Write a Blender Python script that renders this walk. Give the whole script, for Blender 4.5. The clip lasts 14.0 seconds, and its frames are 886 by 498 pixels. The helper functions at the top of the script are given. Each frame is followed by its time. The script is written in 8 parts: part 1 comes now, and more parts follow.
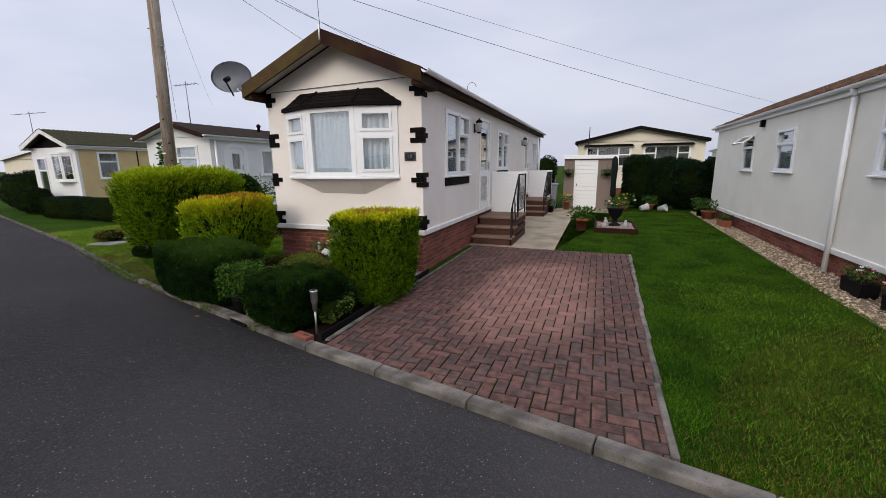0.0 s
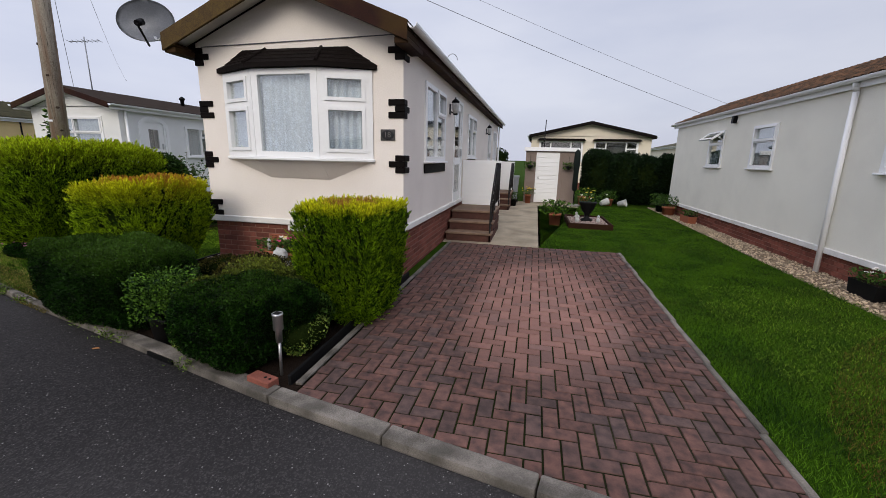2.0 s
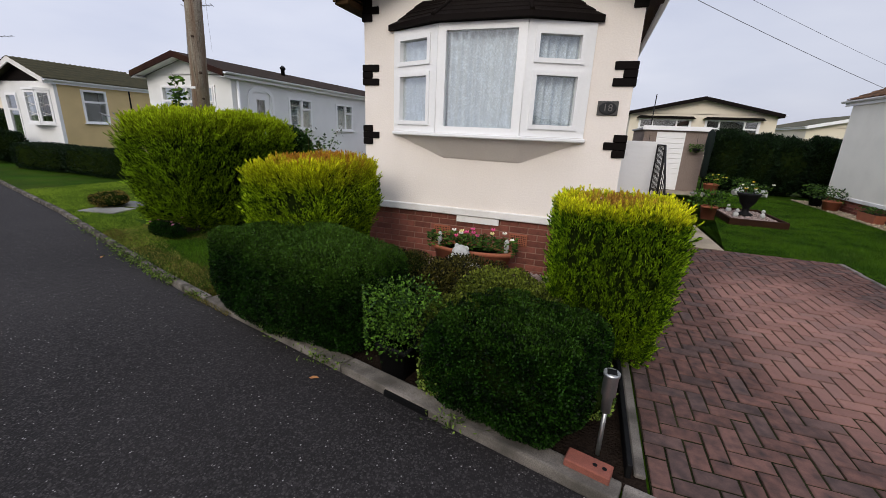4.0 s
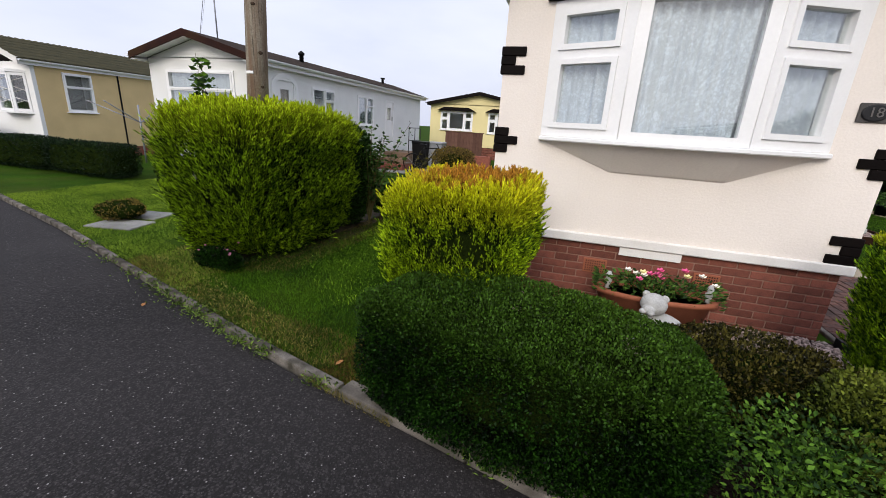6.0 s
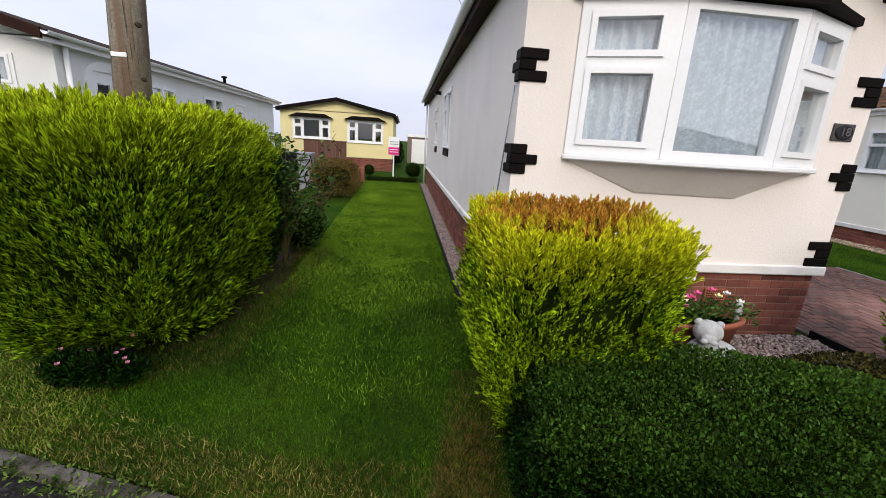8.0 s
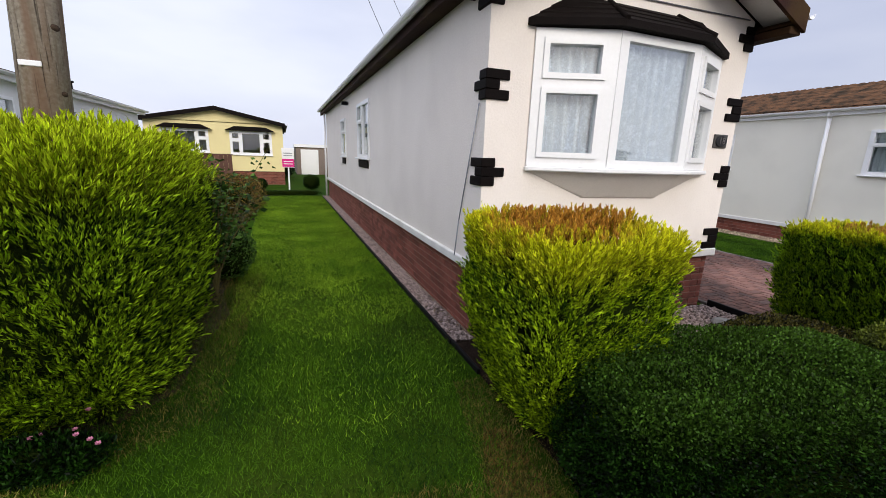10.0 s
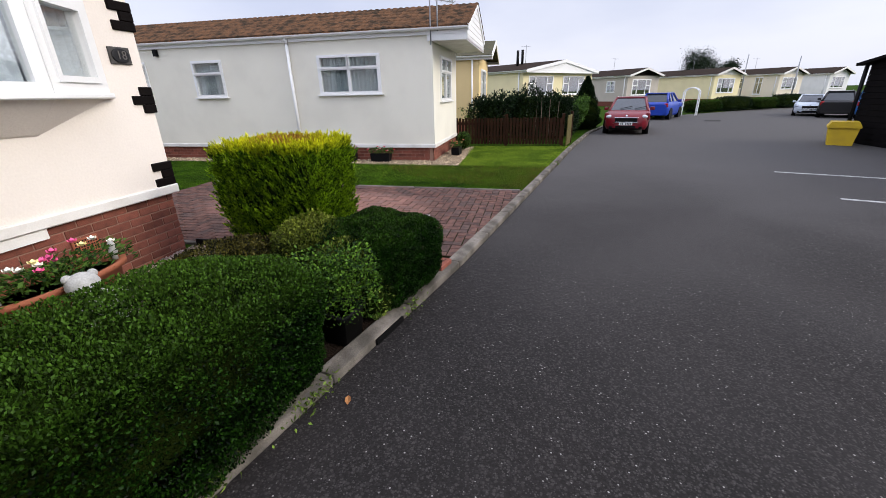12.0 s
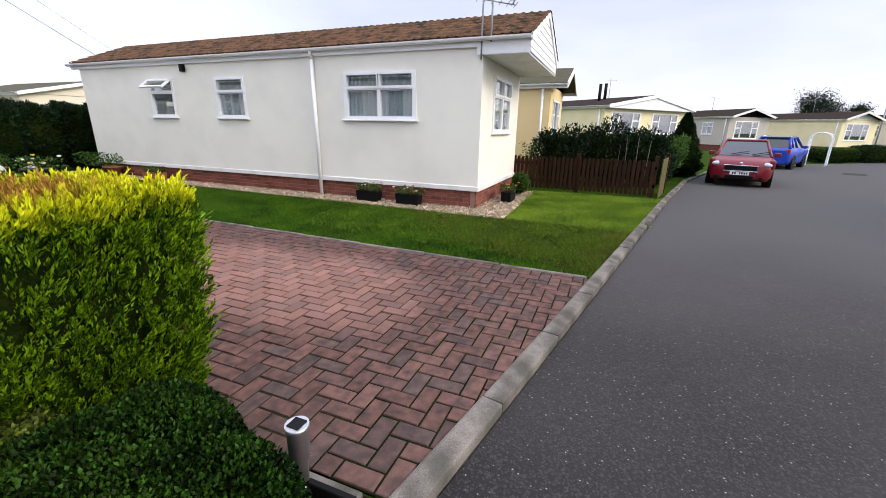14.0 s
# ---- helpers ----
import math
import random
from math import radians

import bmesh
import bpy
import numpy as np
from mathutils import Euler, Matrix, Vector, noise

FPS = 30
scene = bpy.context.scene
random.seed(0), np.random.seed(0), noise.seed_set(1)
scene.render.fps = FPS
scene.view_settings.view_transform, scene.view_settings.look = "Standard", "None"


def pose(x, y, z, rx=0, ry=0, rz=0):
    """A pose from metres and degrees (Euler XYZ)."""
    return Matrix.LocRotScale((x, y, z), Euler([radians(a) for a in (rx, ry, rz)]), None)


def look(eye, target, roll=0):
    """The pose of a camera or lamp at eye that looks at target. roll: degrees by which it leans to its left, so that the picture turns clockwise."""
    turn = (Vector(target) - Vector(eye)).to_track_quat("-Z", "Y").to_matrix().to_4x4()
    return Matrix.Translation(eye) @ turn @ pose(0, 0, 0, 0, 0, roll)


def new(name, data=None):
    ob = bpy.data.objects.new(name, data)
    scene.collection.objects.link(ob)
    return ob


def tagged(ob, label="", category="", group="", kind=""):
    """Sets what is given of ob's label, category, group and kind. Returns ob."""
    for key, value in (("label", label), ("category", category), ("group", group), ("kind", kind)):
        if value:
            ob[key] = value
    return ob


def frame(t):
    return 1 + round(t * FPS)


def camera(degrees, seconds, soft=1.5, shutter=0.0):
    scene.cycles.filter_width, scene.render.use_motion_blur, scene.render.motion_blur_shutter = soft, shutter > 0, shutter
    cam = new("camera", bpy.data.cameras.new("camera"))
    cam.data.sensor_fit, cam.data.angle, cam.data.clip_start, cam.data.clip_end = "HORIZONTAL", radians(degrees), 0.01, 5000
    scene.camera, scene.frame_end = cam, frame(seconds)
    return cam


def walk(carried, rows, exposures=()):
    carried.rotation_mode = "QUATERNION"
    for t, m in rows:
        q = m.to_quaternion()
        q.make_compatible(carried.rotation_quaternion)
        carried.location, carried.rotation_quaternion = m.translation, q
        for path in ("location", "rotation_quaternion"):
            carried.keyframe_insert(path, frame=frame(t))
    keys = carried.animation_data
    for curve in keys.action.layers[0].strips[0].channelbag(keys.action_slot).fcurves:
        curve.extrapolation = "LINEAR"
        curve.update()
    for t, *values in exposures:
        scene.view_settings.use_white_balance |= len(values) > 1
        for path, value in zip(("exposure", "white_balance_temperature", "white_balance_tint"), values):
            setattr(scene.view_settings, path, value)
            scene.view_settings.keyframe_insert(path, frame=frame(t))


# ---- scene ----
cam = camera(95.9, 14.0, soft=0.75)
PATH = [
    (0, (0.05, 0.333, 1.749), (-0.658, 2.158, 1.344), -0.6),
    (0.5, (-0.028, 0.47, 1.697), (-0.679, 2.304, 1.237), 1.4),
    (1, (-0.272, 0.673, 1.688), (-0.749, 2.545, 1.172), -1.5),
    (1.5, (-0.553, 0.947, 1.657), (-1.057, 2.823, 1.181), 0.1),
    (2, (-0.891, 1.158, 1.629), (-1.316, 3.062, 1.186), 1.3),
    (2.5, (-1.333, 1.278, 1.646), (-1.745, 3.176, 1.167), 1.3),
    (3, (-1.816, 1.46, 1.637), (-2.527, 3.255, 1.116), 0.8),
    (3.5, (-2.391, 1.523, 1.581), (-3.008, 3.344, 1.031), 1.1),
    (4, (-2.901, 1.64, 1.605), (-3.536, 3.452, 1.044), 2.5),
    (4.2, (-3.137, 1.697, 1.583), (-3.83, 3.489, 1.03), 2.5),
    (6.3, (-5.196, 2.444, 1.628), (-5.712, 4.28, 1.026), 3.1),
    (6.5, (-5.36, 2.553, 1.627), (-5.864, 4.383, 0.998), 2.2),
    (7, (-5.781, 2.763, 1.622), (-6.001, 4.661, 1.031), 2.2),
    (9.3, (-7.114, 3.251, 1.647), (-6.565, 5.118, 1.187), 2.2),
    (9.5, (-7.164, 3.232, 1.655), (-6.531, 5.07, 1.184), 1.7),
    (10, (-7.216, 3.22, 1.659), (-6.492, 5.028, 1.204), 2.0),
    (10.5, (-7.223, 3.219, 1.642), (-6.417, 4.984, 1.156), 2.5),
    (11, (-7.0, 3.165, 1.666), (-5.801, 4.67, 1.121), -1.7),
    (11.5, (-6.557, 2.869, 1.579), (-4.989, 3.913, 0.909), 0.6),
    (12, (-6.074, 2.672, 1.536), (-4.253, 3.07, 0.811), -1.3),
    (12.5, (-5.476, 2.619, 1.536), (-3.654, 2.925, 0.769), -1.5),
    (13, (-4.836, 2.623, 1.519), (-3.006, 3.021, 0.816), 0.6),
    (13.5, (-4.154, 2.667, 1.476), (-2.321, 3.199, 0.877), -2.1),
    (14, (-3.496, 2.723, 1.444), (-1.722, 3.44, 0.862), 1.1),
]
EXPOSURES = [(0.0, -0.06), (3.0, -0.08), (4.2, -0.02), (6.5, 0.28), (10.5, 0.28), (11.2, 0.25), (11.5, 0.32), (12.5, 0.62), (13.2, 0.70), (14.0, 0.70)]
walk(cam, [(t, look(eye, target, roll)) for t, eye, target, roll in PATH], EXPOSURES)

# ---- light: an overcast sky with a broad soft sun behind thin cloud ----
world = bpy.data.worlds.new("overcast_sky")
scene.world = world
world.use_nodes = True
wn, wl = world.node_tree.nodes, world.node_tree.links
wn.clear()
sky = wn.new("ShaderNodeTexSky")
sky.sky_type, sky.sun_disc = "NISHITA", False
sky.sun_elevation, sky.sun_rotation = radians(29), radians(182)
sky.dust_density, sky.air_density = 4.0, 1.0
gain = wn.new("ShaderNodeMix")
gain.data_type, gain.blend_type = "RGBA", "MULTIPLY"
gain.inputs["Factor"].default_value = 1.0
gain.inputs["B"].default_value = (0.1, 0.1, 0.1, 1)
wl.new(sky.outputs[0], gain.inputs["A"])
coord = wn.new("ShaderNodeTexCoord")
stretch = wn.new("ShaderNodeMapping")
stretch.inputs["Scale"].default_value = (1.0, 1.0, 3.2)
wl.new(coord.outputs["Generated"], stretch.inputs["Vector"])
cloud = wn.new("ShaderNodeTexNoise")
cloud.inputs["Scale"].default_value, cloud.inputs["Detail"].default_value = 1.6, 5
wl.new(stretch.outputs[0], cloud.inputs["Vector"])
tone = wn.new("ShaderNodeValToRGB")
tone.color_ramp.elements[0].position, tone.color_ramp.elements[0].color = 0.3, (0.54, 0.58, 0.75, 1)
tone.color_ramp.elements[1].position, tone.color_ramp.elements[1].color = 0.7, (0.76, 0.78, 0.90, 1)
wl.new(cloud.outputs["Fac"], tone.inputs["Fac"])
veil = wn.new("ShaderNodeMix")
veil.data_type = "RGBA"
veil.inputs["Factor"].default_value = 0.85
wl.new(gain.outputs["Result"], veil.inputs["A"])
wl.new(tone.outputs["Color"], veil.inputs["B"])
back = wn.new("ShaderNodeBackground")
# overcast: the cloud is brightest overhead
height = wn.new("ShaderNodeSeparateXYZ")
wl.new(coord.outputs["Generated"], height.inputs[0])
zenith = wn.new("ShaderNodeMapRange")
zenith.interpolation_type = "SMOOTHSTEP"
zenith.inputs["From Min"].default_value, zenith.inputs["From Max"].default_value = 0.30, 0.92
zenith.inputs["To Min"].default_value, zenith.inputs["To Max"].default_value = 1.0, 2.0
wl.new(height.outputs["Z"], zenith.inputs["Value"])
# and a little brighter in the west than in the east
side = wn.new("ShaderNodeMapRange")
side.inputs["From Min"].default_value, side.inputs["From Max"].default_value = -1.0, 1.0
side.inputs["To Min"].default_value, side.inputs["To Max"].default_value = 1.20, 0.92
wl.new(height.outputs["X"], side.inputs["Value"])
both = wn.new("ShaderNodeMath")
both.operation = "MULTIPLY"
wl.new(zenith.outputs[0], both.inputs[0])
wl.new(side.outputs[0], both.inputs[1])
wl.new(both.outputs[0], back.inputs["Strength"])
wl.new(veil.outputs["Result"], back.inputs["Color"])
wl.new(back.outputs[0], wn.new("ShaderNodeOutputWorld").inputs["Surface"])

sun = new("sun", bpy.data.lights.new("sun", "SUN"))
sun.data.energy, sun.data.angle, sun.data.color = 1.45, radians(28), (1.0, 0.93, 0.83)
sun.matrix_world = look((0, 0, 20), (0.4, 12.5, 13.0))


# ---- materials ----
def material(name, color, rough=0.8, second=None, scale=8.0, fine=120.0, bump=0.2, bump_scale=None, metal=0.0, spread=0.0, island=False, amount=0.6, spec=0.2, stain=0.0, stain_color=(0.05, 0.045, 0.04), stain_scale=1.3, dist=0.01):
    m = bpy.data.materials.new(name)
    m.use_nodes = True
    n, l = m.node_tree.nodes, m.node_tree.links
    p = n["Principled BSDF"]
    p.inputs["Roughness"].default_value, p.inputs["Metallic"].default_value = rough, metal
    p.inputs["Specular IOR Level"].default_value = spec
    second = second or tuple(c * 0.8 for c in color)
    tc = n.new("ShaderNodeTexCoord")
    big, small = n.new("ShaderNodeTexNoise"), n.new("ShaderNodeTexNoise")
    big.inputs["Scale"].default_value, big.inputs["Detail"].default_value = scale, 6
    small.inputs["Scale"].default_value, small.inputs["Detail"].default_value = fine, 3
    for t in (big, small):
        l.new(tc.outputs["Object"], t.inputs["Vector"])
    add = n.new("ShaderNodeMath")
    add.operation = "ADD"
    l.new(big.outputs["Fac"], add.inputs[0])
    l.new(small.outputs["Fac"], add.inputs[1])
    ramp = n.new("ShaderNodeMapRange")
    ramp.inputs["From Min"].default_value, ramp.inputs["From Max"].default_value = 0.7, 1.3
    l.new(add.outputs[0], ramp.inputs["Value"])
    mix = n.new("ShaderNodeMix")
    mix.data_type = "RGBA"
    mix.inputs["A"].default_value, mix.inputs["B"].default_value = (*color, 1), (*second, 1)
    l.new(ramp.outputs[0], mix.inputs["Factor"])
    out = mix.outputs["Result"]
    if stain:
        spot = n.new("ShaderNodeTexNoise")
        spot.inputs["Scale"].default_value, spot.inputs["Detail"].default_value = stain_scale, 8
        l.new(tc.outputs["Object"], spot.inputs["Vector"])
        cut = n.new("ShaderNodeMapRange")
        cut.inputs["From Min"].default_value, cut.inputs["From Max"].default_value, cut.inputs["To Max"].default_value = 0.46, 0.68, stain
        l.new(spot.outputs["Fac"], cut.inputs["Value"])
        dirt = n.new("ShaderNodeMix")
        dirt.data_type = "RGBA"
        dirt.inputs["B"].default_value = (*stain_color, 1)
        l.new(out, dirt.inputs["A"])
        l.new(cut.outputs[0], dirt.inputs["Factor"])
        out = dirt.outputs["Result"]
    if spread:
        rnd = n.new("ShaderNodeNewGeometry").outputs["Random Per Island"] if island else n.new("ShaderNodeObjectInfo").outputs["Random"]
        shift = n.new("ShaderNodeMapRange")
        shift.inputs["To Min"].default_value, shift.inputs["To Max"].default_value = 1 - spread, 1 + spread
        l.new(rnd, shift.inputs["Value"])
        hsv = n.new("ShaderNodeHueSaturation")
        l.new(shift.outputs[0], hsv.inputs["Value"])
        l.new(out, hsv.inputs["Color"])
        out = hsv.outputs["Color"]
    l.new(out, p.inputs["Base Color"])
    if bump:
        b = n.new("ShaderNodeBump")
        b.inputs["Strength"].default_value, b.inputs["Distance"].default_value = bump, dist
        l.new(small.outputs["Fac"] if bump_scale is None else big.outputs["Fac"], b.inputs["Height"])
        l.new(b.outputs[0], p.inputs["Normal"])
    return m


def leaf_material(name, low, high, top=None, z0=0.0, z1=1.0, spread=0.35, brown=None, rough=0.55, through_light=0.15, grain=15.0, gloss=0.12):
    """Leaf colours vary leaf by leaf; top: the colour of young growth and paler tops between the heights z0 and z1."""
    m = bpy.data.materials.new(name)
    m.use_nodes = True
    n, l = m.node_tree.nodes, m.node_tree.links
    p = n["Principled BSDF"]
    p.inputs["Roughness"].default_value = rough
    p.inputs["Specular IOR Level"].default_value = gloss
    geo, tc = n.new("ShaderNodeNewGeometry"), n.new("ShaderNodeTexCoord")
    mix = n.new("ShaderNodeMix")
    mix.data_type = "RGBA"
    mix.inputs["A"].default_value, mix.inputs["B"].default_value = (*low, 1), (*high, 1)
    clump = n.new("ShaderNodeTexNoise")
    clump.inputs["Scale"].default_value, clump.inputs["Detail"].default_value = grain, 2
    l.new(tc.outputs["Object"], clump.inputs["Vector"])
    s = n.new("ShaderNodeMath")
    s.operation, s.inputs[1].default_value = "MULTIPLY_ADD", 0.4
    l.new(geo.outputs["Random Per Island"], s.inputs[0])
    l.new(clump.outputs["Fac"], s.inputs[2])
    r = n.new("ShaderNodeMapRange")
    r.inputs["From Min"].default_value, r.inputs["From Max"].default_value = 0.54, 0.88
    l.new(s.outputs[0], r.inputs["Value"])
    l.new(r.outputs[0], mix.inputs["Factor"])
    out = mix.outputs["Result"]
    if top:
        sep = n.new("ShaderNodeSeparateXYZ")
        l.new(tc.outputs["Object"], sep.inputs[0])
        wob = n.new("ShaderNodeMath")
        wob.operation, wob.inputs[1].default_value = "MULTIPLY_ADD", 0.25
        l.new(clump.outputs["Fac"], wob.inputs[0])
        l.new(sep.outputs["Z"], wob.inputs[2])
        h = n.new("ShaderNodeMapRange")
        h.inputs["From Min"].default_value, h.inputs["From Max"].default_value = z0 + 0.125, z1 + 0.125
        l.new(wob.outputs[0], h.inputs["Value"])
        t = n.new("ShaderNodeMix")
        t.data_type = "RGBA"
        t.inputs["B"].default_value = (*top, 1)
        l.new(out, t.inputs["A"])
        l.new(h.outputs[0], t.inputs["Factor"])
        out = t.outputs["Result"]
    if brown:
        color, zb, cx, cy, rad = brown
        dist = n.new("ShaderNodeVectorMath")
        dist.operation = "DISTANCE"
        dist.inputs[1].default_value = (cx, cy, zb)
        l.new(tc.outputs["Object"], dist.inputs[0])
        wob2 = n.new("ShaderNodeMath")
        wob2.operation, wob2.inputs[1].default_value = "MULTIPLY_ADD", -0.5
        l.new(clump.outputs["Fac"], wob2.inputs[0])
        l.new(dist.outputs["Value"], wob2.inputs[2])
        k = n.new("ShaderNodeMapRange")
        k.inputs["From Min"].default_value, k.inputs["From Max"].default_value = rad - 0.25, rad - 0.45
        l.new(wob2.outputs[0], k.inputs["Value"])
        t2 = n.new("ShaderNodeMix")
        t2.data_type = "RGBA"
        t2.inputs["B"].default_value = (*color, 1)
        l.new(out, t2.inputs["A"])
        l.new(k.outputs[0], t2.inputs["Factor"])
        out = t2.outputs["Result"]
    hsv = n.new("ShaderNodeHueSaturation")
    v = n.new("ShaderNodeMapRange")
    v.inputs["To Min"].default_value, v.inputs["To Max"].default_value = 1 - spread, 1 + spread
    l.new(geo.outputs["Random Per Island"], v.inputs["Value"])
    l.new(v.outputs[0], hsv.inputs["Value"])
    l.new(out, hsv.inputs["Color"])
    l.new(hsv.outputs["Color"], p.inputs["Base Color"])
    tr = n.new("ShaderNodeBsdfTranslucent")
    l.new(hsv.outputs["Color"], tr.inputs["Color"])
    ms = n.new("ShaderNodeMixShader")
    ms.inputs["Fac"].default_value = through_light
    l.new(p.outputs[0], ms.inputs[1])
    l.new(tr.outputs[0], ms.inputs[2])
    l.new(ms.outputs[0], n["Material Output"].inputs["Surface"])
    return m


def glass_material():
    m = bpy.data.materials.new("window_glass")
    m.use_nodes = True
    n, l = m.node_tree.nodes, m.node_tree.links
    n.clear()
    lw = n.new("ShaderNodeLayerWeight")
    lw.inputs["Blend"].default_value = 0.35
    fr = n.new("ShaderNodeMapRange")
    fr.inputs["To Min"].default_value, fr.inputs["To Max"].default_value = 0.10, 0.75
    l.new(lw.outputs["Facing"], fr.inputs["Value"])
    tr, gl = n.new("ShaderNodeBsdfTransparent"), n.new("ShaderNodeBsdfGlossy")
    tr.inputs["Color"].default_value = (0.9, 0.93, 0.92, 1)
    gl.inputs["Roughness"].default_value = 0.01
    ms = n.new("ShaderNodeMixShader")
    l.new(fr.outputs[0], ms.inputs[0])
    l.new(tr.outputs[0], ms.inputs[1])
    l.new(gl.outputs[0], ms.inputs[2])
    l.new(ms.outputs[0], n.new("ShaderNodeOutputMaterial").inputs["Surface"])
    return m


def lace_material():
    """White net with a woven leaf pattern, denser cloth in the folds."""
    m = bpy.data.materials.new("lace_net")
    m.use_nodes = True
    n, l = m.node_tree.nodes, m.node_tree.links
    p = n["Principled BSDF"]
    p.inputs["Base Color"].default_value, p.inputs["Roughness"].default_value = (0.82, 0.87, 0.97, 1), 0.9
    tc, v = n.new("ShaderNodeTexCoord"), n.new("ShaderNodeTexVoronoi")
    v.inputs["Scale"].default_value = 38.0
    w = n.new("ShaderNodeTexNoise")
    w.inputs["Scale"].default_value = 9.0
    l.new(tc.outputs["Object"], v.inputs["Vector"])
    l.new(tc.outputs["Object"], w.inputs["Vector"])
    a = n.new("ShaderNodeMath")
    a.operation = "ADD"
    l.new(v.outputs["Distance"], a.inputs[0])
    l.new(w.outputs["Fac"], a.inputs[1])
    r = n.new("ShaderNodeMapRange")
    r.inputs["From Min"].default_value, r.inputs["From Max"].default_value = 0.75, 1.05
    r.inputs["To Min"].default_value, r.inputs["To Max"].default_value = 0.04, 0.26
    l.new(a.outputs[0], r.inputs["Value"])
    tr, ms = n.new("ShaderNodeBsdfTransparent"), n.new("ShaderNodeMixShader")
    l.new(r.outputs[0], ms.inputs[0])
    l.new(p.outputs[0], ms.inputs[1])
    l.new(tr.outputs[0], ms.inputs[2])
    l.new(ms.outputs[0], n["Material Output"].inputs["Surface"])
    return m


def asphalt_material():
    """Worn asphalt: stones of mixed greys in dark binder, a few pale flecks, patches and, eastward, brighter light in
    the colour.
    """
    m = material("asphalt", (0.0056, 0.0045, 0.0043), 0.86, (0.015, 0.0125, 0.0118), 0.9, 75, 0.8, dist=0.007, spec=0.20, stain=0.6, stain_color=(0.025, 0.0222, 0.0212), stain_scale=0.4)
    n, l = m.node_tree.nodes, m.node_tree.links
    p = n["Principled BSDF"]
    out = p.inputs["Base Color"].links[0].from_socket
    tc = n.new("ShaderNodeTexCoord")
    for scale, share, close, tint, force in ((62.0, 0.40, 0.62, (0.037, 0.0330, 0.031), 0.75), (105.0, 0.55, 0.55, (0.054, 0.049, 0.046), 0.7), (70.0, 0.94, 0.36, (0.25, 0.24, 0.225), 1.2)):
        v = n.new("ShaderNodeTexVoronoi")
        v.inputs["Scale"].default_value = scale
        l.new(tc.outputs["Object"], v.inputs["Vector"])
        sep = n.new("ShaderNodeSeparateColor")
        l.new(v.outputs["Color"], sep.inputs[0])
        pick = n.new("ShaderNodeMath")
        pick.operation, pick.inputs[1].default_value = "GREATER_THAN", share
        l.new(sep.outputs[0], pick.inputs[0])
        near = n.new("ShaderNodeMapRange")
        near.inputs["From Min"].default_value, near.inputs["From Max"].default_value = close, close * 0.6
        l.new(v.outputs["Distance"], near.inputs["Value"])
        vary = n.new("ShaderNodeMath")
        vary.operation = "MULTIPLY"
        l.new(sep.outputs[1], vary.inputs[0])
        vary.inputs[1].default_value = force * 1.4
        both = n.new("ShaderNodeMath")
        both.operation = "MULTIPLY"
        l.new(pick.outputs[0], both.inputs[0])
        l.new(near.outputs[0], both.inputs[1])
        amount = n.new("ShaderNodeMath")
        amount.operation, amount.use_clamp = "MULTIPLY", True
        l.new(both.outputs[0], amount.inputs[0])
        l.new(vary.outputs[0], amount.inputs[1])
        mix = n.new("ShaderNodeMix")
        mix.data_type = "RGBA"
        mix.inputs["B"].default_value = (*tint, 1)
        l.new(amount.outputs[0], mix.inputs["Factor"])
        l.new(out, mix.inputs["A"])
        out = mix.outputs["Result"]
    # the wide eastern turning area: brighter light put into its colour, with uneven edges
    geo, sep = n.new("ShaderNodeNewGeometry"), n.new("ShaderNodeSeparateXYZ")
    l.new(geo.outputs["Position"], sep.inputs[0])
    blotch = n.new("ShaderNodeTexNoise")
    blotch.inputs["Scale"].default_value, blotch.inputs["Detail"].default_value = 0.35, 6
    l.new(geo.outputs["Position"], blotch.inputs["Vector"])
    paled = n.new("ShaderNodeMapRange")
    paled.interpolation_type = "SMOOTHSTEP"
    paled.inputs["From Min"].default_value, paled.inputs["From Max"].default_value = -1.5, 8.5
    paled.inputs["To Min"].default_value, paled.inputs["To Max"].default_value = 0.0, 0.70
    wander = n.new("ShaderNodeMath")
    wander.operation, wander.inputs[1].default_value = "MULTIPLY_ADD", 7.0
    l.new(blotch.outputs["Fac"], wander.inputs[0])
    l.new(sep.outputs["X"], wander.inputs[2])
    l.new(wander.outputs[0], paled.inputs["Value"])
    lighten = n.new("ShaderNodeMix")
    lighten.data_type = "RGBA"
    lighten.inputs["B"].default_value = (0.088, 0.083, 0.081, 1)
    l.new(paled.outputs[0], lighten.inputs["Factor"])
    l.new(out, lighten.inputs["A"])
    l.new(lighten.outputs["Result"], p.inputs["Base Color"])
    return m


def math_node(n, l, op, a, b=None, c=None, clamp=False):
    m = n.new("ShaderNodeMath")
    m.operation, m.use_clamp = op, clamp
    for k, v in enumerate((a, b, c)):
        if v is None:
            continue
        if isinstance(v, (int, float)):
            m.inputs[k].default_value = v
        else:
            l.new(v, m.inputs[k])
    return m.outputs[0]


def blend_node(n, l, fac, a, b):
    m = n.new("ShaderNodeMix")
    m.data_type = "RGBA"
    for key, v in (("Factor", fac), ("A", a), ("B", b)):
        if isinstance(v, tuple):
            m.inputs[key].default_value = (*v, 1)
        elif isinstance(v, (int, float)):
            m.inputs[key].default_value = v
        else:
            l.new(v, m.inputs[key])
    return m.outputs["Result"]


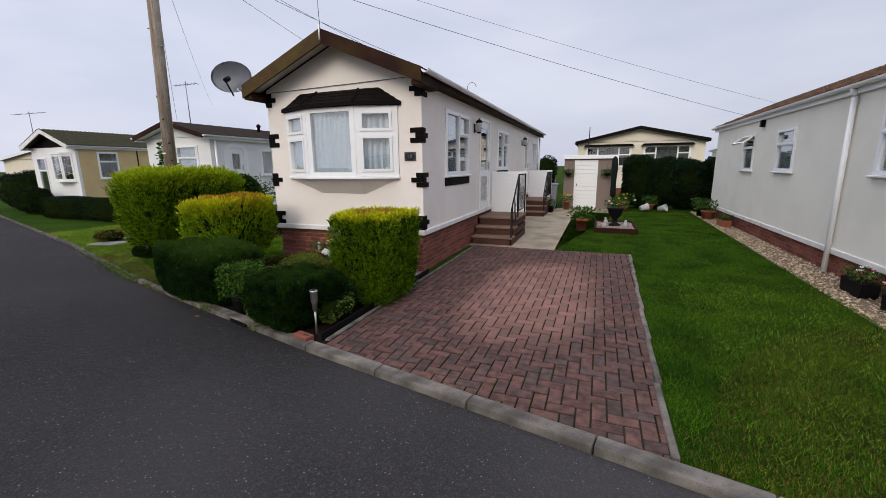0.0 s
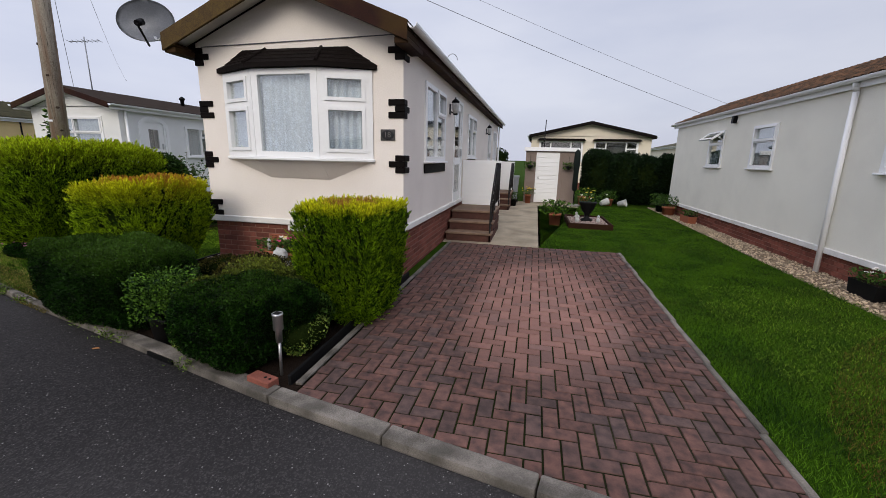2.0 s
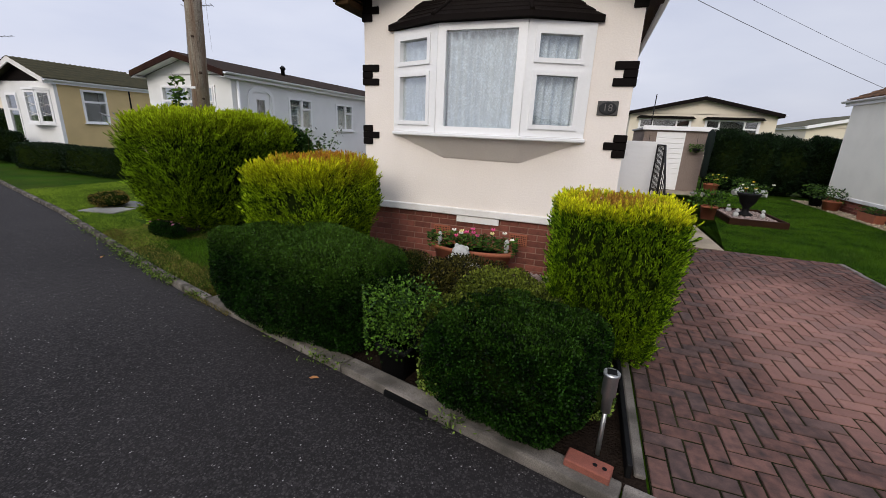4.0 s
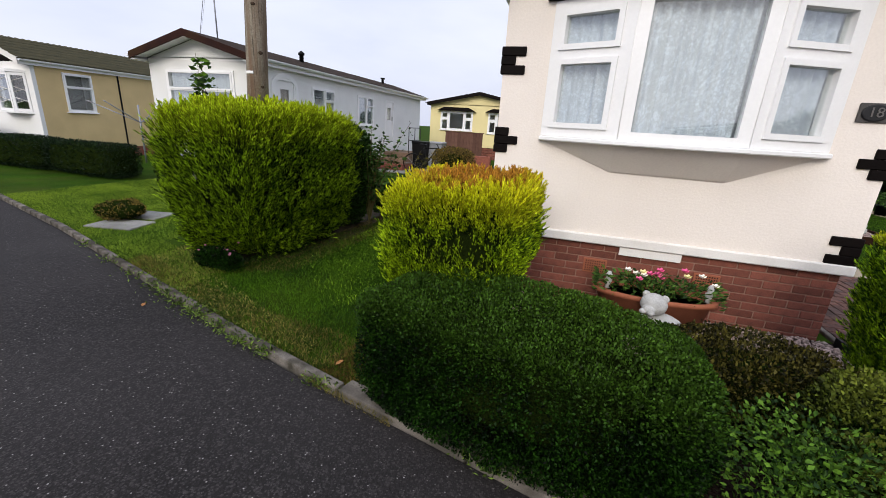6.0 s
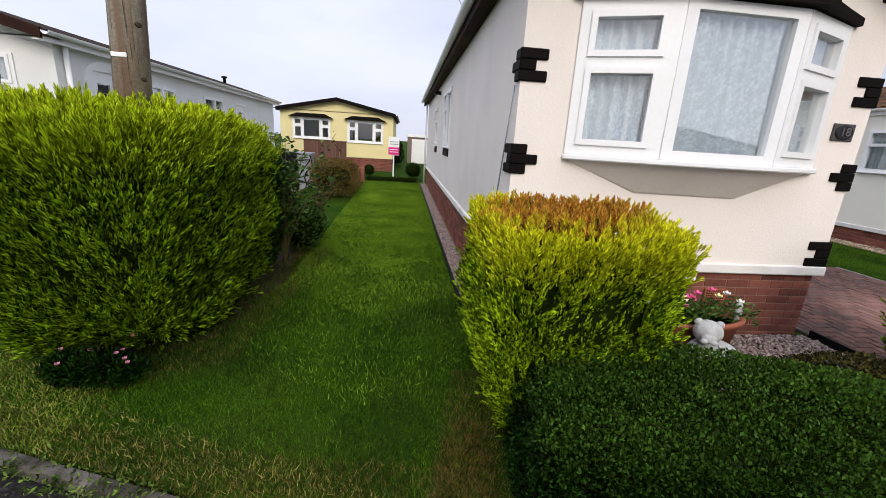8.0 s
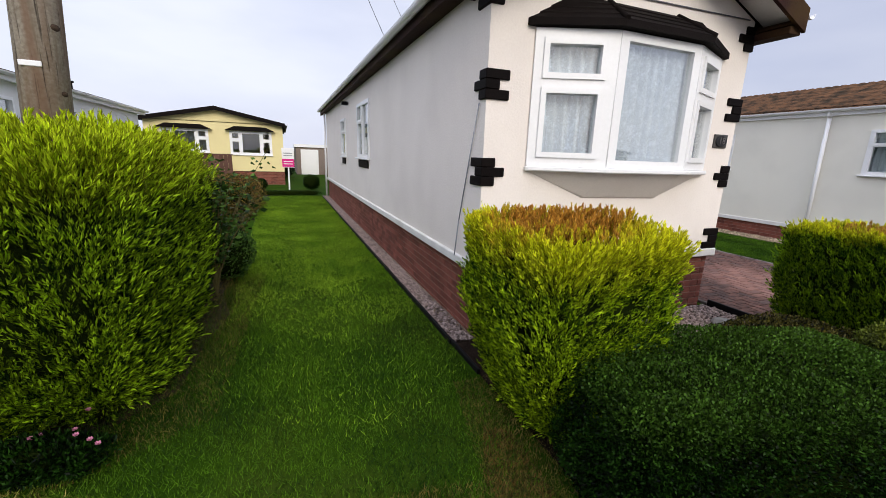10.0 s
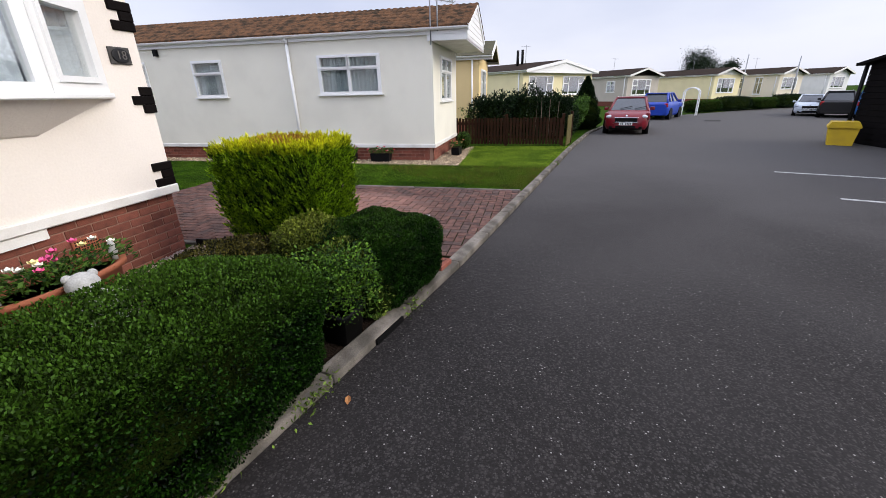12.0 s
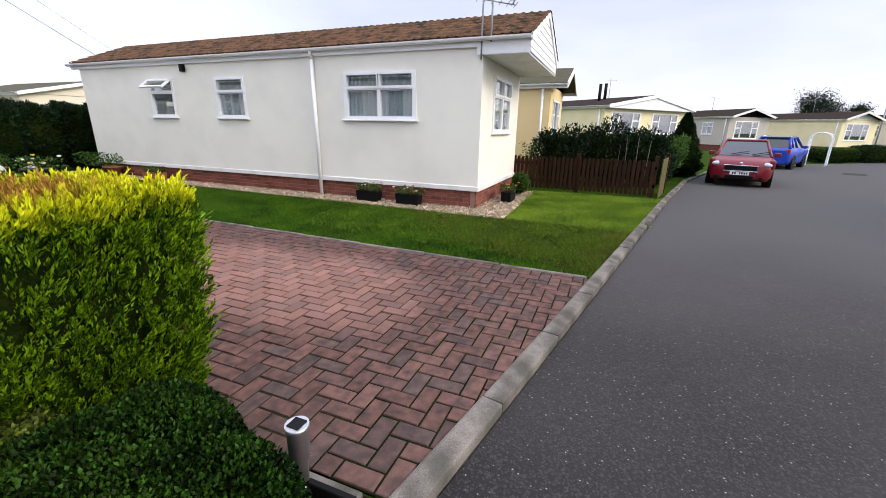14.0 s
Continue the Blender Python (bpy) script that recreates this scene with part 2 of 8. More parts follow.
def paver_material(name, island):
    """Red and charcoal clay blocks, grimy but for the cleaner oblong where a car stands."""
    m = bpy.data.materials.new(name)
    m.use_nodes = True
    n, l = m.node_tree.nodes, m.node_tree.links
    p = n["Principled BSDF"]
    p.inputs["Roughness"].default_value, p.inputs["Specular IOR Level"].default_value = 0.88, 0.10
    geo, info = n.new("ShaderNodeNewGeometry"), n.new("ShaderNodeObjectInfo")
    rnd = geo.outputs["Random Per Island"] if island else info.outputs["Random"]
    place = geo.outputs["Position"]

    def cloud(scale, detail=5):
        t = n.new("ShaderNodeTexNoise")
        t.inputs["Scale"].default_value, t.inputs["Detail"].default_value = scale, detail
        l.new(place, t.inputs["Vector"])
        return t.outputs["Fac"]

    fine, mid, wide = cloud(150, 3), cloud(14), cloud(1.1, 6)
    pick = math_node(n, l, "FRACT", math_node(n, l, "MULTIPLY", rnd, 17.37))
    dark = math_node(n, l, "MULTIPLY_ADD", pick, 3.2, -1.75, clamp=True)
    clay = blend_node(n, l, dark, (0.178, 0.090, 0.071), (0.122, 0.078, 0.068))
    sep = n.new("ShaderNodeSeparateXYZ")
    l.new(place, sep.inputs[0])
    # distance from the middle of the clean oblong, in its own half sizes
    dx = math_node(n, l, "DIVIDE", math_node(n, l, "ADD", sep.outputs["X"], 0.70), 0.80)
    dy = math_node(n, l, "DIVIDE", math_node(n, l, "ADD", sep.outputs["Y"], -5.85), 1.70)
    r2 = math_node(n, l, "ADD", math_node(n, l, "POWER", math_node(n, l, "ABSOLUTE", dx), 3.0), math_node(n, l, "POWER", math_node(n, l, "ABSOLUTE", dy), 3.0))
    edge = math_node(n, l, "MULTIPLY_ADD", wide, 1.5, math_node(n, l, "ADD", r2, -0.75))
    grime = n.new("ShaderNodeMapRange")
    grime.interpolation_type = "SMOOTHSTEP"
    grime.inputs["From Min"].default_value, grime.inputs["From Max"].default_value = 0.0, 1.7
    grime.inputs["To Min"].default_value, grime.inputs["To Max"].default_value = 0.0, 1.0
    l.new(edge, grime.inputs["Value"])
    clean = blend_node(n, l, 0.50, clay, (0.285, 0.158, 0.128))
    soot = blend_node(n, l, math_node(n, l, "MULTIPLY_ADD", mid, 1.7, -0.34, clamp=True), clay, (0.042, 0.032, 0.030))
    body = blend_node(n, l, grime.outputs[0], clean, soot)
    value = n.new("ShaderNodeHueSaturation")
    l.new(math_node(n, l, "ADD", math_node(n, l, "MULTIPLY_ADD", rnd, 0.30, 0.66), math_node(n, l, "MULTIPLY", fine, 0.36)), value.inputs["Value"])
    l.new(body, value.inputs["Color"])
    l.new(value.outputs["Color"], p.inputs["Base Color"])
    b = n.new("ShaderNodeBump")
    b.inputs["Strength"].default_value, b.inputs["Distance"].default_value = 0.5, 0.004
    l.new(math_node(n, l, "ADD", fine, mid), b.inputs["Height"])
    l.new(b.outputs[0], p.inputs["Normal"])
    return m


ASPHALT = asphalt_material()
KERB = material("kerb_concrete", (0.25, 0.222, 0.19), 0.9, (0.11, 0.097, 0.082), 7, 160, 0.6, spread=0.15, spec=0.08, stain=0.75, stain_color=(0.06, 0.055, 0.045), stain_scale=4)
KERB_WORN = material("worn_kerb_concrete", (0.20, 0.18, 0.155), 0.92, (0.075, 0.066, 0.055), 9, 140, 0.8, spread=0.2, spec=0.06, stain=0.9, stain_color=(0.035, 0.032, 0.022), stain_scale=6)
CONCRETE = material("path_concrete", (0.40, 0.34, 0.25), 0.9, (0.29, 0.24, 0.17), 3, 130, 0.3, spec=0.08, stain=0.5, stain_color=(0.10, 0.085, 0.06))
SLAB = material("stone_slab", (0.27, 0.26, 0.24), 0.9, (0.2, 0.2, 0.18), 6, 140, 0.4, stain=0.5)
GRASS_SOIL = material("lawn_turf", (0.011, 0.036, 0.002), 0.95, (0.032, 0.070, 0.003), 1.2, 60, 0.6, stain=0.4, stain_color=(0.048, 0.045, 0.010), stain_scale=0.9, dist=0.02, spec=0.03)
SOIL = material("soil", (0.012, 0.008, 0.006), 0.95, (0.025, 0.017, 0.012), 8, 60, 0.8, dist=0.03, spec=0.03)
GRAVEL_BED = material("gravel_base", (0.34, 0.26, 0.18), 0.95, (0.13, 0.095, 0.07), 12, 70, 0.9, dist=0.02, spec=0.05)
SAND = material("joint_sand", (0.007, 0.006, 0.005), 0.95, (0.022, 0.026, 0.008), 2.0, 120, spec=0.02, stain=0.5, stain_color=(0.07, 0.05, 0.042), stain_scale=0.5)
PAVER, PAVER_REST = paver_material("clay_paver", False), paver_material("clay_paver_joined", True)
BRICK = material("red_brick", (0.25, 0.082, 0.055), 0.85, (0.14, 0.052, 0.038), 14, 170, 0.4, spread=0.3, dist=0.004)
BRICK_REST = material("red_brick_joined", (0.25, 0.082, 0.055), 0.85, (0.14, 0.052, 0.038), 14, 170, 0.4, spread=0.3, island=True, dist=0.004)
MORTAR = material("mortar", (0.32, 0.19, 0.14), 0.95, (0.24, 0.14, 0.105), 20, 200, 0.3)
CREAM = material("cream_render", (0.835, 0.77, 0.70), 0.85, (0.775, 0.71, 0.645), 1.4, 55, 0.5, dist=0.006, stain=0.1, stain_color=(0.45, 0.40, 0.34))
GREY_CREAM = material("grey_cream_render", (0.84, 0.81, 0.705), 0.85, (0.79, 0.76, 0.66), 1.1, 60, 0.35, dist=0.005, stain=0.12, stain_color=(0.4, 0.38, 0.33))
WHITE_WALL = material("white_render", (0.80, 0.80, 0.78), 0.85, (0.72, 0.72, 0.7), 1.4, 60, 0.3, stain=0.1, stain_color=(0.4, 0.4, 0.38))
TAN_WALL = material("tan_render", (0.66, 0.50, 0.25), 0.85, (0.58, 0.44, 0.22), 1.4, 60, 0.3, stain=0.2, stain_color=(0.35, 0.26, 0.14))
YELLOW_WALL = material("pale_yellow_render", (0.80, 0.70, 0.36), 0.85, (0.74, 0.64, 0.33), 1.4, 60, 0.3, stain=0.1, stain_color=(0.5, 0.42, 0.22))
BEIGE_WALL = material("beige_render", (0.76, 0.69, 0.55), 0.85, (0.70, 0.63, 0.5), 1.4, 60, 0.3)
TAUPE_WALL = material("taupe_render", (0.50, 0.45, 0.39), 0.85, (0.44, 0.40, 0.34), 1.4, 60, 0.3)
UPVC = material("white_plastic", (0.84, 0.84, 0.83), 0.35, (0.80, 0.80, 0.79), 2, 40, 0.03, spec=0.5)
TRIM = material("white_paint", (0.80, 0.78, 0.74), 0.6, (0.72, 0.70, 0.66), 3, 80, 0.15, stain=0.25, stain_color=(0.45, 0.42, 0.36), stain_scale=3)
BARGE = material("stained_barge_board", (0.035, 0.013, 0.009), 0.7, (0.02, 0.009, 0.007), 5, 90, 0.3, spec=0.08, stain=0.35, stain_color=(0.09, 0.06, 0.012), stain_scale=1.6)
MOSSY = material("mossy_barge_board", (0.105, 0.068, 0.018), 0.85, (0.05, 0.03, 0.016), 7, 90, 0.5)
DARK_ROOF = material("dark_roof", (0.010, 0.007, 0.006), 0.75, (0.006, 0.0045, 0.004), 8, 90, 0.4, spec=0.06)
ROOF_BROWN = material("brown_roof_tile", (0.20, 0.105, 0.055), 0.9, (0.085, 0.052, 0.036), 5, 45, 0.7, stain=0.85, stain_color=(0.035, 0.033, 0.024), stain_scale=5, spec=0.08)
FAR_ROOF = material("dark_brown_felt_roof", (0.045, 0.032, 0.025), 0.95, (0.028, 0.022, 0.018), 5, 70, 0.5, spec=0.03)
PEACH_WALL = material("peach_render", (0.78, 0.60, 0.31), 0.85, (0.72, 0.55, 0.28), 1.4, 60, 0.3)
PALE_YELLOW = material("faded_yellow_render", (0.82, 0.73, 0.45), 0.85, (0.76, 0.67, 0.41), 1.4, 60, 0.3, stain=0.1, stain_color=(0.5, 0.42, 0.22))
ROOF_GREEN = material("mossy_roof_tile", (0.085, 0.075, 0.04), 0.9, (0.05, 0.05, 0.03), 5, 70, 0.5)
QUOIN = material("dark_brown_quoin", (0.006, 0.004, 0.0035), 0.6, (0.004, 0.003, 0.0028), 12, 120, 0.2, spread=0.2, spec=0.06)
BLACK = material("black_paint", (0.004, 0.004, 0.0045), 0.4, (0.007, 0.007, 0.007), 8, 90, 0.1, spec=0.1)
BLACK_PLASTIC = material("black_plastic", (0.005, 0.005, 0.0055), 0.5, (0.009, 0.009, 0.009), 8, 90, 0.1, spec=0.08)
GLASS, LACE = glass_material(), lace_material()
CURTAIN = material("pale_curtain", (0.62, 0.66, 0.68), 0.9, (0.5, 0.54, 0.57), 3, 60, 0.2)
# dark fill behind panes: the dim of unlit rooms is put into its colour
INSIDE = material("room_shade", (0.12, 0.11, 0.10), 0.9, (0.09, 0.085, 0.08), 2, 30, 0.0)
STEEL = material("brushed_steel", (0.55, 0.55, 0.55), 0.35, (0.45, 0.45, 0.45), 8, 120, 0.05, metal=0.9)
GALV = material("grey_metal", (0.30, 0.31, 0.33), 0.45, (0.22, 0.23, 0.25), 4, 60, 0.05, metal=0.3)
TERRACOTTA = material("terracotta", (0.34, 0.115, 0.06), 0.8, (0.27, 0.09, 0.05), 8, 90, 0.2)
POLE_WOOD = material("weathered_pole_wood", (0.27, 0.23, 0.175), 0.9, (0.19, 0.16, 0.12), 3, 60, 0.35, stain=0.3, stain_color=(0.12, 0.1, 0.07))


def streaked_wood(name, pale, dark, red):
    """Grain drawn out along the pole, with a red-brown side and dark drying cracks."""
    m = material(name, pale, 0.9, dark, 3, 60, 0.0)
    n, l = m.node_tree.nodes, m.node_tree.links
    p = n["Principled BSDF"]
    old = p.inputs["Base Color"].links[0].from_socket
    tc, out = n.new("ShaderNodeTexCoord"), old
    heights = []
    for scale, low, high, colour, most in (((7, 7, 0.35), 0.48, 0.60, red, 0.75), ((30, 30, 0.9), 0.52, 0.66, dark, 0.7), ((75, 75, 1.6), 0.60, 0.68, (0.03, 0.022, 0.016), 0.8)):
        mp, tex, cut, mix = n.new("ShaderNodeMapping"), n.new("ShaderNodeTexNoise"), n.new("ShaderNodeMapRange"), n.new("ShaderNodeMix")
        mp.inputs["Scale"].default_value = scale
        tex.inputs["Scale"].default_value, tex.inputs["Detail"].default_value = 1.0, 4
        cut.inputs["From Min"].default_value, cut.inputs["From Max"].default_value, cut.inputs["To Max"].default_value = low, high, most
        mix.data_type = "RGBA"
        mix.inputs["B"].default_value = (*colour, 1)
        l.new(tc.outputs["Object"], mp.inputs["Vector"])
        l.new(mp.outputs[0], tex.inputs["Vector"])
        l.new(tex.outputs["Fac"], cut.inputs["Value"])
        l.new(cut.outputs[0], mix.inputs["Factor"])
        l.new(out, mix.inputs["A"])
        out = mix.outputs["Result"]
        heights.append(cut.outputs[0])
    l.new(out, p.inputs["Base Color"])
    b = n.new("ShaderNodeBump")
    b.invert = True
    b.inputs["Strength"].default_value, b.inputs["Distance"].default_value = 0.6, 0.006
    l.new(heights[2], b.inputs["Height"])
    l.new(b.outputs[0], p.inputs["Normal"])
    return m


POLE_GRAIN = streaked_wood("streaked_pole_wood", (0.37, 0.33, 0.265), (0.18, 0.145, 0.105), (0.19, 0.11, 0.07))
BROWN_WOOD = material("brown_timber", (0.038, 0.017, 0.009), 0.85, (0.022, 0.011, 0.007), 6, 80, 0.4, spread=0.2, spec=0.06)
FADED_WOOD = material("faded_brown_timber", (0.16, 0.085, 0.065), 0.9, (0.11, 0.06, 0.045), 6, 80, 0.4, spread=0.2, spec=0.05)
GREEN_WOOD = material("mossy_timber", (0.13, 0.115, 0.035), 0.9, (0.08, 0.06, 0.025), 6, 80, 0.4)
PEBBLE = material("garden_gravel", (0.54, 0.43, 0.30), 0.85, (0.36, 0.27, 0.18), 4, 60, 0.1, spread=0.5, island=True)
PEBBLE_PINK = material("pinkish_gravel", (0.33, 0.25, 0.22), 0.85, (0.22, 0.17, 0.15), 4, 60, 0.1, spread=0.55, island=True)
STONE = material("pale_cast_stone", (0.55, 0.55, 0.53), 0.9, (0.35, 0.35, 0.34), 20, 120, 0.4)
PEBBLEDASH = material("brown_pebbledash", (0.30, 0.235, 0.20), 0.95, (0.17, 0.135, 0.115), 30, 90, 0.9, dist=0.02)
WIRE = material("wire_sheath", (0.16, 0.16, 0.18), 0.6)


# ---- building blocks ----
def box(bm, x0, x1, y0, y1, z0, z1):
    v = [bm.verts.new(p) for p in ((x0, y0, z0), (x1, y0, z0), (x1, y1, z0), (x0, y1, z0), (x0, y0, z1), (x1, y0, z1), (x1, y1, z1), (x0, y1, z1))]
    for f in ((3, 2, 1, 0), (4, 5, 6, 7), (0, 1, 5, 4), (1, 2, 6, 5), (2, 3, 7, 6), (3, 0, 4, 7)):
        bm.faces.new([v[i] for i in f])
    return bm


def boxed(*dims, bevel=0.0):
    return rounded(box(bmesh.new(), *dims), bevel)


def rounded(bm, width, segments=1):
    if width:
        bmesh.ops.bevel(bm, geom=bm.edges[:], offset=width, segments=segments, affect="EDGES", profile=0.6)
    return bm


def tube(bm, a, b, r0, r1=None, sides=10, caps=True):
    a, b = Vector(a), Vector(b)
    r1 = r0 if r1 is None else r1
    q = (b - a).to_track_quat("Z", "Y")
    rings = []
    for p, r in ((a, r0), (b, r1)):
        rings.append([bm.verts.new(p + q @ Vector((r * math.cos(2 * math.pi * i / sides), r * math.sin(2 * math.pi * i / sides), 0))) for i in range(sides)])
    for i in range(sides):
        j = (i + 1) % sides
        bm.faces.new((rings[0][i], rings[0][j], rings[1][j], rings[1][i])).smooth = True
    if caps:
        bm.faces.new(rings[0][::-1])
        bm.faces.new(rings[1])
    return bm


def lathe(bm, profile, at=(0, 0, 0), sides=20, sx=1.0, sy=1.0):
    """Turns (radius, height) pairs round the z axis."""
    rings = []
    for r, z in profile:
        rings.append([bm.verts.new((at[0] + sx * r * math.cos(2 * math.pi * i / sides), at[1] + sy * r * math.sin(2 * math.pi * i / sides), at[2] + z)) for i in range(sides)])
    for lo, hi in zip(rings, rings[1:]):
        for i in range(sides):
            j = (i + 1) % sides
            bm.faces.new((lo[i], lo[j], hi[j], hi[i])).smooth = True
    bm.faces.new(rings[0][::-1])
    bm.faces.new(rings[-1])
    return bm


def prism(bm, outline, place, d0, d1):
    """Extrudes an outline of (u, z) pairs between the depths d0 and d1; place maps (u, depth, z) to a point."""
    a = [bm.verts.new(place(u, d0, z)) for u, z in outline]
    b = [bm.verts.new(place(u, d1, z)) for u, z in outline]
    bm.faces.new(a)
    bm.faces.new(b[::-1])
    for i in range(len(a)):
        j = (i + 1) % len(a)
        bm.faces.new((a[j], a[i], b[i], b[j]))
    bmesh.ops.recalc_face_normals(bm, faces=bm.faces[:])
    return bm


def link(name, bm, mat):
    me = bpy.data.meshes.new(name)
    bmesh.ops.recalc_face_normals(bm, faces=bm.faces[:])
    bm.to_mesh(me)
    bm.free()
    me.materials.append(mat)
    return new(name, me)


def part(name, bm, mat, parent, label=""):
    ob = link(name, bm, mat)
    ob.parent = parent
    return tagged(ob, label)


def arrays(name, verts, faces, mat, parent=None, smooth=False):
    """A mesh from numpy arrays: verts n x 3, faces m x k."""
    me = bpy.data.meshes.new(name)
    m, k = faces.shape
    me.vertices.add(len(verts))
    me.vertices.foreach_set("co", verts.astype(np.float32).ravel())
    me.loops.add(m * k)
    me.loops.foreach_set("vertex_index", faces.astype(np.int32).ravel())
    me.polygons.add(m)
    me.polygons.foreach_set("loop_start", np.arange(0, m * k, k, dtype=np.int32))
    me.update(calc_edges=True)
    me.materials.append(mat)
    ob = new(name, me)
    ob.parent = parent
    return ob


def thing(name, label, category, at=(0, 0, 0), turn=0.0, group="", kind=""):
    ob = new(name)
    ob.matrix_basis = pose(*at, 0, 0, turn)
    ob.empty_display_size = 0.1
    return tagged(ob, label, category, group, kind)


def face_map(face, w, d):
    return {"front": lambda u, v, z: (u, -v, z), "back": lambda u, v, z: (u, d + v, z), "right": lambda u, v, z: (w + v, u, z), "left": lambda u, v, z: (-v, u, z)}[face]


def fbox(bm, fm, u0, u1, v0, v1, z0, z1):
    v = [bm.verts.new(fm(u, q, z)) for z in (z0, z1) for u, q in ((u0, v0), (u1, v0), (u1, v1), (u0, v1))]
    for f in ((3, 2, 1, 0), (4, 5, 6, 7), (0, 1, 5, 4), (1, 2, 6, 5), (2, 3, 7, 6), (3, 0, 4, 7)):
        bm.faces.new([v[i] for i in f])
    return bm


def slant_map(p, q):
    """A face that stands between two points of the plan, seen from outside with p to the left."""
    ux, uy = q[0] - p[0], q[1] - p[1]
    run = math.hypot(ux, uy)
    ux, uy = ux / run, uy / run
    return lambda u, v, z: (p[0] + ux * u + uy * v, p[1] + uy * u - ux * v, z)


def cells(u0, u1, z0, z1, holes):
    """The rectangles that are left of a rectangle when the holes are cut from it."""
    us = sorted({u0, u1, *[h[0] for h in holes], *[h[1] for h in holes]})
    zs = sorted({z0, z1, *[h[2] for h in holes], *[h[3] for h in holes]})
    us, zs = [u for u in us if u0 <= u <= u1], [z for z in zs if z0 <= z <= z1]
    for a, b in zip(us, us[1:]):
        start = None
        for c, d in zip(zs, zs[1:]):
            hole = any(h[0] < (a + b) / 2 < h[1] and h[2] < (c + d) / 2 < h[3] for h in holes)
            if hole:
                if start is not None:
                    yield a, b, start, c
                start = None
            elif start is None:
                start = c
        if start is not None:
            yield a, b, start, zs[-1]


def wall(home, name, fm, u0, u1, z0, z1, holes, mat, label=""):
    bm = bmesh.new()
    for a, b, c, d in cells(u0, u1, z0, z1, holes):
        fbox(bm, fm, a, b, -0.10, 0.0, c, d)
    bmesh.ops.remove_doubles(bm, verts=bm.verts[:], dist=0.0005)
    return part(name, bm, mat, home, label)


def folds(bm, fm, u0, u1, v, z0, z1, deep=0.045, wave=0.10):
    """A hanging cloth with soft folds."""
    n = max(6, int((u1 - u0) / 0.015))
    cols = []
    for i in range(n + 1):
        u = u0 + (u1 - u0) * i / n
        off = deep * (math.sin(2 * math.pi * u / wave + 0.8 * math.sin(3 * u)) + 0.4 * math.sin(2 * math.pi * u / (wave * 0.37)))
        cols.append((bm.verts.new(fm(u, v + off * 0.6, z1)), bm.verts.new(fm(u, v + off, z0))))
    for a, b in zip(cols, cols[1:]):
        bm.faces.new((a[0], b[0], b[1], a[1])).smooth = True
    return bm


def window(home, fm, u0, u1, z0, z1, panes, sill=True, net=None, v=0.0, openers=(), back=True, cloth=(0.0, 1.0)):
    """panes: glass rectangles (u, u, z, z). openers: the indices of panes with a sash of their own."""
    bm = bmesh.new()
    for a, b, c, d in cells(u0, u1, z0, z1, panes):
        fbox(bm, fm, a, b, v - 0.05, v + 0.025, c, d)
    bmesh.ops.remove_doubles(bm, verts=bm.verts[:], dist=0.0005)
    win = part("window", bm, UPVC, home, "white plastic window frame")
    for i, (a, b, c, d) in enumerate(panes):
        g = part("pane", fbox(bmesh.new(), fm, a - 0.004, b + 0.004, v - 0.018, v - 0.008, c - 0.004, d + 0.004), GLASS, win)
        g.visible_shadow = False
        if i in openers:
            ring = bmesh.new()
            for p in cells(a - 0.045, b + 0.045, c - 0.045, d + 0.045, [(a, b, c, d)]):
                fbox(ring, fm, p[0], p[1], v + 0.020, v + 0.042, p[2], p[3])
            part("sash", ring, UPVC, win)
    if sill:
        part("sill", rounded(fbox(bmesh.new(), fm, u0 - 0.04, u1 + 0.04, v - 0.02, v + 0.07, z0 - 0.035, z0 - 0.003), 0.008), UPVC, win)
    if net:
        k0, k1 = cloth
        part("curtain", folds(bmesh.new(), fm, u0 + 0.03, u1 - 0.03, v - 0.085, z0 + (z1 - z0) * k0, z0 + (z1 - z0) * k1), net, win)
    if back:
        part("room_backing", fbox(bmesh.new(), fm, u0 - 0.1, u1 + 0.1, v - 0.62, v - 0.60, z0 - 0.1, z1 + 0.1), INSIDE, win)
    return win


def grid_panes(u0, u1, z0, z1, cols, rows, rim=0.07):
    """Panes between fractions of the width and of the height."""
    return [(u0 + (u1 - u0) * a + rim / 2, u0 + (u1 - u0) * b - rim / 2, z0 + (z1 - z0) * c + rim / 2, z0 + (z1 - z0) * d - rim / 2) for a, b in cols for c, d in rows]


def simple_window(home, fm, u0, u1, z0, z1, kind="top", net=CURTAIN, **more):
    if kind == "top":
        p = grid_panes(u0, u1, z0, z1, [(0.04, 0.96)], [(0.03, 0.64), (0.64, 0.97)])
        op = (1,)
    elif kind == "double":
        p = grid_panes(u0, u1, z0, z1, [(0.03, 0.5), (0.5, 0.97)], [(0.03, 0.66), (0.66, 0.97)])
        op = (1, 3)
    elif kind == "side":
        p = grid_panes(u0, u1, z0, z1, [(0.04, 0.54)], [(0.03, 0.97)]) + grid_panes(u0, u1, z0, z1, [(0.54, 0.96)], [(0.03, 0.66), (0.66, 0.97)])
        op = (2,)
    else:
        p = grid_panes(u0, u1, z0, z1, [(0.03, 0.27), (0.73, 0.97)], [(0.03, 0.6), (0.6, 0.97)]) + grid_panes(u0, u1, z0, z1, [(0.27, 0.73)], [(0.03, 0.97)])
        op = ()
    return window(home, fm, u0, u1, z0, z1, p, net=net, openers=op, **more)


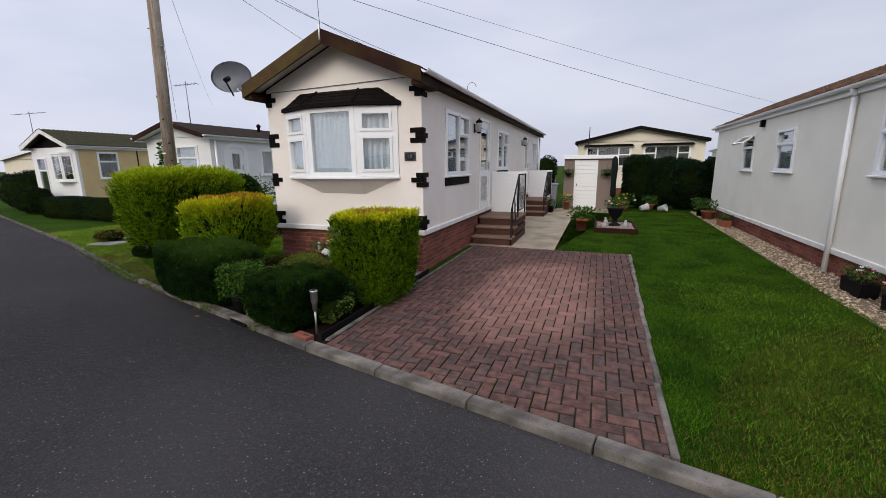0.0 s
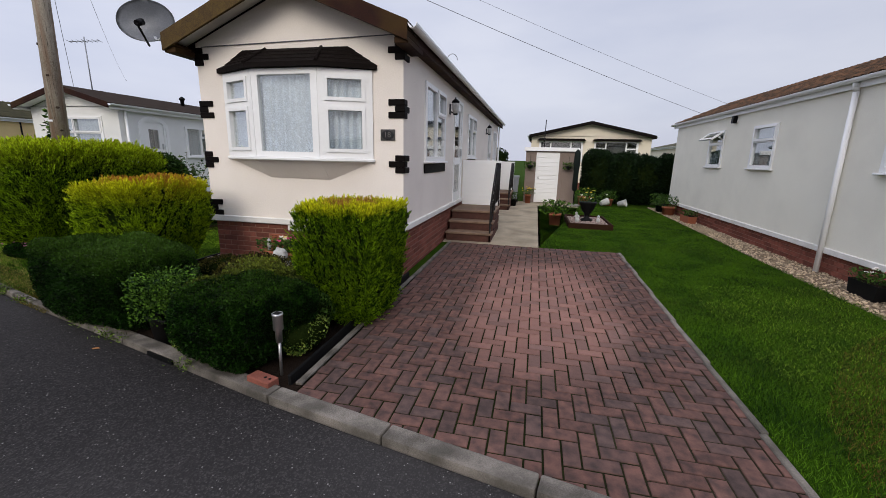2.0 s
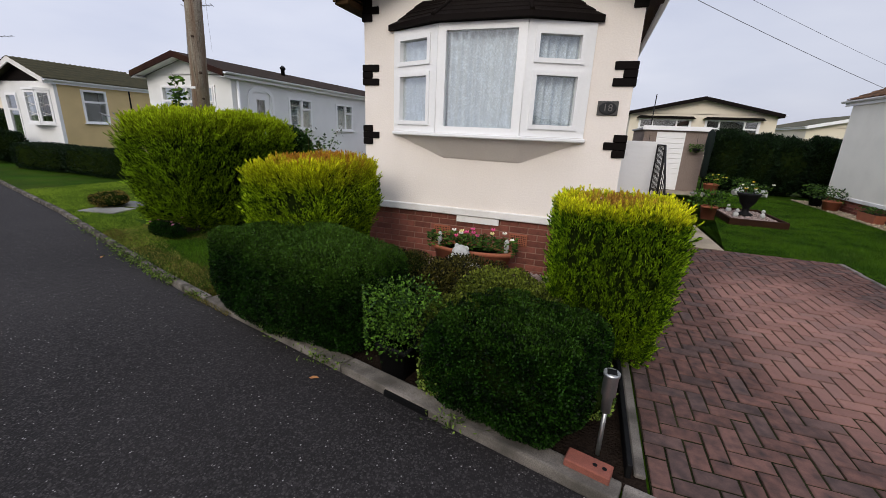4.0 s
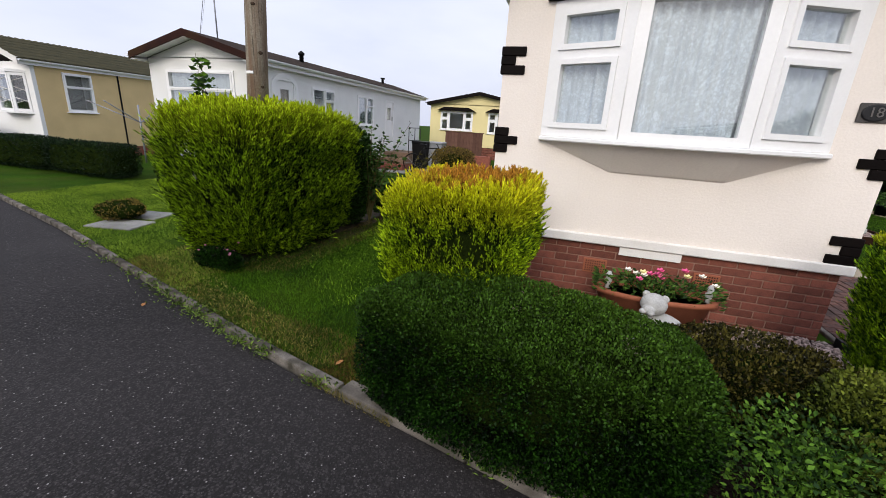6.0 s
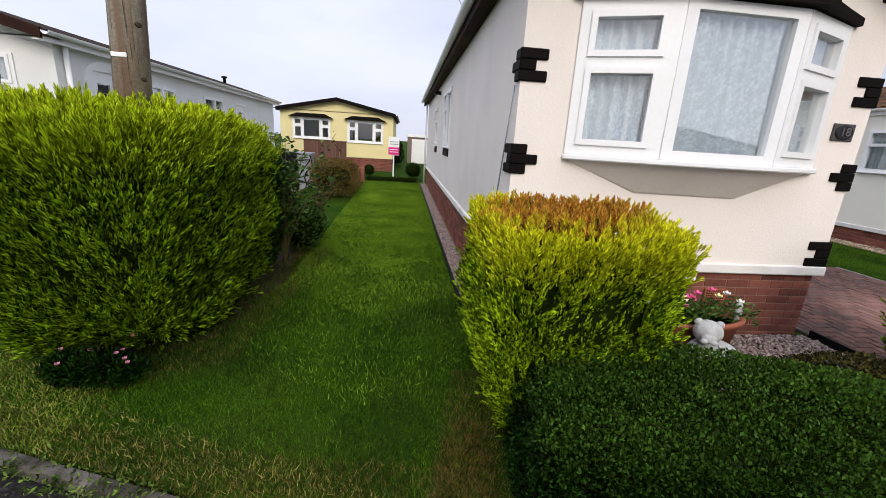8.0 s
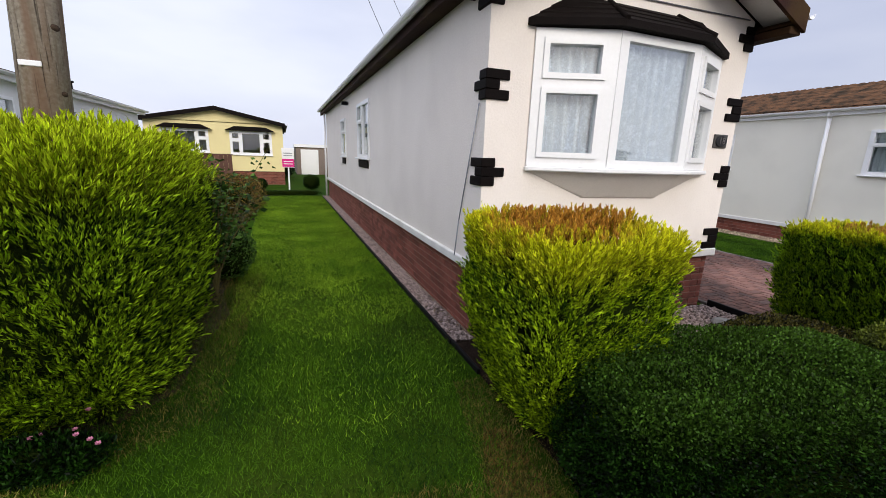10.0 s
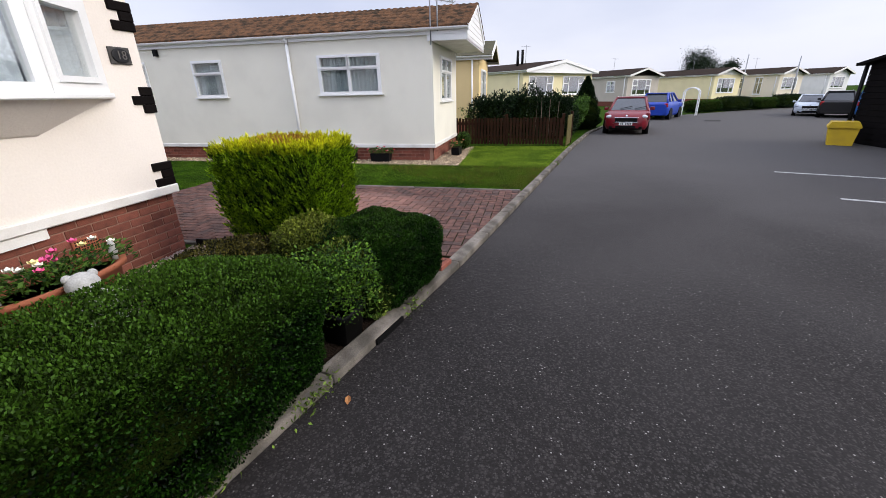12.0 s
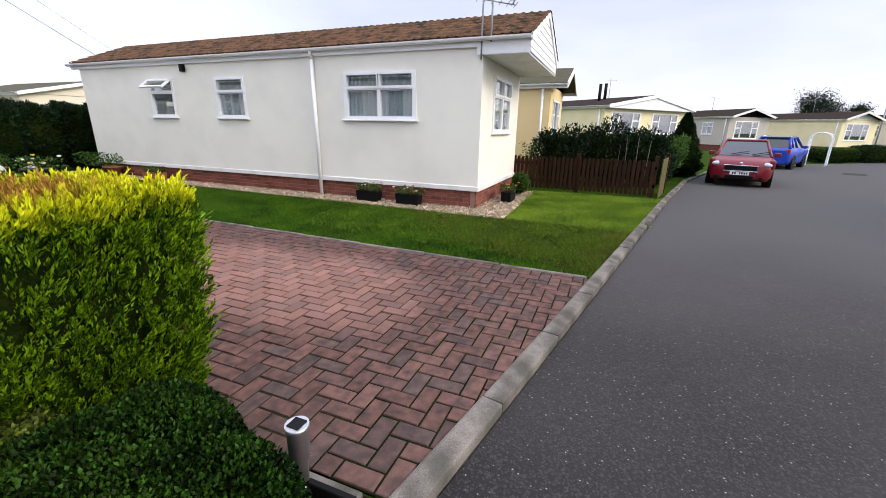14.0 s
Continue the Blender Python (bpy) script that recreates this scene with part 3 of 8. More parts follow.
def door(home, fm, u0, u1, z0, z1, glass=True, arch=False):
    bm = bmesh.new()
    for c in cells(u0, u1, z0, z1, [(u0 + 0.06, u1 - 0.06, z0, z1 - 0.06)]):
        fbox(bm, fm, c[0], c[1], -0.06, 0.02, c[2], c[3])
    ob = part("door", bm, UPVC, home, "white plastic door")
    holes = [(u0 + 0.18, u1 - 0.18, z0 + 0.95, z1 - 0.2), (u0 + 0.18, u1 - 0.18, z0 + 0.2, z0 + 0.8)] if glass else [(u0 + 0.22, u1 - 0.22, z0 + 1.0, z1 - 0.25)]
    leaf = bmesh.new()
    for c in cells(u0 + 0.06, u1 - 0.06, z0 + 0.01, z1 - 0.06, holes):
        fbox(leaf, fm, c[0], c[1], -0.05, -0.01, c[2], c[3])
    part("leaf", leaf, UPVC, ob)
    for h in holes:
        part("pane", fbox(bmesh.new(), fm, h[0], h[1], -0.035, -0.025, h[2], h[3]), GLASS, ob).visible_shadow = False
    part("handle", rounded(fbox(bmesh.new(), fm, u1 - 0.15, u1 - 0.12, -0.01, 0.035, z0 + 0.98, z0 + 1.14), 0.006), STEEL, ob, "metal lever handle")
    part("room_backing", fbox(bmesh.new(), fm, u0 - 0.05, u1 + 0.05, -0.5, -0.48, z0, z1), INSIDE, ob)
    return ob


def tile_slope(x0, z0, x1, z1, y0, y1, course=0.26, wave=0.16, height=0.018):
    """Profiled roof tiles on a slope that climbs from (x0, z0) to (x1, z1), between y0 and y1: each course laps the one below."""
    run = math.hypot(x1 - x0, z1 - z0)
    dx, dz = (x1 - x0) / run, (z1 - z0) / run
    rows = []
    s = 0.0
    while s < run - 1e-6:
        e = min(run, s + course)
        rows += [(s, 0.025), (s + 0.001, 0.045), (e - 0.001, 0.02)]
        s = e
    n = int((y1 - y0) / (wave / 6))
    ys = np.linspace(y0, y1, n + 1)
    bump = height * np.maximum(0, np.sin(2 * np.pi * (ys - y0) / wave)) ** 0.7
    grid = np.array([[(x0 + dx * s - dz * np.sign(dx) * 0 , y, z0 + dz * s + lift + b) for y, b in zip(ys, bump)] for s, lift in rows])
    r, c = grid.shape[:2]
    i = (np.arange(r - 1)[:, None] * c + np.arange(c - 1)).ravel()
    return grid.reshape(-1, 3), np.stack([i, i + 1, i + c + 1, i + c], 1)


def gutter(bm, x, y0, y1, z, r=0.055, out=1):
    """A half-round channel along y."""
    pts = [(x + r * math.cos(a), z + r * math.sin(a)) for a in np.linspace(math.pi, 2 * math.pi, 9)]
    inner = [(x + (r - 0.006) * math.cos(a), z + (r - 0.006) * math.sin(a)) for a in np.linspace(2 * math.pi, math.pi, 9)]
    return prism(bm, pts + inner, lambda u, d, h: (u, d, h), y0, y1)


BRICK_L, BRICK_H, JOINT = 0.215, 0.065, 0.010


def brick_mesh(length, depth=0.03):
    bm = boxed(0, length, -depth / 2, depth / 2, 0, BRICK_H, bevel=0.004)
    me = bpy.data.meshes.new("brick")
    bm.to_mesh(me)
    bm.free()
    me.materials.append(BRICK)
    return me


def skirt(home, fm, u0, u1, z1, singles=0.0, label="red brick skirt with pale mortar", flip=False):
    """A brick plinth: a mortar backing with stretcher courses in front. Bricks up to u = singles are objects of their own."""
    base = part("brick_skirt", fbox(bmesh.new(), fm, u0, u1, -0.14, -0.035, -0.05, z1), MORTAR, home, label)
    rest = bmesh.new()
    full = brick_mesh(BRICK_L) if singles else None
    course = 0
    z = z1 - BRICK_H - 0.004
    while z > -0.06:
        u = u0 - (BRICK_L + JOINT) / 2 * (course % 2)
        while u < u1:
            a, b = max(u, u0), min(u + BRICK_L, u1)
            if b - a > 0.03:
                p, q = fm(a, -0.043, z), fm(b, -0.043, z)
                if b <= singles:
                    ob = new("brick", full)
                    ob.parent = base
                    turn = 90 if abs(q[0] - p[0]) < 1e-6 else 0
                    ob.matrix_basis = pose(p[0], p[1], z, 0, 0, turn) @ Matrix.Diagonal(((b - a) / BRICK_L, 1, 1, 1))
                else:
                    fbox(rest, fm, a, b, -0.05, -0.028, z, z + BRICK_H)
            u += BRICK_L + JOINT
        z -= BRICK_H + JOINT
        course += 1
    if rest.verts:
        tagged(part("brickwork", rest, BRICK_REST, base), "courses of red brick", kind="stuff")
    else:
        rest.free()
    return base


def park_home(label, at, turn, w, d, z0, eave, ridge, walls, roof_mat, barge_mat, holes, front=0.3, side=0.16, tiles=False, skirt_singles=None, gable_front=None, gutter_mat=UPVC, soffit_mat=None, gable_mat=None, board=0.16, right_mat=None, plinth_mat=None, back=None):
    """A single-storey park home: local x along the front, y to the back. holes: for each face a list of (u, u, z, z)."""
    home = thing("park_home", label, "house", at, turn, group="park homes")
    t = 0.10
    mid = w / 2
    back = front if back is None else back
    wall(home, "wall", face_map("front", w, d), 0, w, z0, eave, holes.get("front", []), walls)
    wall(home, "wall", face_map("back", w, d), 0, w, z0, eave, [], walls)
    wall(home, "wall", face_map("right", w, d), t, d - t, z0, eave, holes.get("right", []), right_mat or walls)
    wall(home, "wall", face_map("left", w, d), t, d - t, z0, eave, holes.get("left", []), walls)
    part("plinth", boxed(0.16, w - 0.16, 0.16, d - 0.16, -0.05, z0 + 0.02), INSIDE if not plinth_mat else plinth_mat, home) if not plinth_mat else part("plinth", boxed(0.03, w - 0.03, 0.03, d - 0.03, -0.05, z0 + 0.02), plinth_mat, home)
    rise = (ridge - eave) / (mid + side)
    ze = eave - 0.0
    zw = eave + rise * side
    for face in ("front", "back"):
        part("gable", prism(bmesh.new(), [(0, eave), (w, eave), (w, zw - 0.06), (mid, ridge - 0.06), (0, zw - 0.06)], face_map(face, w, d), -t, 0.0), gable_mat or walls, home)
    for s in (-1, 1):
        xe = mid + s * (mid + side)
        bm = bmesh.new()
        prism(bm, [(xe, ze), (mid, ridge), (mid, ridge + 0.05), (xe, ze + 0.05)], lambda u, dd, z: (u, dd, z), -front, d + back)
        part("roof", bm, roof_mat, home)
        if tiles:
            v, f = tile_slope(xe - s * 0.0, ze + 0.035, mid, ridge + 0.035, -front - 0.02, d + back)
            arrays("roof_tiles", v, f, roof_mat, home)
        part("fascia", boxed(min(xe, xe - s * 0.03), max(xe, xe - s * 0.03), -front + 0.03, d + back - 0.03, ze - 0.11, ze - 0.004), barge_mat if gutter_mat is not UPVC else (soffit_mat or barge_mat), home)
        part("soffit", boxed(min(xe - s * 0.03, mid + s * mid), max(xe - s * 0.03, mid + s * mid), -front + 0.03, d + back - 0.03, ze - 0.10, ze - 0.085), soffit_mat or barge_mat, home)
        part("gutter", gutter(bmesh.new(), xe + s * 0.06, -front, d + back, ze + 0.02), gutter_mat, home, "white half-round gutter")
        for y in (-front, d + back):
            dd = (y, y + 0.03) if y < 0 else (y - 0.03, y)
            part("barge_board", prism(bmesh.new(), [(xe, ze - board + 0.04), (mid, ridge - board + 0.04), (mid, ridge + 0.055), (xe, ze + 0.055)], lambda u, q, z: (u, q, z), *((dd[0] - 0.004, dd[1]) if y < 0 else (dd[0], dd[1] + 0.004))), barge_mat if not (callable(gable_front)) else gable_front(s), home)
    return home


# ---- ground ----
KERB_LINE = [(-46, 15.4), (-20.0, 8.25), (-11.5, 5.92), (-6.6, 4.36), (-2.5, 3.34), (0.52, 2.72), (6.8, 1.44), (11.0, 0.48), (16.0, -1.2), (22.0, -5.4), (30.0, -14.0), (40.0, -28.0)]


def kerb_y(x):
    return float(np.interp(x, [p[0] for p in KERB_LINE], [p[1] for p in KERB_LINE]))


def sheet(name, outline, z, mat, thick=0.05):
    bm = bmesh.new()
    a = [bm.verts.new((x, y, z)) for x, y in outline]
    b = [bm.verts.new((x, y, z - thick)) for x, y in outline]
    bm.faces.new(a)
    bm.faces.new(b[::-1])
    for i in range(len(a)):
        j = (i + 1) % len(a)
        bm.faces.new((a[i], b[i], b[j], a[j]))
    bmesh.ops.triangulate(bm, faces=[f for f in bm.faces if len(f.verts) > 4])
    return link(name, bm, mat)


ground = boxed(-900, 900, -900, 900, -0.4, -0.12)
tagged(link("ground", ground, GRASS_SOIL), "wide flat grassy ground reaching the horizon", "ground", kind="structure")
south = [(46, -34), (46, -60), (-46, -60), (-46, 15.3)]
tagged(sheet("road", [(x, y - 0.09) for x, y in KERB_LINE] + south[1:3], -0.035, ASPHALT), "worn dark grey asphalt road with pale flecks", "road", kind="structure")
lawn_line = [(x, y + 0.02) for x, y in KERB_LINE]
lawn_bm = bmesh.new()
grid = [[lawn_bm.verts.new((x, y + (70 - y) * k, -0.012)) for k in (0.0, 0.06, 0.14, 0.3, 1.0)] for x, y in sorted(lawn_line)]
for west, east in zip(grid, grid[1:]):
    for k in range(4):
        lawn_bm.faces.new((west[k], east[k], east[k + 1], west[k + 1]))
lawn_rim = [row[0] for row in grid]
drop = [lawn_bm.verts.new((v.co.x, v.co.y, -0.1)) for v in lawn_rim]
for k in range(len(drop) - 1):
    lawn_bm.faces.new((drop[k], drop[k + 1], lawn_rim[k + 1], lawn_rim[k]))
tagged(link("lawn", lawn_bm, GRASS_SOIL), "mown green lawn between the homes", "lawn", kind="structure")

# kerb stones, each a slab with worn arrises, along the road edge
kerb_parent = thing("kerb", "weathered pale concrete kerb along the road", "kerb", kind="structure")
stones = {}


def kerb_stone(x, length):
    slim = 0.07 if x < -6.2 else 0.13
    key = (round(length, 3), slim)
    if key not in stones:
        bm = rounded(box(bmesh.new(), 0.004, length - 0.004, -0.105, slim - 0.105, -0.16, 0.022), 0.016, 2)
        me = bpy.data.meshes.new("kerb_stone")
        bm.to_mesh(me)
        bm.free()
        me.materials.append(KERB_WORN if slim < 0.1 else KERB)
        stones[key] = me
    ob = new("kerb_stone", stones[key])
    ob.parent = kerb_parent
    x1 = x + length * 0.97
    a = math.degrees(math.atan2(kerb_y(x1) - kerb_y(x), x1 - x))
    ob.matrix_basis = pose(x, kerb_y(x) + 0.025, random.uniform(-0.006, 0.004), random.uniform(-1, 1), 0, a)
    return x + length * math.cos(radians(a))


kx = -2.55
while kx < 15.5:
    kx = kerb_stone(kx, 0.915)
kx = -2.55
while kx > -26:
    a = math.atan2(kerb_y(kx) - kerb_y(kx - 0.9), 0.9)
    kx -= 0.915 * math.cos(a)
    kerb_stone(kx, 0.915)


# ---- the cream home ----
AX, AY, AW, AD = -5.65, 6.30, 3.05, 12.8
Z0, EAVE, RIDGE = 0.66, 3.10, 3.80
a_holes = {
    "front": [(0.50, 2.56, 1.62, 2.66)],
    "right": [(1.02, 2.42, 1.58, 2.76), (3.28, 4.22, 0.70, 2.84), (5.02, 6.35, 1.66, 2.70), (9.3, 10.2, 0.70, 2.80), (11.1, 12.1, 1.6, 2.70)],
    "left": [(4.80, 6.05, 1.56, 2.66), (7.85, 8.65, 1.56, 2.52)],
}
home_a = park_home("cream rendered park home with dark brown corner blocks and bay window", (AX, AY, 0), 0, AW, AD, Z0, EAVE, RIDGE, CREAM, DARK_ROOF, BARGE, a_holes, front=0.38, side=0.17, board=0.20, soffit_mat=BARGE, gable_front=lambda s: MOSSY if s < 0 else BARGE)
fa, ra, la = face_map("front", AW, AD), face_map("right", AW, AD), face_map("left", AW, AD)
# sloping boarded underside of the front overhang
for s in (-1, 1):
    xe = AW / 2 + s * (AW / 2 + 0.17)
    part("overhang_lining", prism(bmesh.new(), [(xe, EAVE - 0.02), (AW / 2, RIDGE - 0.02), (AW / 2, RIDGE - 0.035), (xe, EAVE - 0.035)], lambda u, q, z: (u, q, z), -0.345, -0.002), TRIM, home_a)
    part("barge_foot", boxed(xe - 0.17 if s > 0 else xe, xe if s > 0 else xe + 0.17, -0.345, 0.3, EAVE - 0.18, EAVE - 0.11, bevel=0.006), BARGE, home_a)
part("finial", tube(bmesh.new(), (AW / 2, -0.39, RIDGE - 0.12), (AW / 2, -0.39, RIDGE + 0.1), 0.012), UPVC, home_a)
# brick skirt and white trim
skirt(home_a, fa, 0.03, AW - 0.03, Z0 - 0.03, singles=9)
skirt(home_a, ra, 0.06, AD, Z0 - 0.03, singles=2.6)
skirt(home_a, la, 0.06, AD, Z0 - 0.03, singles=2.6)
for fm, length in ((fa, AW + 0.03), (ra, AD), (la, AD)):
    part("base_trim", rounded(fbox(bmesh.new(), fm, -0.03 if fm is fa else 0.03, length, -0.01, 0.03, Z0 - 0.03, Z0 + 0.06), 0.01), TRIM, home_a, "white painted base trim")


def quoin(home, corner_x, sign, z, long_rows):
    """Three small dark blocks that wrap the corner, long and short by turns."""
    for i, long in enumerate(long_rows):
        reach, deep = (0.20, 0.11) if long else (0.11, 0.20)
        x0, x1 = (corner_x - reach, corner_x + 0.022) if sign > 0 else (corner_x - 0.022, corner_x + reach)
        part("quoin", boxed(x0, x1, -0.022, deep, z + i * 0.078, z + i * 0.078 + 0.077, bevel=0.007), QUOIN, home)


for z in (2.82, 2.12, 1.42, 0.72):
    rows = (1, 0, 1) if z in (2.12, 0.72) else (0, 1, 0)
    quoin(home_a, 0.0, -1, z, rows)
    quoin(home_a, AW, 1, z, rows)

# the bay window
LP, LC, RC, RP = (0.42, 0.0), (1.06, -0.26), (2.00, -0.26), (2.63, 0.0)
for p, q, wing in ((LP, LC, 1), (LC, RC, 0), (RC, RP, 1)):
    fm = slant_map(p, q)
    run = math.hypot(q[0] - p[0], q[1] - p[1])
    if wing:
        panes = [(0.12, run - 0.14, 2.36, 2.58), (0.12, run - 0.14, 1.72, 2.20)]
        window(home_a, fm, 0, run, 1.60, 2.70, panes, sill=False, net=LACE, openers=(0, 1), back=False)
    else:
        window(home_a, fm, 0, run, 1.60, 2.70, [(0.09, run - 0.09, 1.67, 2.63)], sill=False, net=LACE, back=False)
part("bay_backing", box(bmesh.new(), 0.3, 2.8, 0.9, 0.92, 1.3, 2.9), INSIDE, home_a)
for c in (LC, RC):
    part("corner_post", tube(bmesh.new(), (c[0], c[1] + 0.012, 1.60), (c[0], c[1] + 0.012, 2.70), 0.030), UPVC, home_a)


def slab_outline(points, z0, z1):
    bm = bmesh.new()
    lo, hi = [bm.verts.new((*p, z0)) for p in points], [bm.verts.new((*p, z1)) for p in points]
    bm.faces.new(lo[::-1])
    bm.faces.new(hi)
    for i in range(len(lo)):
        j = (i + 1) % len(lo)
        bm.faces.new((lo[i], lo[j], hi[j], hi[i]))
    return bm


part("bay_sill", rounded(slab_outline([(0.40, 0.0), (0.40, -0.05), (1.04, -0.33), (2.02, -0.33), (2.66, -0.05), (2.66, 0.0)], 1.555, 1.598), 0.01), UPVC, home_a, "white bay window sill")
part("bay_head", slab_outline([(0.44, 0.0), (1.06, -0.26), (2.00, -0.26), (2.61, 0.0)], 2.70, 2.74), UPVC, home_a)
# rendered underside that slopes from the sill back to the wall
apron = bmesh.new()
rim = [apron.verts.new((*p, 1.556)) for p in ((0.43, 0.0), (1.06, -0.27), (2.00, -0.27), (2.62, 0.0))]
foot = [apron.verts.new((u, y, z)) for u, y, z in ((1.07, -0.03, 1.325), (1.99, -0.03, 1.315), (1.99, 0.0, 1.30), (1.07, 0.0, 1.31))]
apron.faces.new((rim[1], rim[2], foot[1], foot[0]))
apron.faces.new((rim[0], rim[1], foot[0], foot[3]))
apron.faces.new((rim[2], rim[3], foot[2], foot[1]))
apron.faces.new(foot)
apron.faces.new(rim[::-1])
bmesh.ops.recalc_face_normals(apron, faces=apron.faces[:])
part("bay_apron", apron, CREAM, home_a, "cream rendered underside of the bay")
low = [(0.34, 0.0), (0.34, -0.04), (1.02, -0.36), (2.04, -0.36), (2.70, -0.04), (2.70, 0.0)]
high = [(0.75, 0.0), (0.95, -0.01), (1.12, -0.02), (1.94, -0.02), (2.12, -0.01), (2.30, 0.0)]
bm = bmesh.new()
rings = [[bm.verts.new((*p, 2.71)) for p in low], [bm.verts.new((*p, 2.755)) for p in low]]
steps = 4
for k in range(steps):
    for q, lift in ((k / steps, 0.010), ((k + 1) / steps, 0.0)):
        rings.append([bm.verts.new((a[0] + (b[0] - a[0]) * q, a[1] + (b[1] - a[1]) * q, 2.755 + (3.0 - 2.755) * q + lift)) for a, b in zip(low, high)])
for lo, hi in zip(rings, rings[1:]):
    for i in range(len(lo) - 1):
        bm.faces.new((lo[i], lo[i + 1], hi[i + 1], hi[i]))
bm.faces.new(rings[0][::-1])
part("bay_roof", bm, DARK_ROOF, home_a, "dark brown tiled bay roof")
for a, b in ((low[2], high[2]), (low[3], high[3])):
    part("hip", tube(bmesh.new(), (*a, 2.762), (*b, 3.0), 0.024, 0.022, 8), DARK_ROOF, home_a)
# number plate
plate = part("number_plate", boxed(2.74, 2.94, -0.018, 0.0, 1.84, 1.98, bevel=0.004), material("worn_grey_plate", (0.075, 0.070, 0.066), 0.5), home_a, "grey oval house number plate")
oval = lathe(bmesh.new(), [(0.085, 0.0), (0.085, 0.008), (0.075, 0.012)], sides=24, sx=1.0, sy=0.72)
bmesh.ops.transform(oval, matrix=pose(2.84, -0.018, 1.91, 90), verts=oval.verts[:])
part("oval", oval, material("dark_slate_oval", (0.02, 0.02, 0.022), 0.5), plate)


def lettering(text, size, mat, parent, m):
    cu = bpy.data.curves.new("lettering", "FONT")
    cu.body, cu.size, cu.extrude, cu.align_x, cu.align_y = text, size, 0.002, "CENTER", "CENTER"
    tmp = bpy.data.objects.new("lettering", cu)
    me = bpy.data.meshes.new_from_object(tmp)
    bpy.data.objects.remove(tmp)
    me.materials.append(mat)
    ob = new("lettering", me)
    ob.parent = parent
    ob.matrix_basis = m
    return ob


lettering("18", 0.10, material("muted_grey_digits", (0.14, 0.13, 0.125), 0.7), plate, pose(2.84, -0.034, 1.91, 90))

# windows, doors and lamps of the long sides
for (u0, u1, z0, z1), kind in zip((a_holes["right"][0], a_holes["right"][2], a_holes["right"][4]), ("side", "side", "side")):
    simple_window(home_a, ra, u0, u1, z0, z1, kind, LACE)
for u0, u1, z0, z1 in (a_holes["right"][0], a_holes["right"][2]):
    part("sill_panel", rounded(fbox(bmesh.new(), ra, u0 - 0.03, u1 + 0.03, 0.0, 0.02, z0 - 0.19, z0 - 0.045), 0.006), QUOIN, home_a, "dark brown panel under the window")
for u0, u1, z0, z1 in (a_holes["right"][1], a_holes["right"][3]):
    door(home_a, ra, u0, u1, z0, z1)
for u0, u1, z0, z1 in a_holes["left"]:
    simple_window(home_a, la, u0, u1, z0, z1, "side" if u1 - u0 > 1 else "top", LACE)
    part("sill_panel", rounded(fbox(bmesh.new(), la, u0 + 0.1, u1 - 0.1, 0.0, 0.02, z0 - 0.2, z0 - 0.045), 0.006), QUOIN, home_a, "dark brown panel under the window")


def wall_lantern(fm, u, z):
    x, y, _ = fm(u, 0.11, z)
    lamp = thing("wall_lantern", "black wall lantern with glass sides on the cream wall", "lamp", (AX + x, AY + y, z), group="wall lanterns")
    bm = lathe(bmesh.new(), [(0.035, -0.13), (0.05, -0.11), (0.07, 0.10), (0.085, 0.11), (0.05, 0.15), (0.012, 0.17), (0.01, 0.2)], sides=6)
    part("lantern_body", bm, BLACK, lamp)
    part("lantern_glass", lathe(bmesh.new(), [(0.052, -0.10), (0.072, 0.09)], sides=6), STONE, lamp, "pale frosted glass")
    part("bracket", tube(bmesh.new(), (-0.11, 0, -0.05), (0.0, 0, -0.12), 0.011, sides=8), BLACK, lamp)
    part("wall_plate", boxed(-0.11, -0.09, -0.05, 0.05, -0.12, 0.08, bevel=0.008), BLACK, lamp)


wall_lantern(ra, 2.85, 2.58)
wall_lantern(ra, 8.7, 2.55)
part("downpipe", tube(bmesh.new(), (AW + 0.07, AD - 0.1, 0.05), (AW + 0.07, AD - 0.1, 3.1), 0.034), UPVC, home_a)
part("downpipe", tube(bmesh.new(), (-0.07, AD - 0.1, 0.05), (-0.07, AD - 0.1, 3.1), 0.034), UPVC, home_a)
part("wall_cable", tube(bmesh.new(), (-0.012, 0.10, 2.1), (-0.012, 0.42, 1.05), 0.006, sides=6), GALV, home_a)
part("wall_cable", tube(bmesh.new(), (-0.012, 0.42, 1.05), (-0.03, 0.45, 0.70), 0.006, sides=6), GALV, home_a)
part("front_cable", tube(bmesh.new(), (0.1, -0.012, 3.06), (AW - 0.1, -0.012, 3.11), 0.006, sides=6), WIRE, home_a)
part("flood_light", boxed(-0.16, 0.0, 7.35, 7.48, 2.78, 2.86, bevel=0.01), BLACK, home_a)
part("vent_strip", fbox(bmesh.new(), fa, 1.28, 1.81, -0.005, 0.012, 0.55, 0.625), TRIM, home_a, "white vent plate")
for u in (0.98, 1.95):
    grille = part("air_brick", rounded(fbox(bmesh.new(), fa, u, u + 0.215, -0.03, -0.008, 0.33, 0.47), 0.004), TERRACOTTA, home_a, "terracotta air brick with holes")
    # black pads on the face stand for the shade inside the holes
    for i in range(9):
        for j in range(5):
            part("hole", fbox(bmesh.new(), fa, u + 0.018 + i * 0.021, u + 0.029 + i * 0.021, -0.010, -0.0065, 0.345 + j * 0.024, 0.358 + j * 0.024), BLACK, grille)

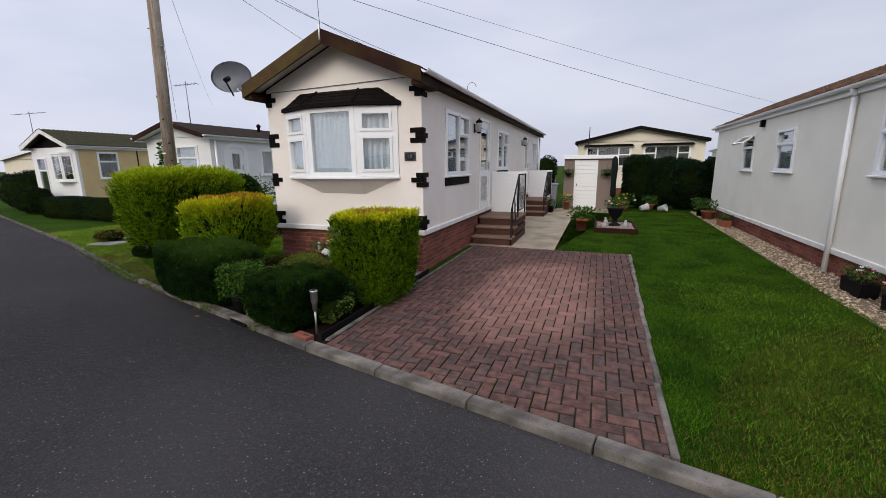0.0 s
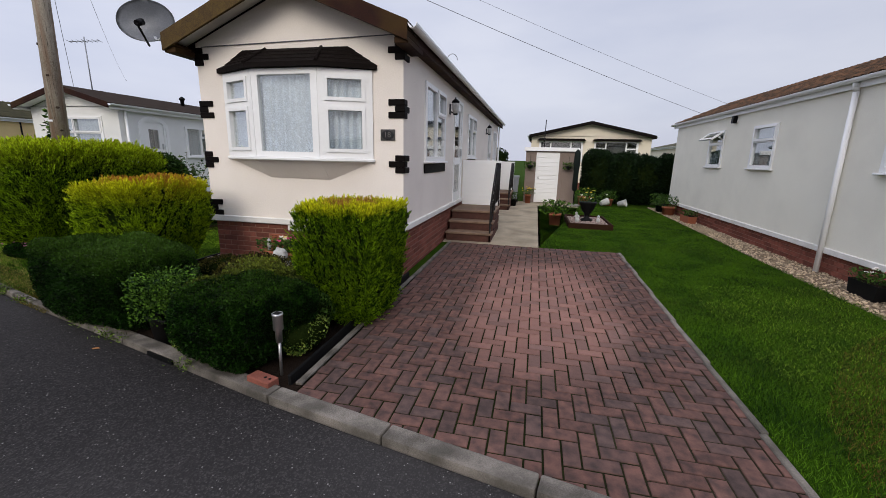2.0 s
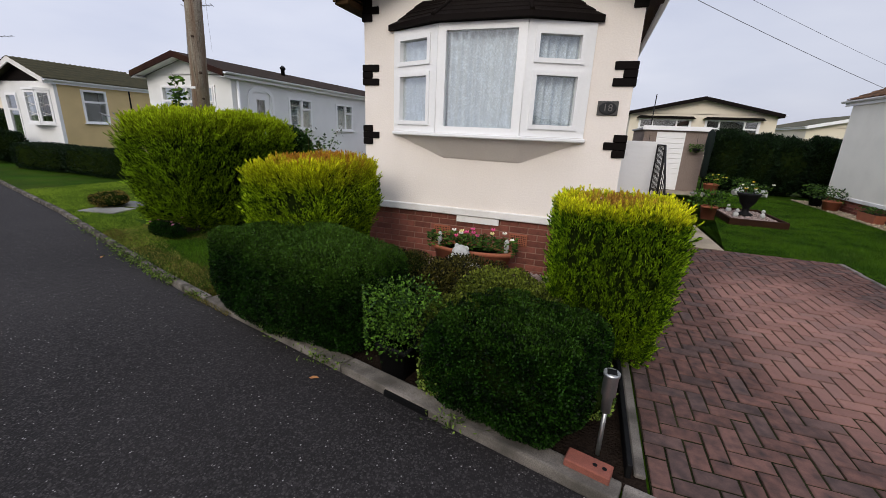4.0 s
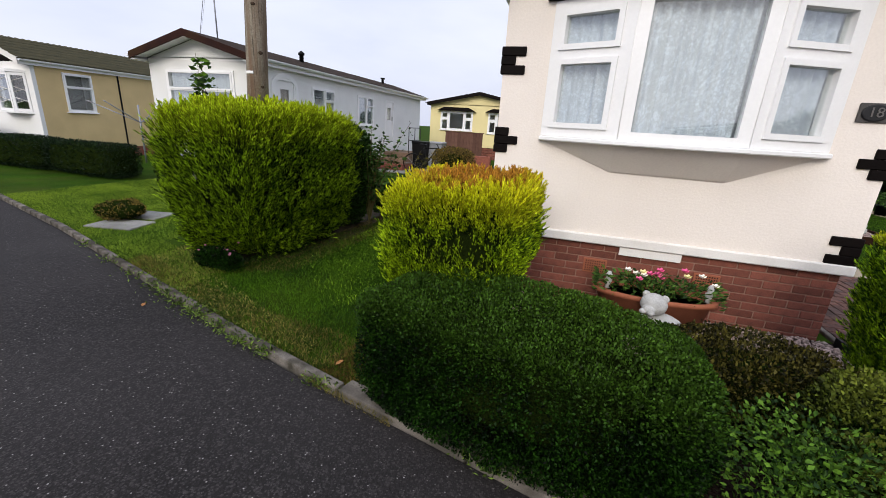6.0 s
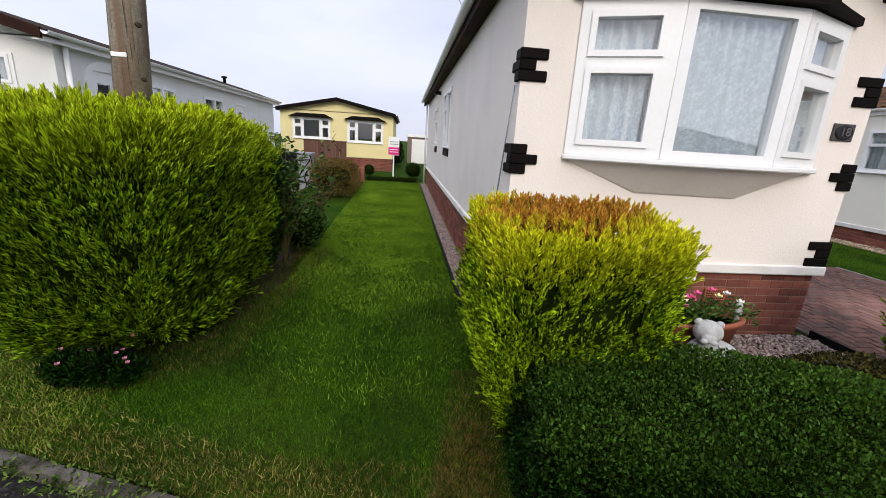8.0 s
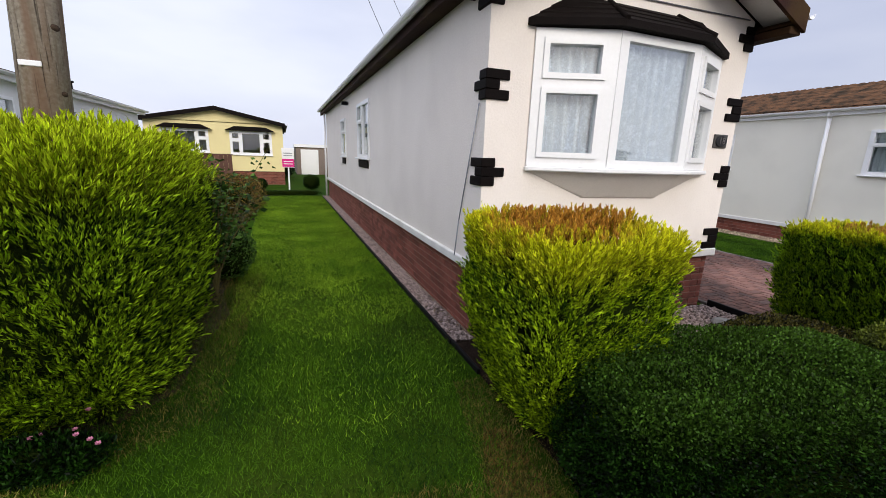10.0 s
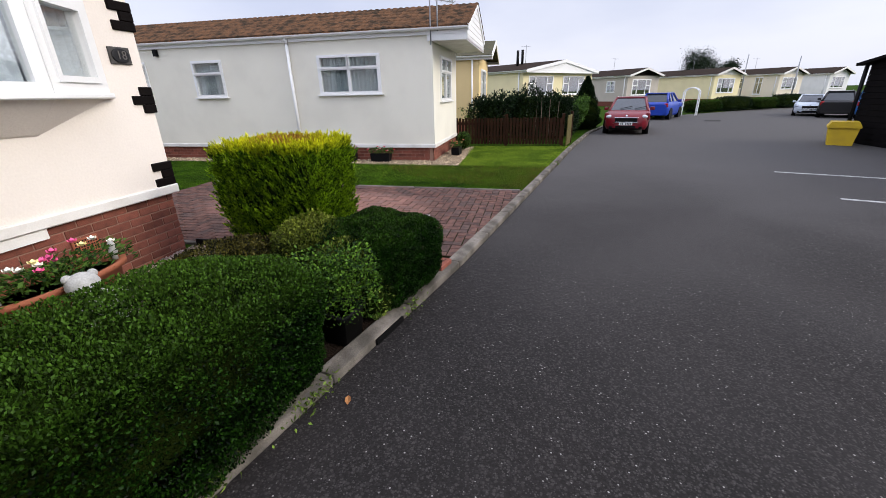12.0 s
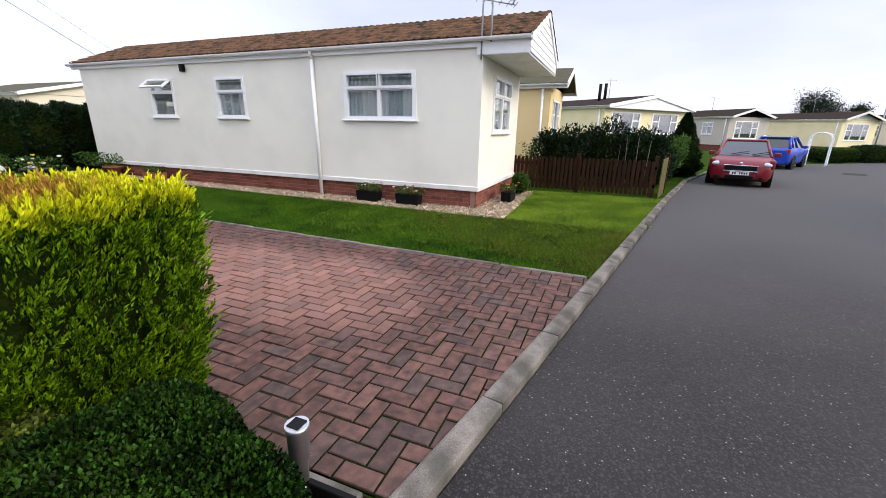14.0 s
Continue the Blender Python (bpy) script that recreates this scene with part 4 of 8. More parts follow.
# ---- the grey-cream home across the lawn ----
BX, BY, BW, BD = 3.61, 4.93, 3.0, 11.35
b_holes = {"left": [(1.25, 2.84, 1.57, 2.44), (5.45, 6.35, 1.57, 2.44), (7.75, 8.62, 1.57, 2.46)], "front": [(0.75, 2.15, 1.36, 2.40)]}
home_b = park_home("grey-cream rendered park home with a brown tiled roof", (BX, BY, 0), 0, BW, BD, 0.34, 2.86, 3.52, GREY_CREAM, ROOF_BROWN, UPVC, b_holes, back=0.3, front=0.82, side=0.05, tiles=True, soffit_mat=UPVC, board=0.10)
lb, fb = face_map("left", BW, BD), face_map("front", BW, BD)
simple_window(home_b, lb, *b_holes["left"][0], "double")
simple_window(home_b, lb, *b_holes["left"][1], "top")
simple_window(home_b, fb, *b_holes["front"][0], "double")
u0, u1, z0, z1 = b_holes["left"][2]
win = window(home_b, lb, u0, u1, z0, z1, grid_panes(u0, u1, z0, z1, [(0.04, 0.96)], [(0.03, 0.64), (0.64, 0.97)]), net=CURTAIN, cloth=(0, 0.62))
bm = bmesh.new()
for c in cells(0, 0.82, 0, 0.30, [(0.05, 0.77, 0.05, 0.25)]):
    box(bm, c[0], c[1], -0.02, 0.02, c[2] - 0.30, c[3] - 0.30)
sash = part("open_sash", bm, UPVC, win, "top sash tilted open")
sash.matrix_basis = Matrix.Translation((-0.05, u0 + 0.02, z1 - 0.04)) @ pose(0, 0, 0, 0, 0, 90) @ pose(0, 0, 0, 52, 0, 0)
part("pane", box(bmesh.new(), 0.05, 0.77, -0.004, 0.004, -0.25, -0.05), GLASS, sash).visible_shadow = False
part("base_trim", rounded(fbox(bmesh.new(), lb, -0.02, BD, -0.01, 0.025, 0.31, 0.40), 0.008), TRIM, home_b)
part("base_trim", rounded(fbox(bmesh.new(), fb, -0.02, BW, -0.01, 0.025, 0.31, 0.40), 0.008), TRIM, home_b)
skirt(home_b, lb, 0.06, BD, 0.31)
skirt(home_b, fb, 0.02, BW, 0.31)
part("overhang_soffit", boxed(-0.03, BW + 0.03, -0.80, 0.0, 2.62, 2.65), TRIM, home_b)
part("overhang_side", boxed(-0.045, -0.02, -0.80, 0.10, 2.63, 2.85), UPVC, home_b)
gb = part("gable_cladding", prism(bmesh.new(), [(-0.05, 2.60), (BW + 0.05, 2.60), (BW + 0.05, 2.86), (BW / 2, 3.50), (-0.05, 2.86)], lambda u, q, z: (u, q, z), -0.80, -0.785), UPVC, home_b, "white boarded gable")
for z in (2.72, 2.84, 2.96, 3.08, 3.2, 3.32):
    half = (BW / 2 + 0.05) * min(1.0, (3.50 - z) / 0.64)
    part("board_edge", boxed(BW / 2 - half, BW / 2 + half, -0.808, -0.80, z, z + 0.012), TRIM, gb)
bm = tube(bmesh.new(), (-0.055, 3.52, 0.0), (-0.055, 3.55, 2.70), 0.038)
tube(bm, (-0.055, 3.55, 2.70), (-0.10, 3.55, 2.86), 0.038)
part("downpipe", bm, UPVC, home_b, "white plastic downpipe")
part("wall_vent", boxed(-0.09, 0, 7.25, 7.36, 2.58, 2.74, bevel=0.01), BLACK, home_b)
part("mast", tube(bmesh.new(), (-0.05, 0.02, 2.55), (-0.05, 0.02, 3.72), 0.014), GALV, home_b)


def aerial(at, size=0.8, turn=0.0, mast=0.0):
    """A roof television aerial: a boom with short cross rods."""
    ob = thing("television_aerial", "thin metal television aerial on a roof mast", "aerial", at, turn, group="roof aerials")
    part("boom", tube(bmesh.new(), (-size / 2, 0, 0), (size / 2, 0, size * 0.12), 0.010, sides=6), GALV, ob)
    for i in range(7):
        x = -size / 2 + size * i / 6
        part("rod", tube(bmesh.new(), (x, -0.16, (x / size + 0.5) * size * 0.12), (x, 0.16, (x / size + 0.5) * size * 0.12), 0.006, sides=5), GALV, ob)
    if mast:
        part("mast", tube(bmesh.new(), (0, 0, -mast), (0, 0, 0.15), 0.016, sides=6), GALV, ob)
    return ob


roof_aerial = aerial((BX - 0.05, 4.79, 3.36), 0.75, 115, 0.55)
for z in (0.0, 0.07, 0.14):
    part("reflector_rod", tube(bmesh.new(), (-0.34, -0.20, z + 0.04), (-0.34, 0.20, z + 0.04), 0.008, sides=5), GALV, roof_aerial)
part("reflector_bar", tube(bmesh.new(), (-0.34, 0, 0.0), (-0.34, 0, 0.2), 0.01, sides=5), GALV, roof_aerial)

# ---- the white home beyond the tall hedge ----
CX, CY, CW, CD = -14.70, 10.0, 3.0, 10.2
c_holes = {"front": [(0.50, 2.45, 1.30, 2.52)], "right": [(0.6, 1.35, 0.72, 2.5), (2.05, 3.15, 1.5, 2.42), (4.5, 5.6, 1.5, 2.42), (6.55, 7.3, 0.72, 2.42)]}
home_c = park_home("white rendered park home with a brown barge board", (CX, CY, 0), 0, CW, CD, 0.35, 2.78, 3.24, WHITE_WALL, FAR_ROOF, BARGE, c_holes, front=0.35, board=0.13, side=0.14, soffit_mat=UPVC)
fc, rc = face_map("front", CW, CD), face_map("right", CW, CD)
for sd in (-1, 1):
    xe = CW / 2 + sd * (CW / 2 + 0.14)
    part("overhang_lining", prism(bmesh.new(), [(xe, 2.75), (CW / 2, 3.21), (CW / 2, 3.19), (xe, 2.73)], lambda u, q, z: (u, q, z), -0.34, -0.002), UPVC, home_c)
simple_window(home_c, fc, *c_holes["front"][0], "double")
for h in c_holes["right"][1:3]:
    simple_window(home_c, rc, *h, "side")
for h in (c_holes["right"][0], c_holes["right"][3]):
    door(home_c, rc, *h, glass=False)
arch = bmesh.new()
pts = [(0.5, 0.72), (0.5, 2.3)] + [(0.975 - 0.475 * math.cos(a), 2.3 + 0.3 * math.sin(a)) for a in np.linspace(0, math.pi, 12)[1:-1]] + [(1.45, 2.3), (1.45, 0.72), (1.36, 0.72), (1.36, 2.25)] + [(0.975 + 0.385 * math.cos(a), 2.25 + 0.25 * math.sin(a)) for a in np.linspace(0, math.pi, 12)[1:-1]] + [(0.59, 2.25), (0.59, 0.72)]
part("door_arch", prism(arch, pts, rc, 0.0, 0.03), UPVC, home_c)
skirt(home_c, rc, 0.0, CD, 0.33)
part("downpipe", tube(bmesh.new(), (CW + 0.06, 0.15, 0.1), (CW + 0.06, 0.15, 2.7), 0.035), UPVC, home_c)
part("flue", lathe(bmesh.new(), [(0.06, 0), (0.06, 0.3), (0.09, 0.31), (0.09, 0.36), (0.02, 0.42)], (1.9, 3.2, 3.05)), BLACK, home_c)
part("flue", lathe(bmesh.new(), [(0.05, 0), (0.05, 0.28), (0.09, 0.29), (0.09, 0.34)], (1.9, 8.6, 3.05)), BLACK, home_c)

# ---- the tan home with a white front ----
DX, DY, DW, DD = -22.95, 10.5, 3.1, 9.5
d_holes = {"front": [(0.35, 1.0, 0.75, 2.3), (1.75, 2.75, 1.35, 2.35)], "right": [(0.75, 1.55, 1.38, 2.5), (6.0, 6.9, 1.38, 2.4)]}
home_d = park_home("tan rendered park home with a white front and mossy roof", (DX, DY, 0), 0, DW, DD, 0.3, 2.70, 3.36, WHITE_WALL, ROOF_GREEN, TRIM, d_holes, front=0.3, side=0.1, right_mat=TAN_WALL, plinth_mat=BRICK, tiles=True, gable_mat=DARK_ROOF, soffit_mat=UPVC)
fd, rd = face_map("front", DW, DD), face_map("right", DW, DD)
simple_window(home_d, fd, *d_holes["front"][0], "top", None)
for h in d_holes["right"]:
    simple_window(home_d, rd, *h, "top", None)
for p, q in (((1.65, 0.0), (1.95, -0.25)), ((1.95, -0.25), (2.55, -0.25)), ((2.55, -0.25), (2.85, 0.0))):
    run = math.hypot(q[0] - p[0], q[1] - p[1])
    wn_ = window(home_d, slant_map(p, q), 0, run, 1.32, 2.38, [(0.06, run - 0.06, 1.4, 2.3)], sill=False, back=False)
    for k in range(1, 6):
        a, b = slant_map(p, q)(0.06, 0.004, 1.4 + 0.15 * k), slant_map(p, q)(run - 0.06, 0.004, 1.4 + 0.15 * k + (0.1 if k % 2 else -0.1))
        part("lead", tube(bmesh.new(), a, b, 0.008, sides=4), TRIM, wn_)
part("bay_sill", slab_outline([(1.6, 0), (1.93, -0.3), (2.57, -0.3), (2.9, 0)], 1.27, 1.315), UPVC, home_d)
part("bay_head", slab_outline([(1.6, 0), (1.93, -0.3), (2.57, -0.3), (2.9, 0)], 2.385, 2.46), UPVC, home_d)
part("bay_backing", boxed(1.5, 3.0, 0.5, 0.52, 1.2, 2.5), INSIDE, home_d)
for u in (2.35, 4.4, 6.2):
    part("joint_strip", fbox(bmesh.new(), rd, u, u + 0.05, 0, 0.015, 0.3, 2.62), BLACK, home_d)
part("flue", tube(bmesh.new(), (2.3, 5.0, 3.0), (2.3, 5.0, 3.5), 0.05), BLACK, home_d)
aerial((DX - 0.2, DY + 0.3, 4.1), 1.1, 40, 1.3)

# ---- the pale yellow home at the end of the grass strip ----
FX, FY, FW = -12.75, 24.7, 5.6
f_holes = {"front": [(0.6, 2.45, 1.45, 2.45), (3.3, 5.1, 1.38, 2.45)]}
home_f = park_home("pale yellow double park home with a dark roof edge", (FX, FY, 0), 0, FW, 8, 0.62, 2.82, 3.42, YELLOW_WALL, DARK_ROOF, DARK_ROOF, f_holes, front=0.3, side=0.12, gutter_mat=BLACK)
ff = face_map("front", FW, 8)
for u0, u1, z0, z1 in f_holes["front"]:
    f_panes = grid_panes(u0, u1, z0, z1, [(0.02, 0.25), (0.75, 0.98)], [(0.02, 0.62), (0.62, 0.98)], 0.15) + grid_panes(u0, u1, z0, z1, [(0.25, 0.75)], [(0.02, 0.98)], 0.17)
    window(home_f, ff, u0, u1, z0, z1, f_panes, back=False)
    part("bay_roof", prism(bmesh.new(), [(u0 - 0.15, z1 + 0.02), (u1 + 0.15, z1 + 0.02), (u1 - 0.25, z1 + 0.2), (u0 + 0.25, z1 + 0.2)], ff, 0.0, 0.25), DARK_ROOF, home_f)
skirt(home_f, ff, 0, FW, 0.6)

# ---- the cream home behind the shed ----
GX, GY, GW = -1.25, 26.0, 6.5
g_holes = {"front": [(0.45, 2.9, 1.62, 2.75), (3.5, 5.85, 1.75, 2.75)]}
home_g = park_home("cream double park home with a dark roof edge", (GX, GY, 0), 0, GW, 7, 0.4, 3.02, 3.78, BEIGE_WALL, DARK_ROOF, DARK_ROOF, g_holes, plinth_mat=BRICK, front=0.35, side=0.15)
fg = face_map("front", GW, 7)
for u0, u1, z0, z1 in g_holes["front"]:
    simple_window(home_g, fg, u0, u1, z0, z1, "triple", None)
    part("bay_roof", prism(bmesh.new(), [(u0 - 0.12, z1 + 0.02), (u1 + 0.12, z1 + 0.02), (u1, z1 + 0.13), (u0, z1 + 0.13)], fg, 0.0, 0.3), DARK_ROOF, home_g)
park_home("cream park home with a mossy roof far behind", (8.4, 31, 0), 0, 7, 8, 0.4, 2.75, 3.6, BEIGE_WALL, ROOF_GREEN, UPVC, {}, side=0.15, plinth_mat=BRICK)
park_home("pale park home with a dark red roof in the distance", (-44, 18.0, 0), 0, 12, 4, 0.4, 2.6, 3.4, BEIGE_WALL, material("dark_red_roof", (0.13, 0.045, 0.035), 0.8), UPVC, {}, side=0.15, plinth_mat=BRICK)

# ---- homes along the road ----
fence_side = park_home("yellow park home with a dark gable behind the hedge", (10.2, 4.7, 0), 0, 3.1, 11, 0.5, 2.78, 3.4, PEACH_WALL, ROOF_GREEN, TRIM, {"front": [(0.6, 2.4, 1.2, 2.4)]}, front=0.5, side=0.12, gable_mat=DARK_ROOF, soffit_mat=TRIM, plinth_mat=BRICK)
simple_window(fence_side, face_map("front", 3.1, 11), 0.6, 2.4, 1.2, 2.4, "triple", None)
part("downpipe", tube(bmesh.new(), (-0.06, 0.25, 0.3), (-0.06, 0.25, 2.7), 0.036), UPVC, fence_side)
aerial((10.5, 6.0, 4.3), 0.8, 60, 1.3)


def road_home(label, x, y, turn, w, d, wall_mat, roof_mat, gable_mat, wins, eave=2.72, ridge=3.35, barge=None):
    holes = {"front": [h for f, *h in wins if f == "front"], "left": [h for f, *h in wins if f == "left"]}
    home = park_home(label, (x, y, 0), turn, w, d, 0.45, eave, ridge, wall_mat, roof_mat, barge or TRIM, holes, front=0.4, side=0.15, gable_mat=gable_mat, soffit_mat=TRIM, plinth_mat=BRICK)
    for f, *h in wins:
        simple_window(home, face_map(f, w, d), *h, "double" if h[1] - h[0] < 1.6 else "triple", None)
    part("downpipe", tube(bmesh.new(), (-0.06, 0.3, 0.3), (-0.06, 0.3, eave - 0.1), 0.04), UPVC, home)
    return home


i2 = road_home("yellow double park home with a white gable", 20.6, 3.3, -40, 7.2, 9, PALE_YELLOW, FAR_ROOF, UPVC, [("front", 0.5, 2.9, 1.3, 2.45), ("front", 3.9, 6.3, 1.3, 2.45)], barge=UPVC)
part("flue", tube(bmesh.new(), (2.2, 2.5, 2.9), (2.2, 2.5, 4.1), 0.09), BLACK, i2)
part("flue", tube(bmesh.new(), (3.0, 2.8, 3.2), (3.0, 2.8, 4.2), 0.09), BLACK, i2)
part("gable_cladding", prism(bmesh.new(), [(-0.1, 2.6), (7.3, 2.6), (7.3, 2.7), (3.6, 3.33), (-0.1, 2.7)], face_map("front", 7.2, 9), 0.3, 0.33), UPVC, i2)
road_home("taupe park home with a dark brown gable", 37.0, -5.9, -55, 4.0, 11, TAUPE_WALL, FAR_ROOF, DARK_ROOF, [("front", 0.6, 3.0, 1.0, 2.4), ("left", 1.5, 2.6, 1.3, 2.3)])
road_home("pale yellow park home with a white bay", 41.9, -15.0, -55, 4.0, 11.5, PALE_YELLOW, FAR_ROOF, TRIM, [("front", 0.5, 3.1, 1.0, 2.4)])
road_home("cream park home with a dark roof", 45.6, -22.5, -55, 4.0, 11, BEIGE_WALL, FAR_ROOF, TRIM, [("front", 0.5, 3.1, 1.2, 2.4), ("left", 3.6, 5.2, 1.3, 2.4), ("left", 1.6, 2.4, 0.7, 2.5)])
road_home("pale park home with a dark roof", 50.2, -29.6, -55, 4.0, 11, WHITE_WALL, FAR_ROOF, TRIM, [("front", 0.5, 3.1, 1.2, 2.4)])


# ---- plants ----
# near-black green fill: the shade among the leaves is put into its colour
LEAF_CORE = material("inner_shade", (0.008, 0.014, 0.003), 0.95, (0.014, 0.022, 0.004), 12, 60, 0.6, dist=0.03, spec=0.0)


def ripple(p, seed, freq=5.0):
    """A smooth lumpy field over points."""
    g = np.random.default_rng(seed)
    out = np.zeros(len(p))
    for k in range(5):
        w = g.normal(size=3) * freq * (0.6 + 0.5 * k)
        out += np.sin(p @ w + g.uniform(0, 6.28)) / (1 + 0.6 * k)
    return out / 2.5


def blob_points(n, size, power, seed, lump, g):
    """Points and normals on a rounded box of half sizes size; a high power is boxier."""
    a, b, c = size
    areas = np.array([b * c, b * c, a * c, a * c, a * b, a * b])
    side = g.choice(6, n, p=areas / areas.sum())
    q = g.uniform(-1, 1, (n, 3))
    axis = side // 2
    q[np.arange(n), axis] = np.where(side % 2, 1.0, -1.0)
    s = np.sum(np.abs(q) ** power, 1) ** (-1 / power)
    unit = q * s[:, None]
    nrm = np.sign(unit) * np.abs(unit) ** (power - 1) / np.array([a, b, c])
    nrm /= np.linalg.norm(nrm, axis=1)[:, None] + 1e-9
    pts = unit * np.array([a, b, c])
    return pts + nrm * (lump * (ripple(pts, seed, 4.0) + 0.6 * ripple(pts, seed + 1, 11.0)))[:, None], nrm


def leaf_mesh(name, pts, way, length, width, mat, parent, g, bend=0.25, flat=None):
    """One folded leaf or spray at each point, pointing along way."""
    n = len(pts)
    way = way / (np.linalg.norm(way, axis=1)[:, None] + 1e-9)
    r = g.normal(size=(n, 3)) if flat is None else flat + 0.5 * g.normal(size=(n, 3))
    side = np.cross(way, r)
    side /= np.linalg.norm(side, axis=1)[:, None] + 1e-9
    up = np.cross(side, way)
    ln = (length * g.uniform(0.6, 1.35, n))[:, None]
    wd = (width * g.uniform(0.6, 1.3, n))[:, None]
    base = pts - way * ln * 0.25
    mid = pts + way * ln * 0.3 + up * ln * bend * 0.3
    tip = pts + way * ln * 0.75 - up * ln * bend * 0.35
    v = np.stack([base, mid + side * wd, tip, mid - side * wd], 1).reshape(-1, 3)
    i = np.arange(n) * 4
    f = np.concatenate([np.stack([i, i + 1, i + 2], 1), np.stack([i, i + 2, i + 3], 1)])
    return arrays(name, v, f, mat, parent)


def plumes(pts, nrm, each, reach, g, rise=1.0, out=0.55, spray=0.3):
    """Feathery upright plumes: small sprays set along an axis that leaves the surface and bends up."""
    n = len(pts)
    axis = nrm * out + np.array([0, 0, rise]) + 0.2 * g.normal(size=(n, 3))
    axis /= np.linalg.norm(axis, axis=1)[:, None]
    ln = reach * g.uniform(0.6, 1.5, n)
    s = g.random((n, each)) ** 0.8
    radial = g.normal(size=(n, each, 3))
    radial -= np.sum(radial * axis[:, None], 2, keepdims=True) * axis[:, None]
    radial /= np.linalg.norm(radial, axis=2, keepdims=True) + 1e-9
    p = pts[:, None] + axis[:, None] * (s * ln[:, None])[:, :, None] + radial * ((1 - s) * np.reshape(reach, (-1, 1)) * 0.17)[:, :, None]
    way = axis[:, None] + radial * spray
    return p.reshape(-1, 3), way.reshape(-1, 3)


def taper_xy(p, half, low, skew=(0.0, 0.0)):
    """Narrows points towards the ground, with the foot moved by skew."""
    k = np.clip((p[:, 2] + half) / (2 * half), 0, 1)
    s = low + (1 - low) * np.clip(k * 1.8, 0, 1) ** 0.8
    out = p.copy()
    foot = 1 - np.clip(k * 1.8, 0, 1)
    out[:, 0] = out[:, 0] * s + skew[0] * foot
    out[:, 1] = out[:, 1] * s + skew[1] * foot
    return out


def shrub(name, label, at, size, leaves, mat, length, width, power=4.0, low=1.0, lump=0.04, seed=1, rise=0.6, loose=0.05, category="shrub", core=0.88, turn=0.0, group="", out=0.7, each=1, reach=0.12, gaps=None, skew=(0.0, 0.0)):
    """A clipped or loose bush: a solid core with shade in its colour, and a coat of leaves. at: the middle of its foot;
    size: full sizes.
    """
    g = np.random.default_rng(seed)
    ob = thing(name, label, category, at, turn, group)
    half = tuple(s / 2 for s in size)
    bm = bmesh.new()
    bmesh.ops.create_icosphere(bm, subdivisions=4, radius=1.0)
    q = np.array([v.co for v in bm.verts])
    s = np.sum(np.abs(q) ** power, 1) ** (-1 / power)
    pts = q * s[:, None] * np.array(half) * core
    pts = taper_xy(pts + 0.03 * ripple(pts, seed, 9)[:, None] * q, half[2], low, skew) + np.array([0, 0, half[2]])
    for v, p in zip(bm.verts, pts):
        v.co = p
    part("shade_core", bm, LEAF_CORE, ob)
    p, nrm = blob_points(leaves // each, half, power, seed, lump, g)
    if gaps:
        # sprays stand in clumps with dark hollows between them
        hollow = ripple(p * np.array([1, 1, 0.6]), seed + 40, gaps) < -0.42
        away = hollow & (g.random(len(p)) < 0.6)
        p, nrm = p[~away], nrm[~away]
    p -= nrm * (g.random(len(p)) ** 1.5 * loose * 2.2)[:, None]
    p = taper_xy(p, half[2], low, skew) + np.array([0, 0, half[2]])
    if each > 1:
        top = nrm[:, 2:3] > 0.6
        p = p - np.where(top, np.array([0, 0, reach * 0.5]), nrm * reach * 0.45 + np.array([0, 0, reach * 0.3]))
        p, way = plumes(p, nrm, each, np.where(top[:, 0], reach * 0.45, reach), g, rise, out)
    else:
        way = nrm * out + np.array([0, 0, rise]) + 0.55 * g.normal(size=(len(p), 3))
    keep = p[:, 2] > 0.01
    tagged(leaf_mesh("foliage", p[keep], way[keep], length, width, mat, ob, g), kind="stuff")
    if low < 1.0:
        part("stem", tube(bmesh.new(), (0, 0, -0.05), (0, 0, half[2]), 0.05, 0.03, 8), POLE_WOOD, ob)
    return ob


# conifers: low colours also carry the shade between plumes, clump by clump
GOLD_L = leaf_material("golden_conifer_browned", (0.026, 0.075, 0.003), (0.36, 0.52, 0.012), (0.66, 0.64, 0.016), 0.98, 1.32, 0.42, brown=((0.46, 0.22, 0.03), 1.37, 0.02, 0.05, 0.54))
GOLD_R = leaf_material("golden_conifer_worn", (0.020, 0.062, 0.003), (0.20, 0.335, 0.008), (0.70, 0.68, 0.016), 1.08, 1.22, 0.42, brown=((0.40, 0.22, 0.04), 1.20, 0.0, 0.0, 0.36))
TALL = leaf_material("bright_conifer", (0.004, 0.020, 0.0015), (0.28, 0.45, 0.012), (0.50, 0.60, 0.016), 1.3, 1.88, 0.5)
# box: shade is put into the low colours, highlights and tip growth into top
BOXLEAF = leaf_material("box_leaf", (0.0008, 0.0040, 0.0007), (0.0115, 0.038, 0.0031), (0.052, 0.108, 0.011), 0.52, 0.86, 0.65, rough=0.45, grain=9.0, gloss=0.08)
DARKLEAF = leaf_material("dark_conifer", (0.004, 0.011, 0.004), (0.012, 0.028, 0.008), spread=0.35)
BRONZE = leaf_material("bronze_shrub_leaf", (0.008, 0.009, 0.003), (0.075, 0.066, 0.012), spread=0.5, gloss=0.12)
VARIEG = leaf_material("variegated_leaf", (0.035, 0.08, 0.012), (0.19, 0.25, 0.045), spread=0.4)
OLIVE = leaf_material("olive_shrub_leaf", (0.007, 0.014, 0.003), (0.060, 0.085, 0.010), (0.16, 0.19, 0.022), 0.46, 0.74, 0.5)
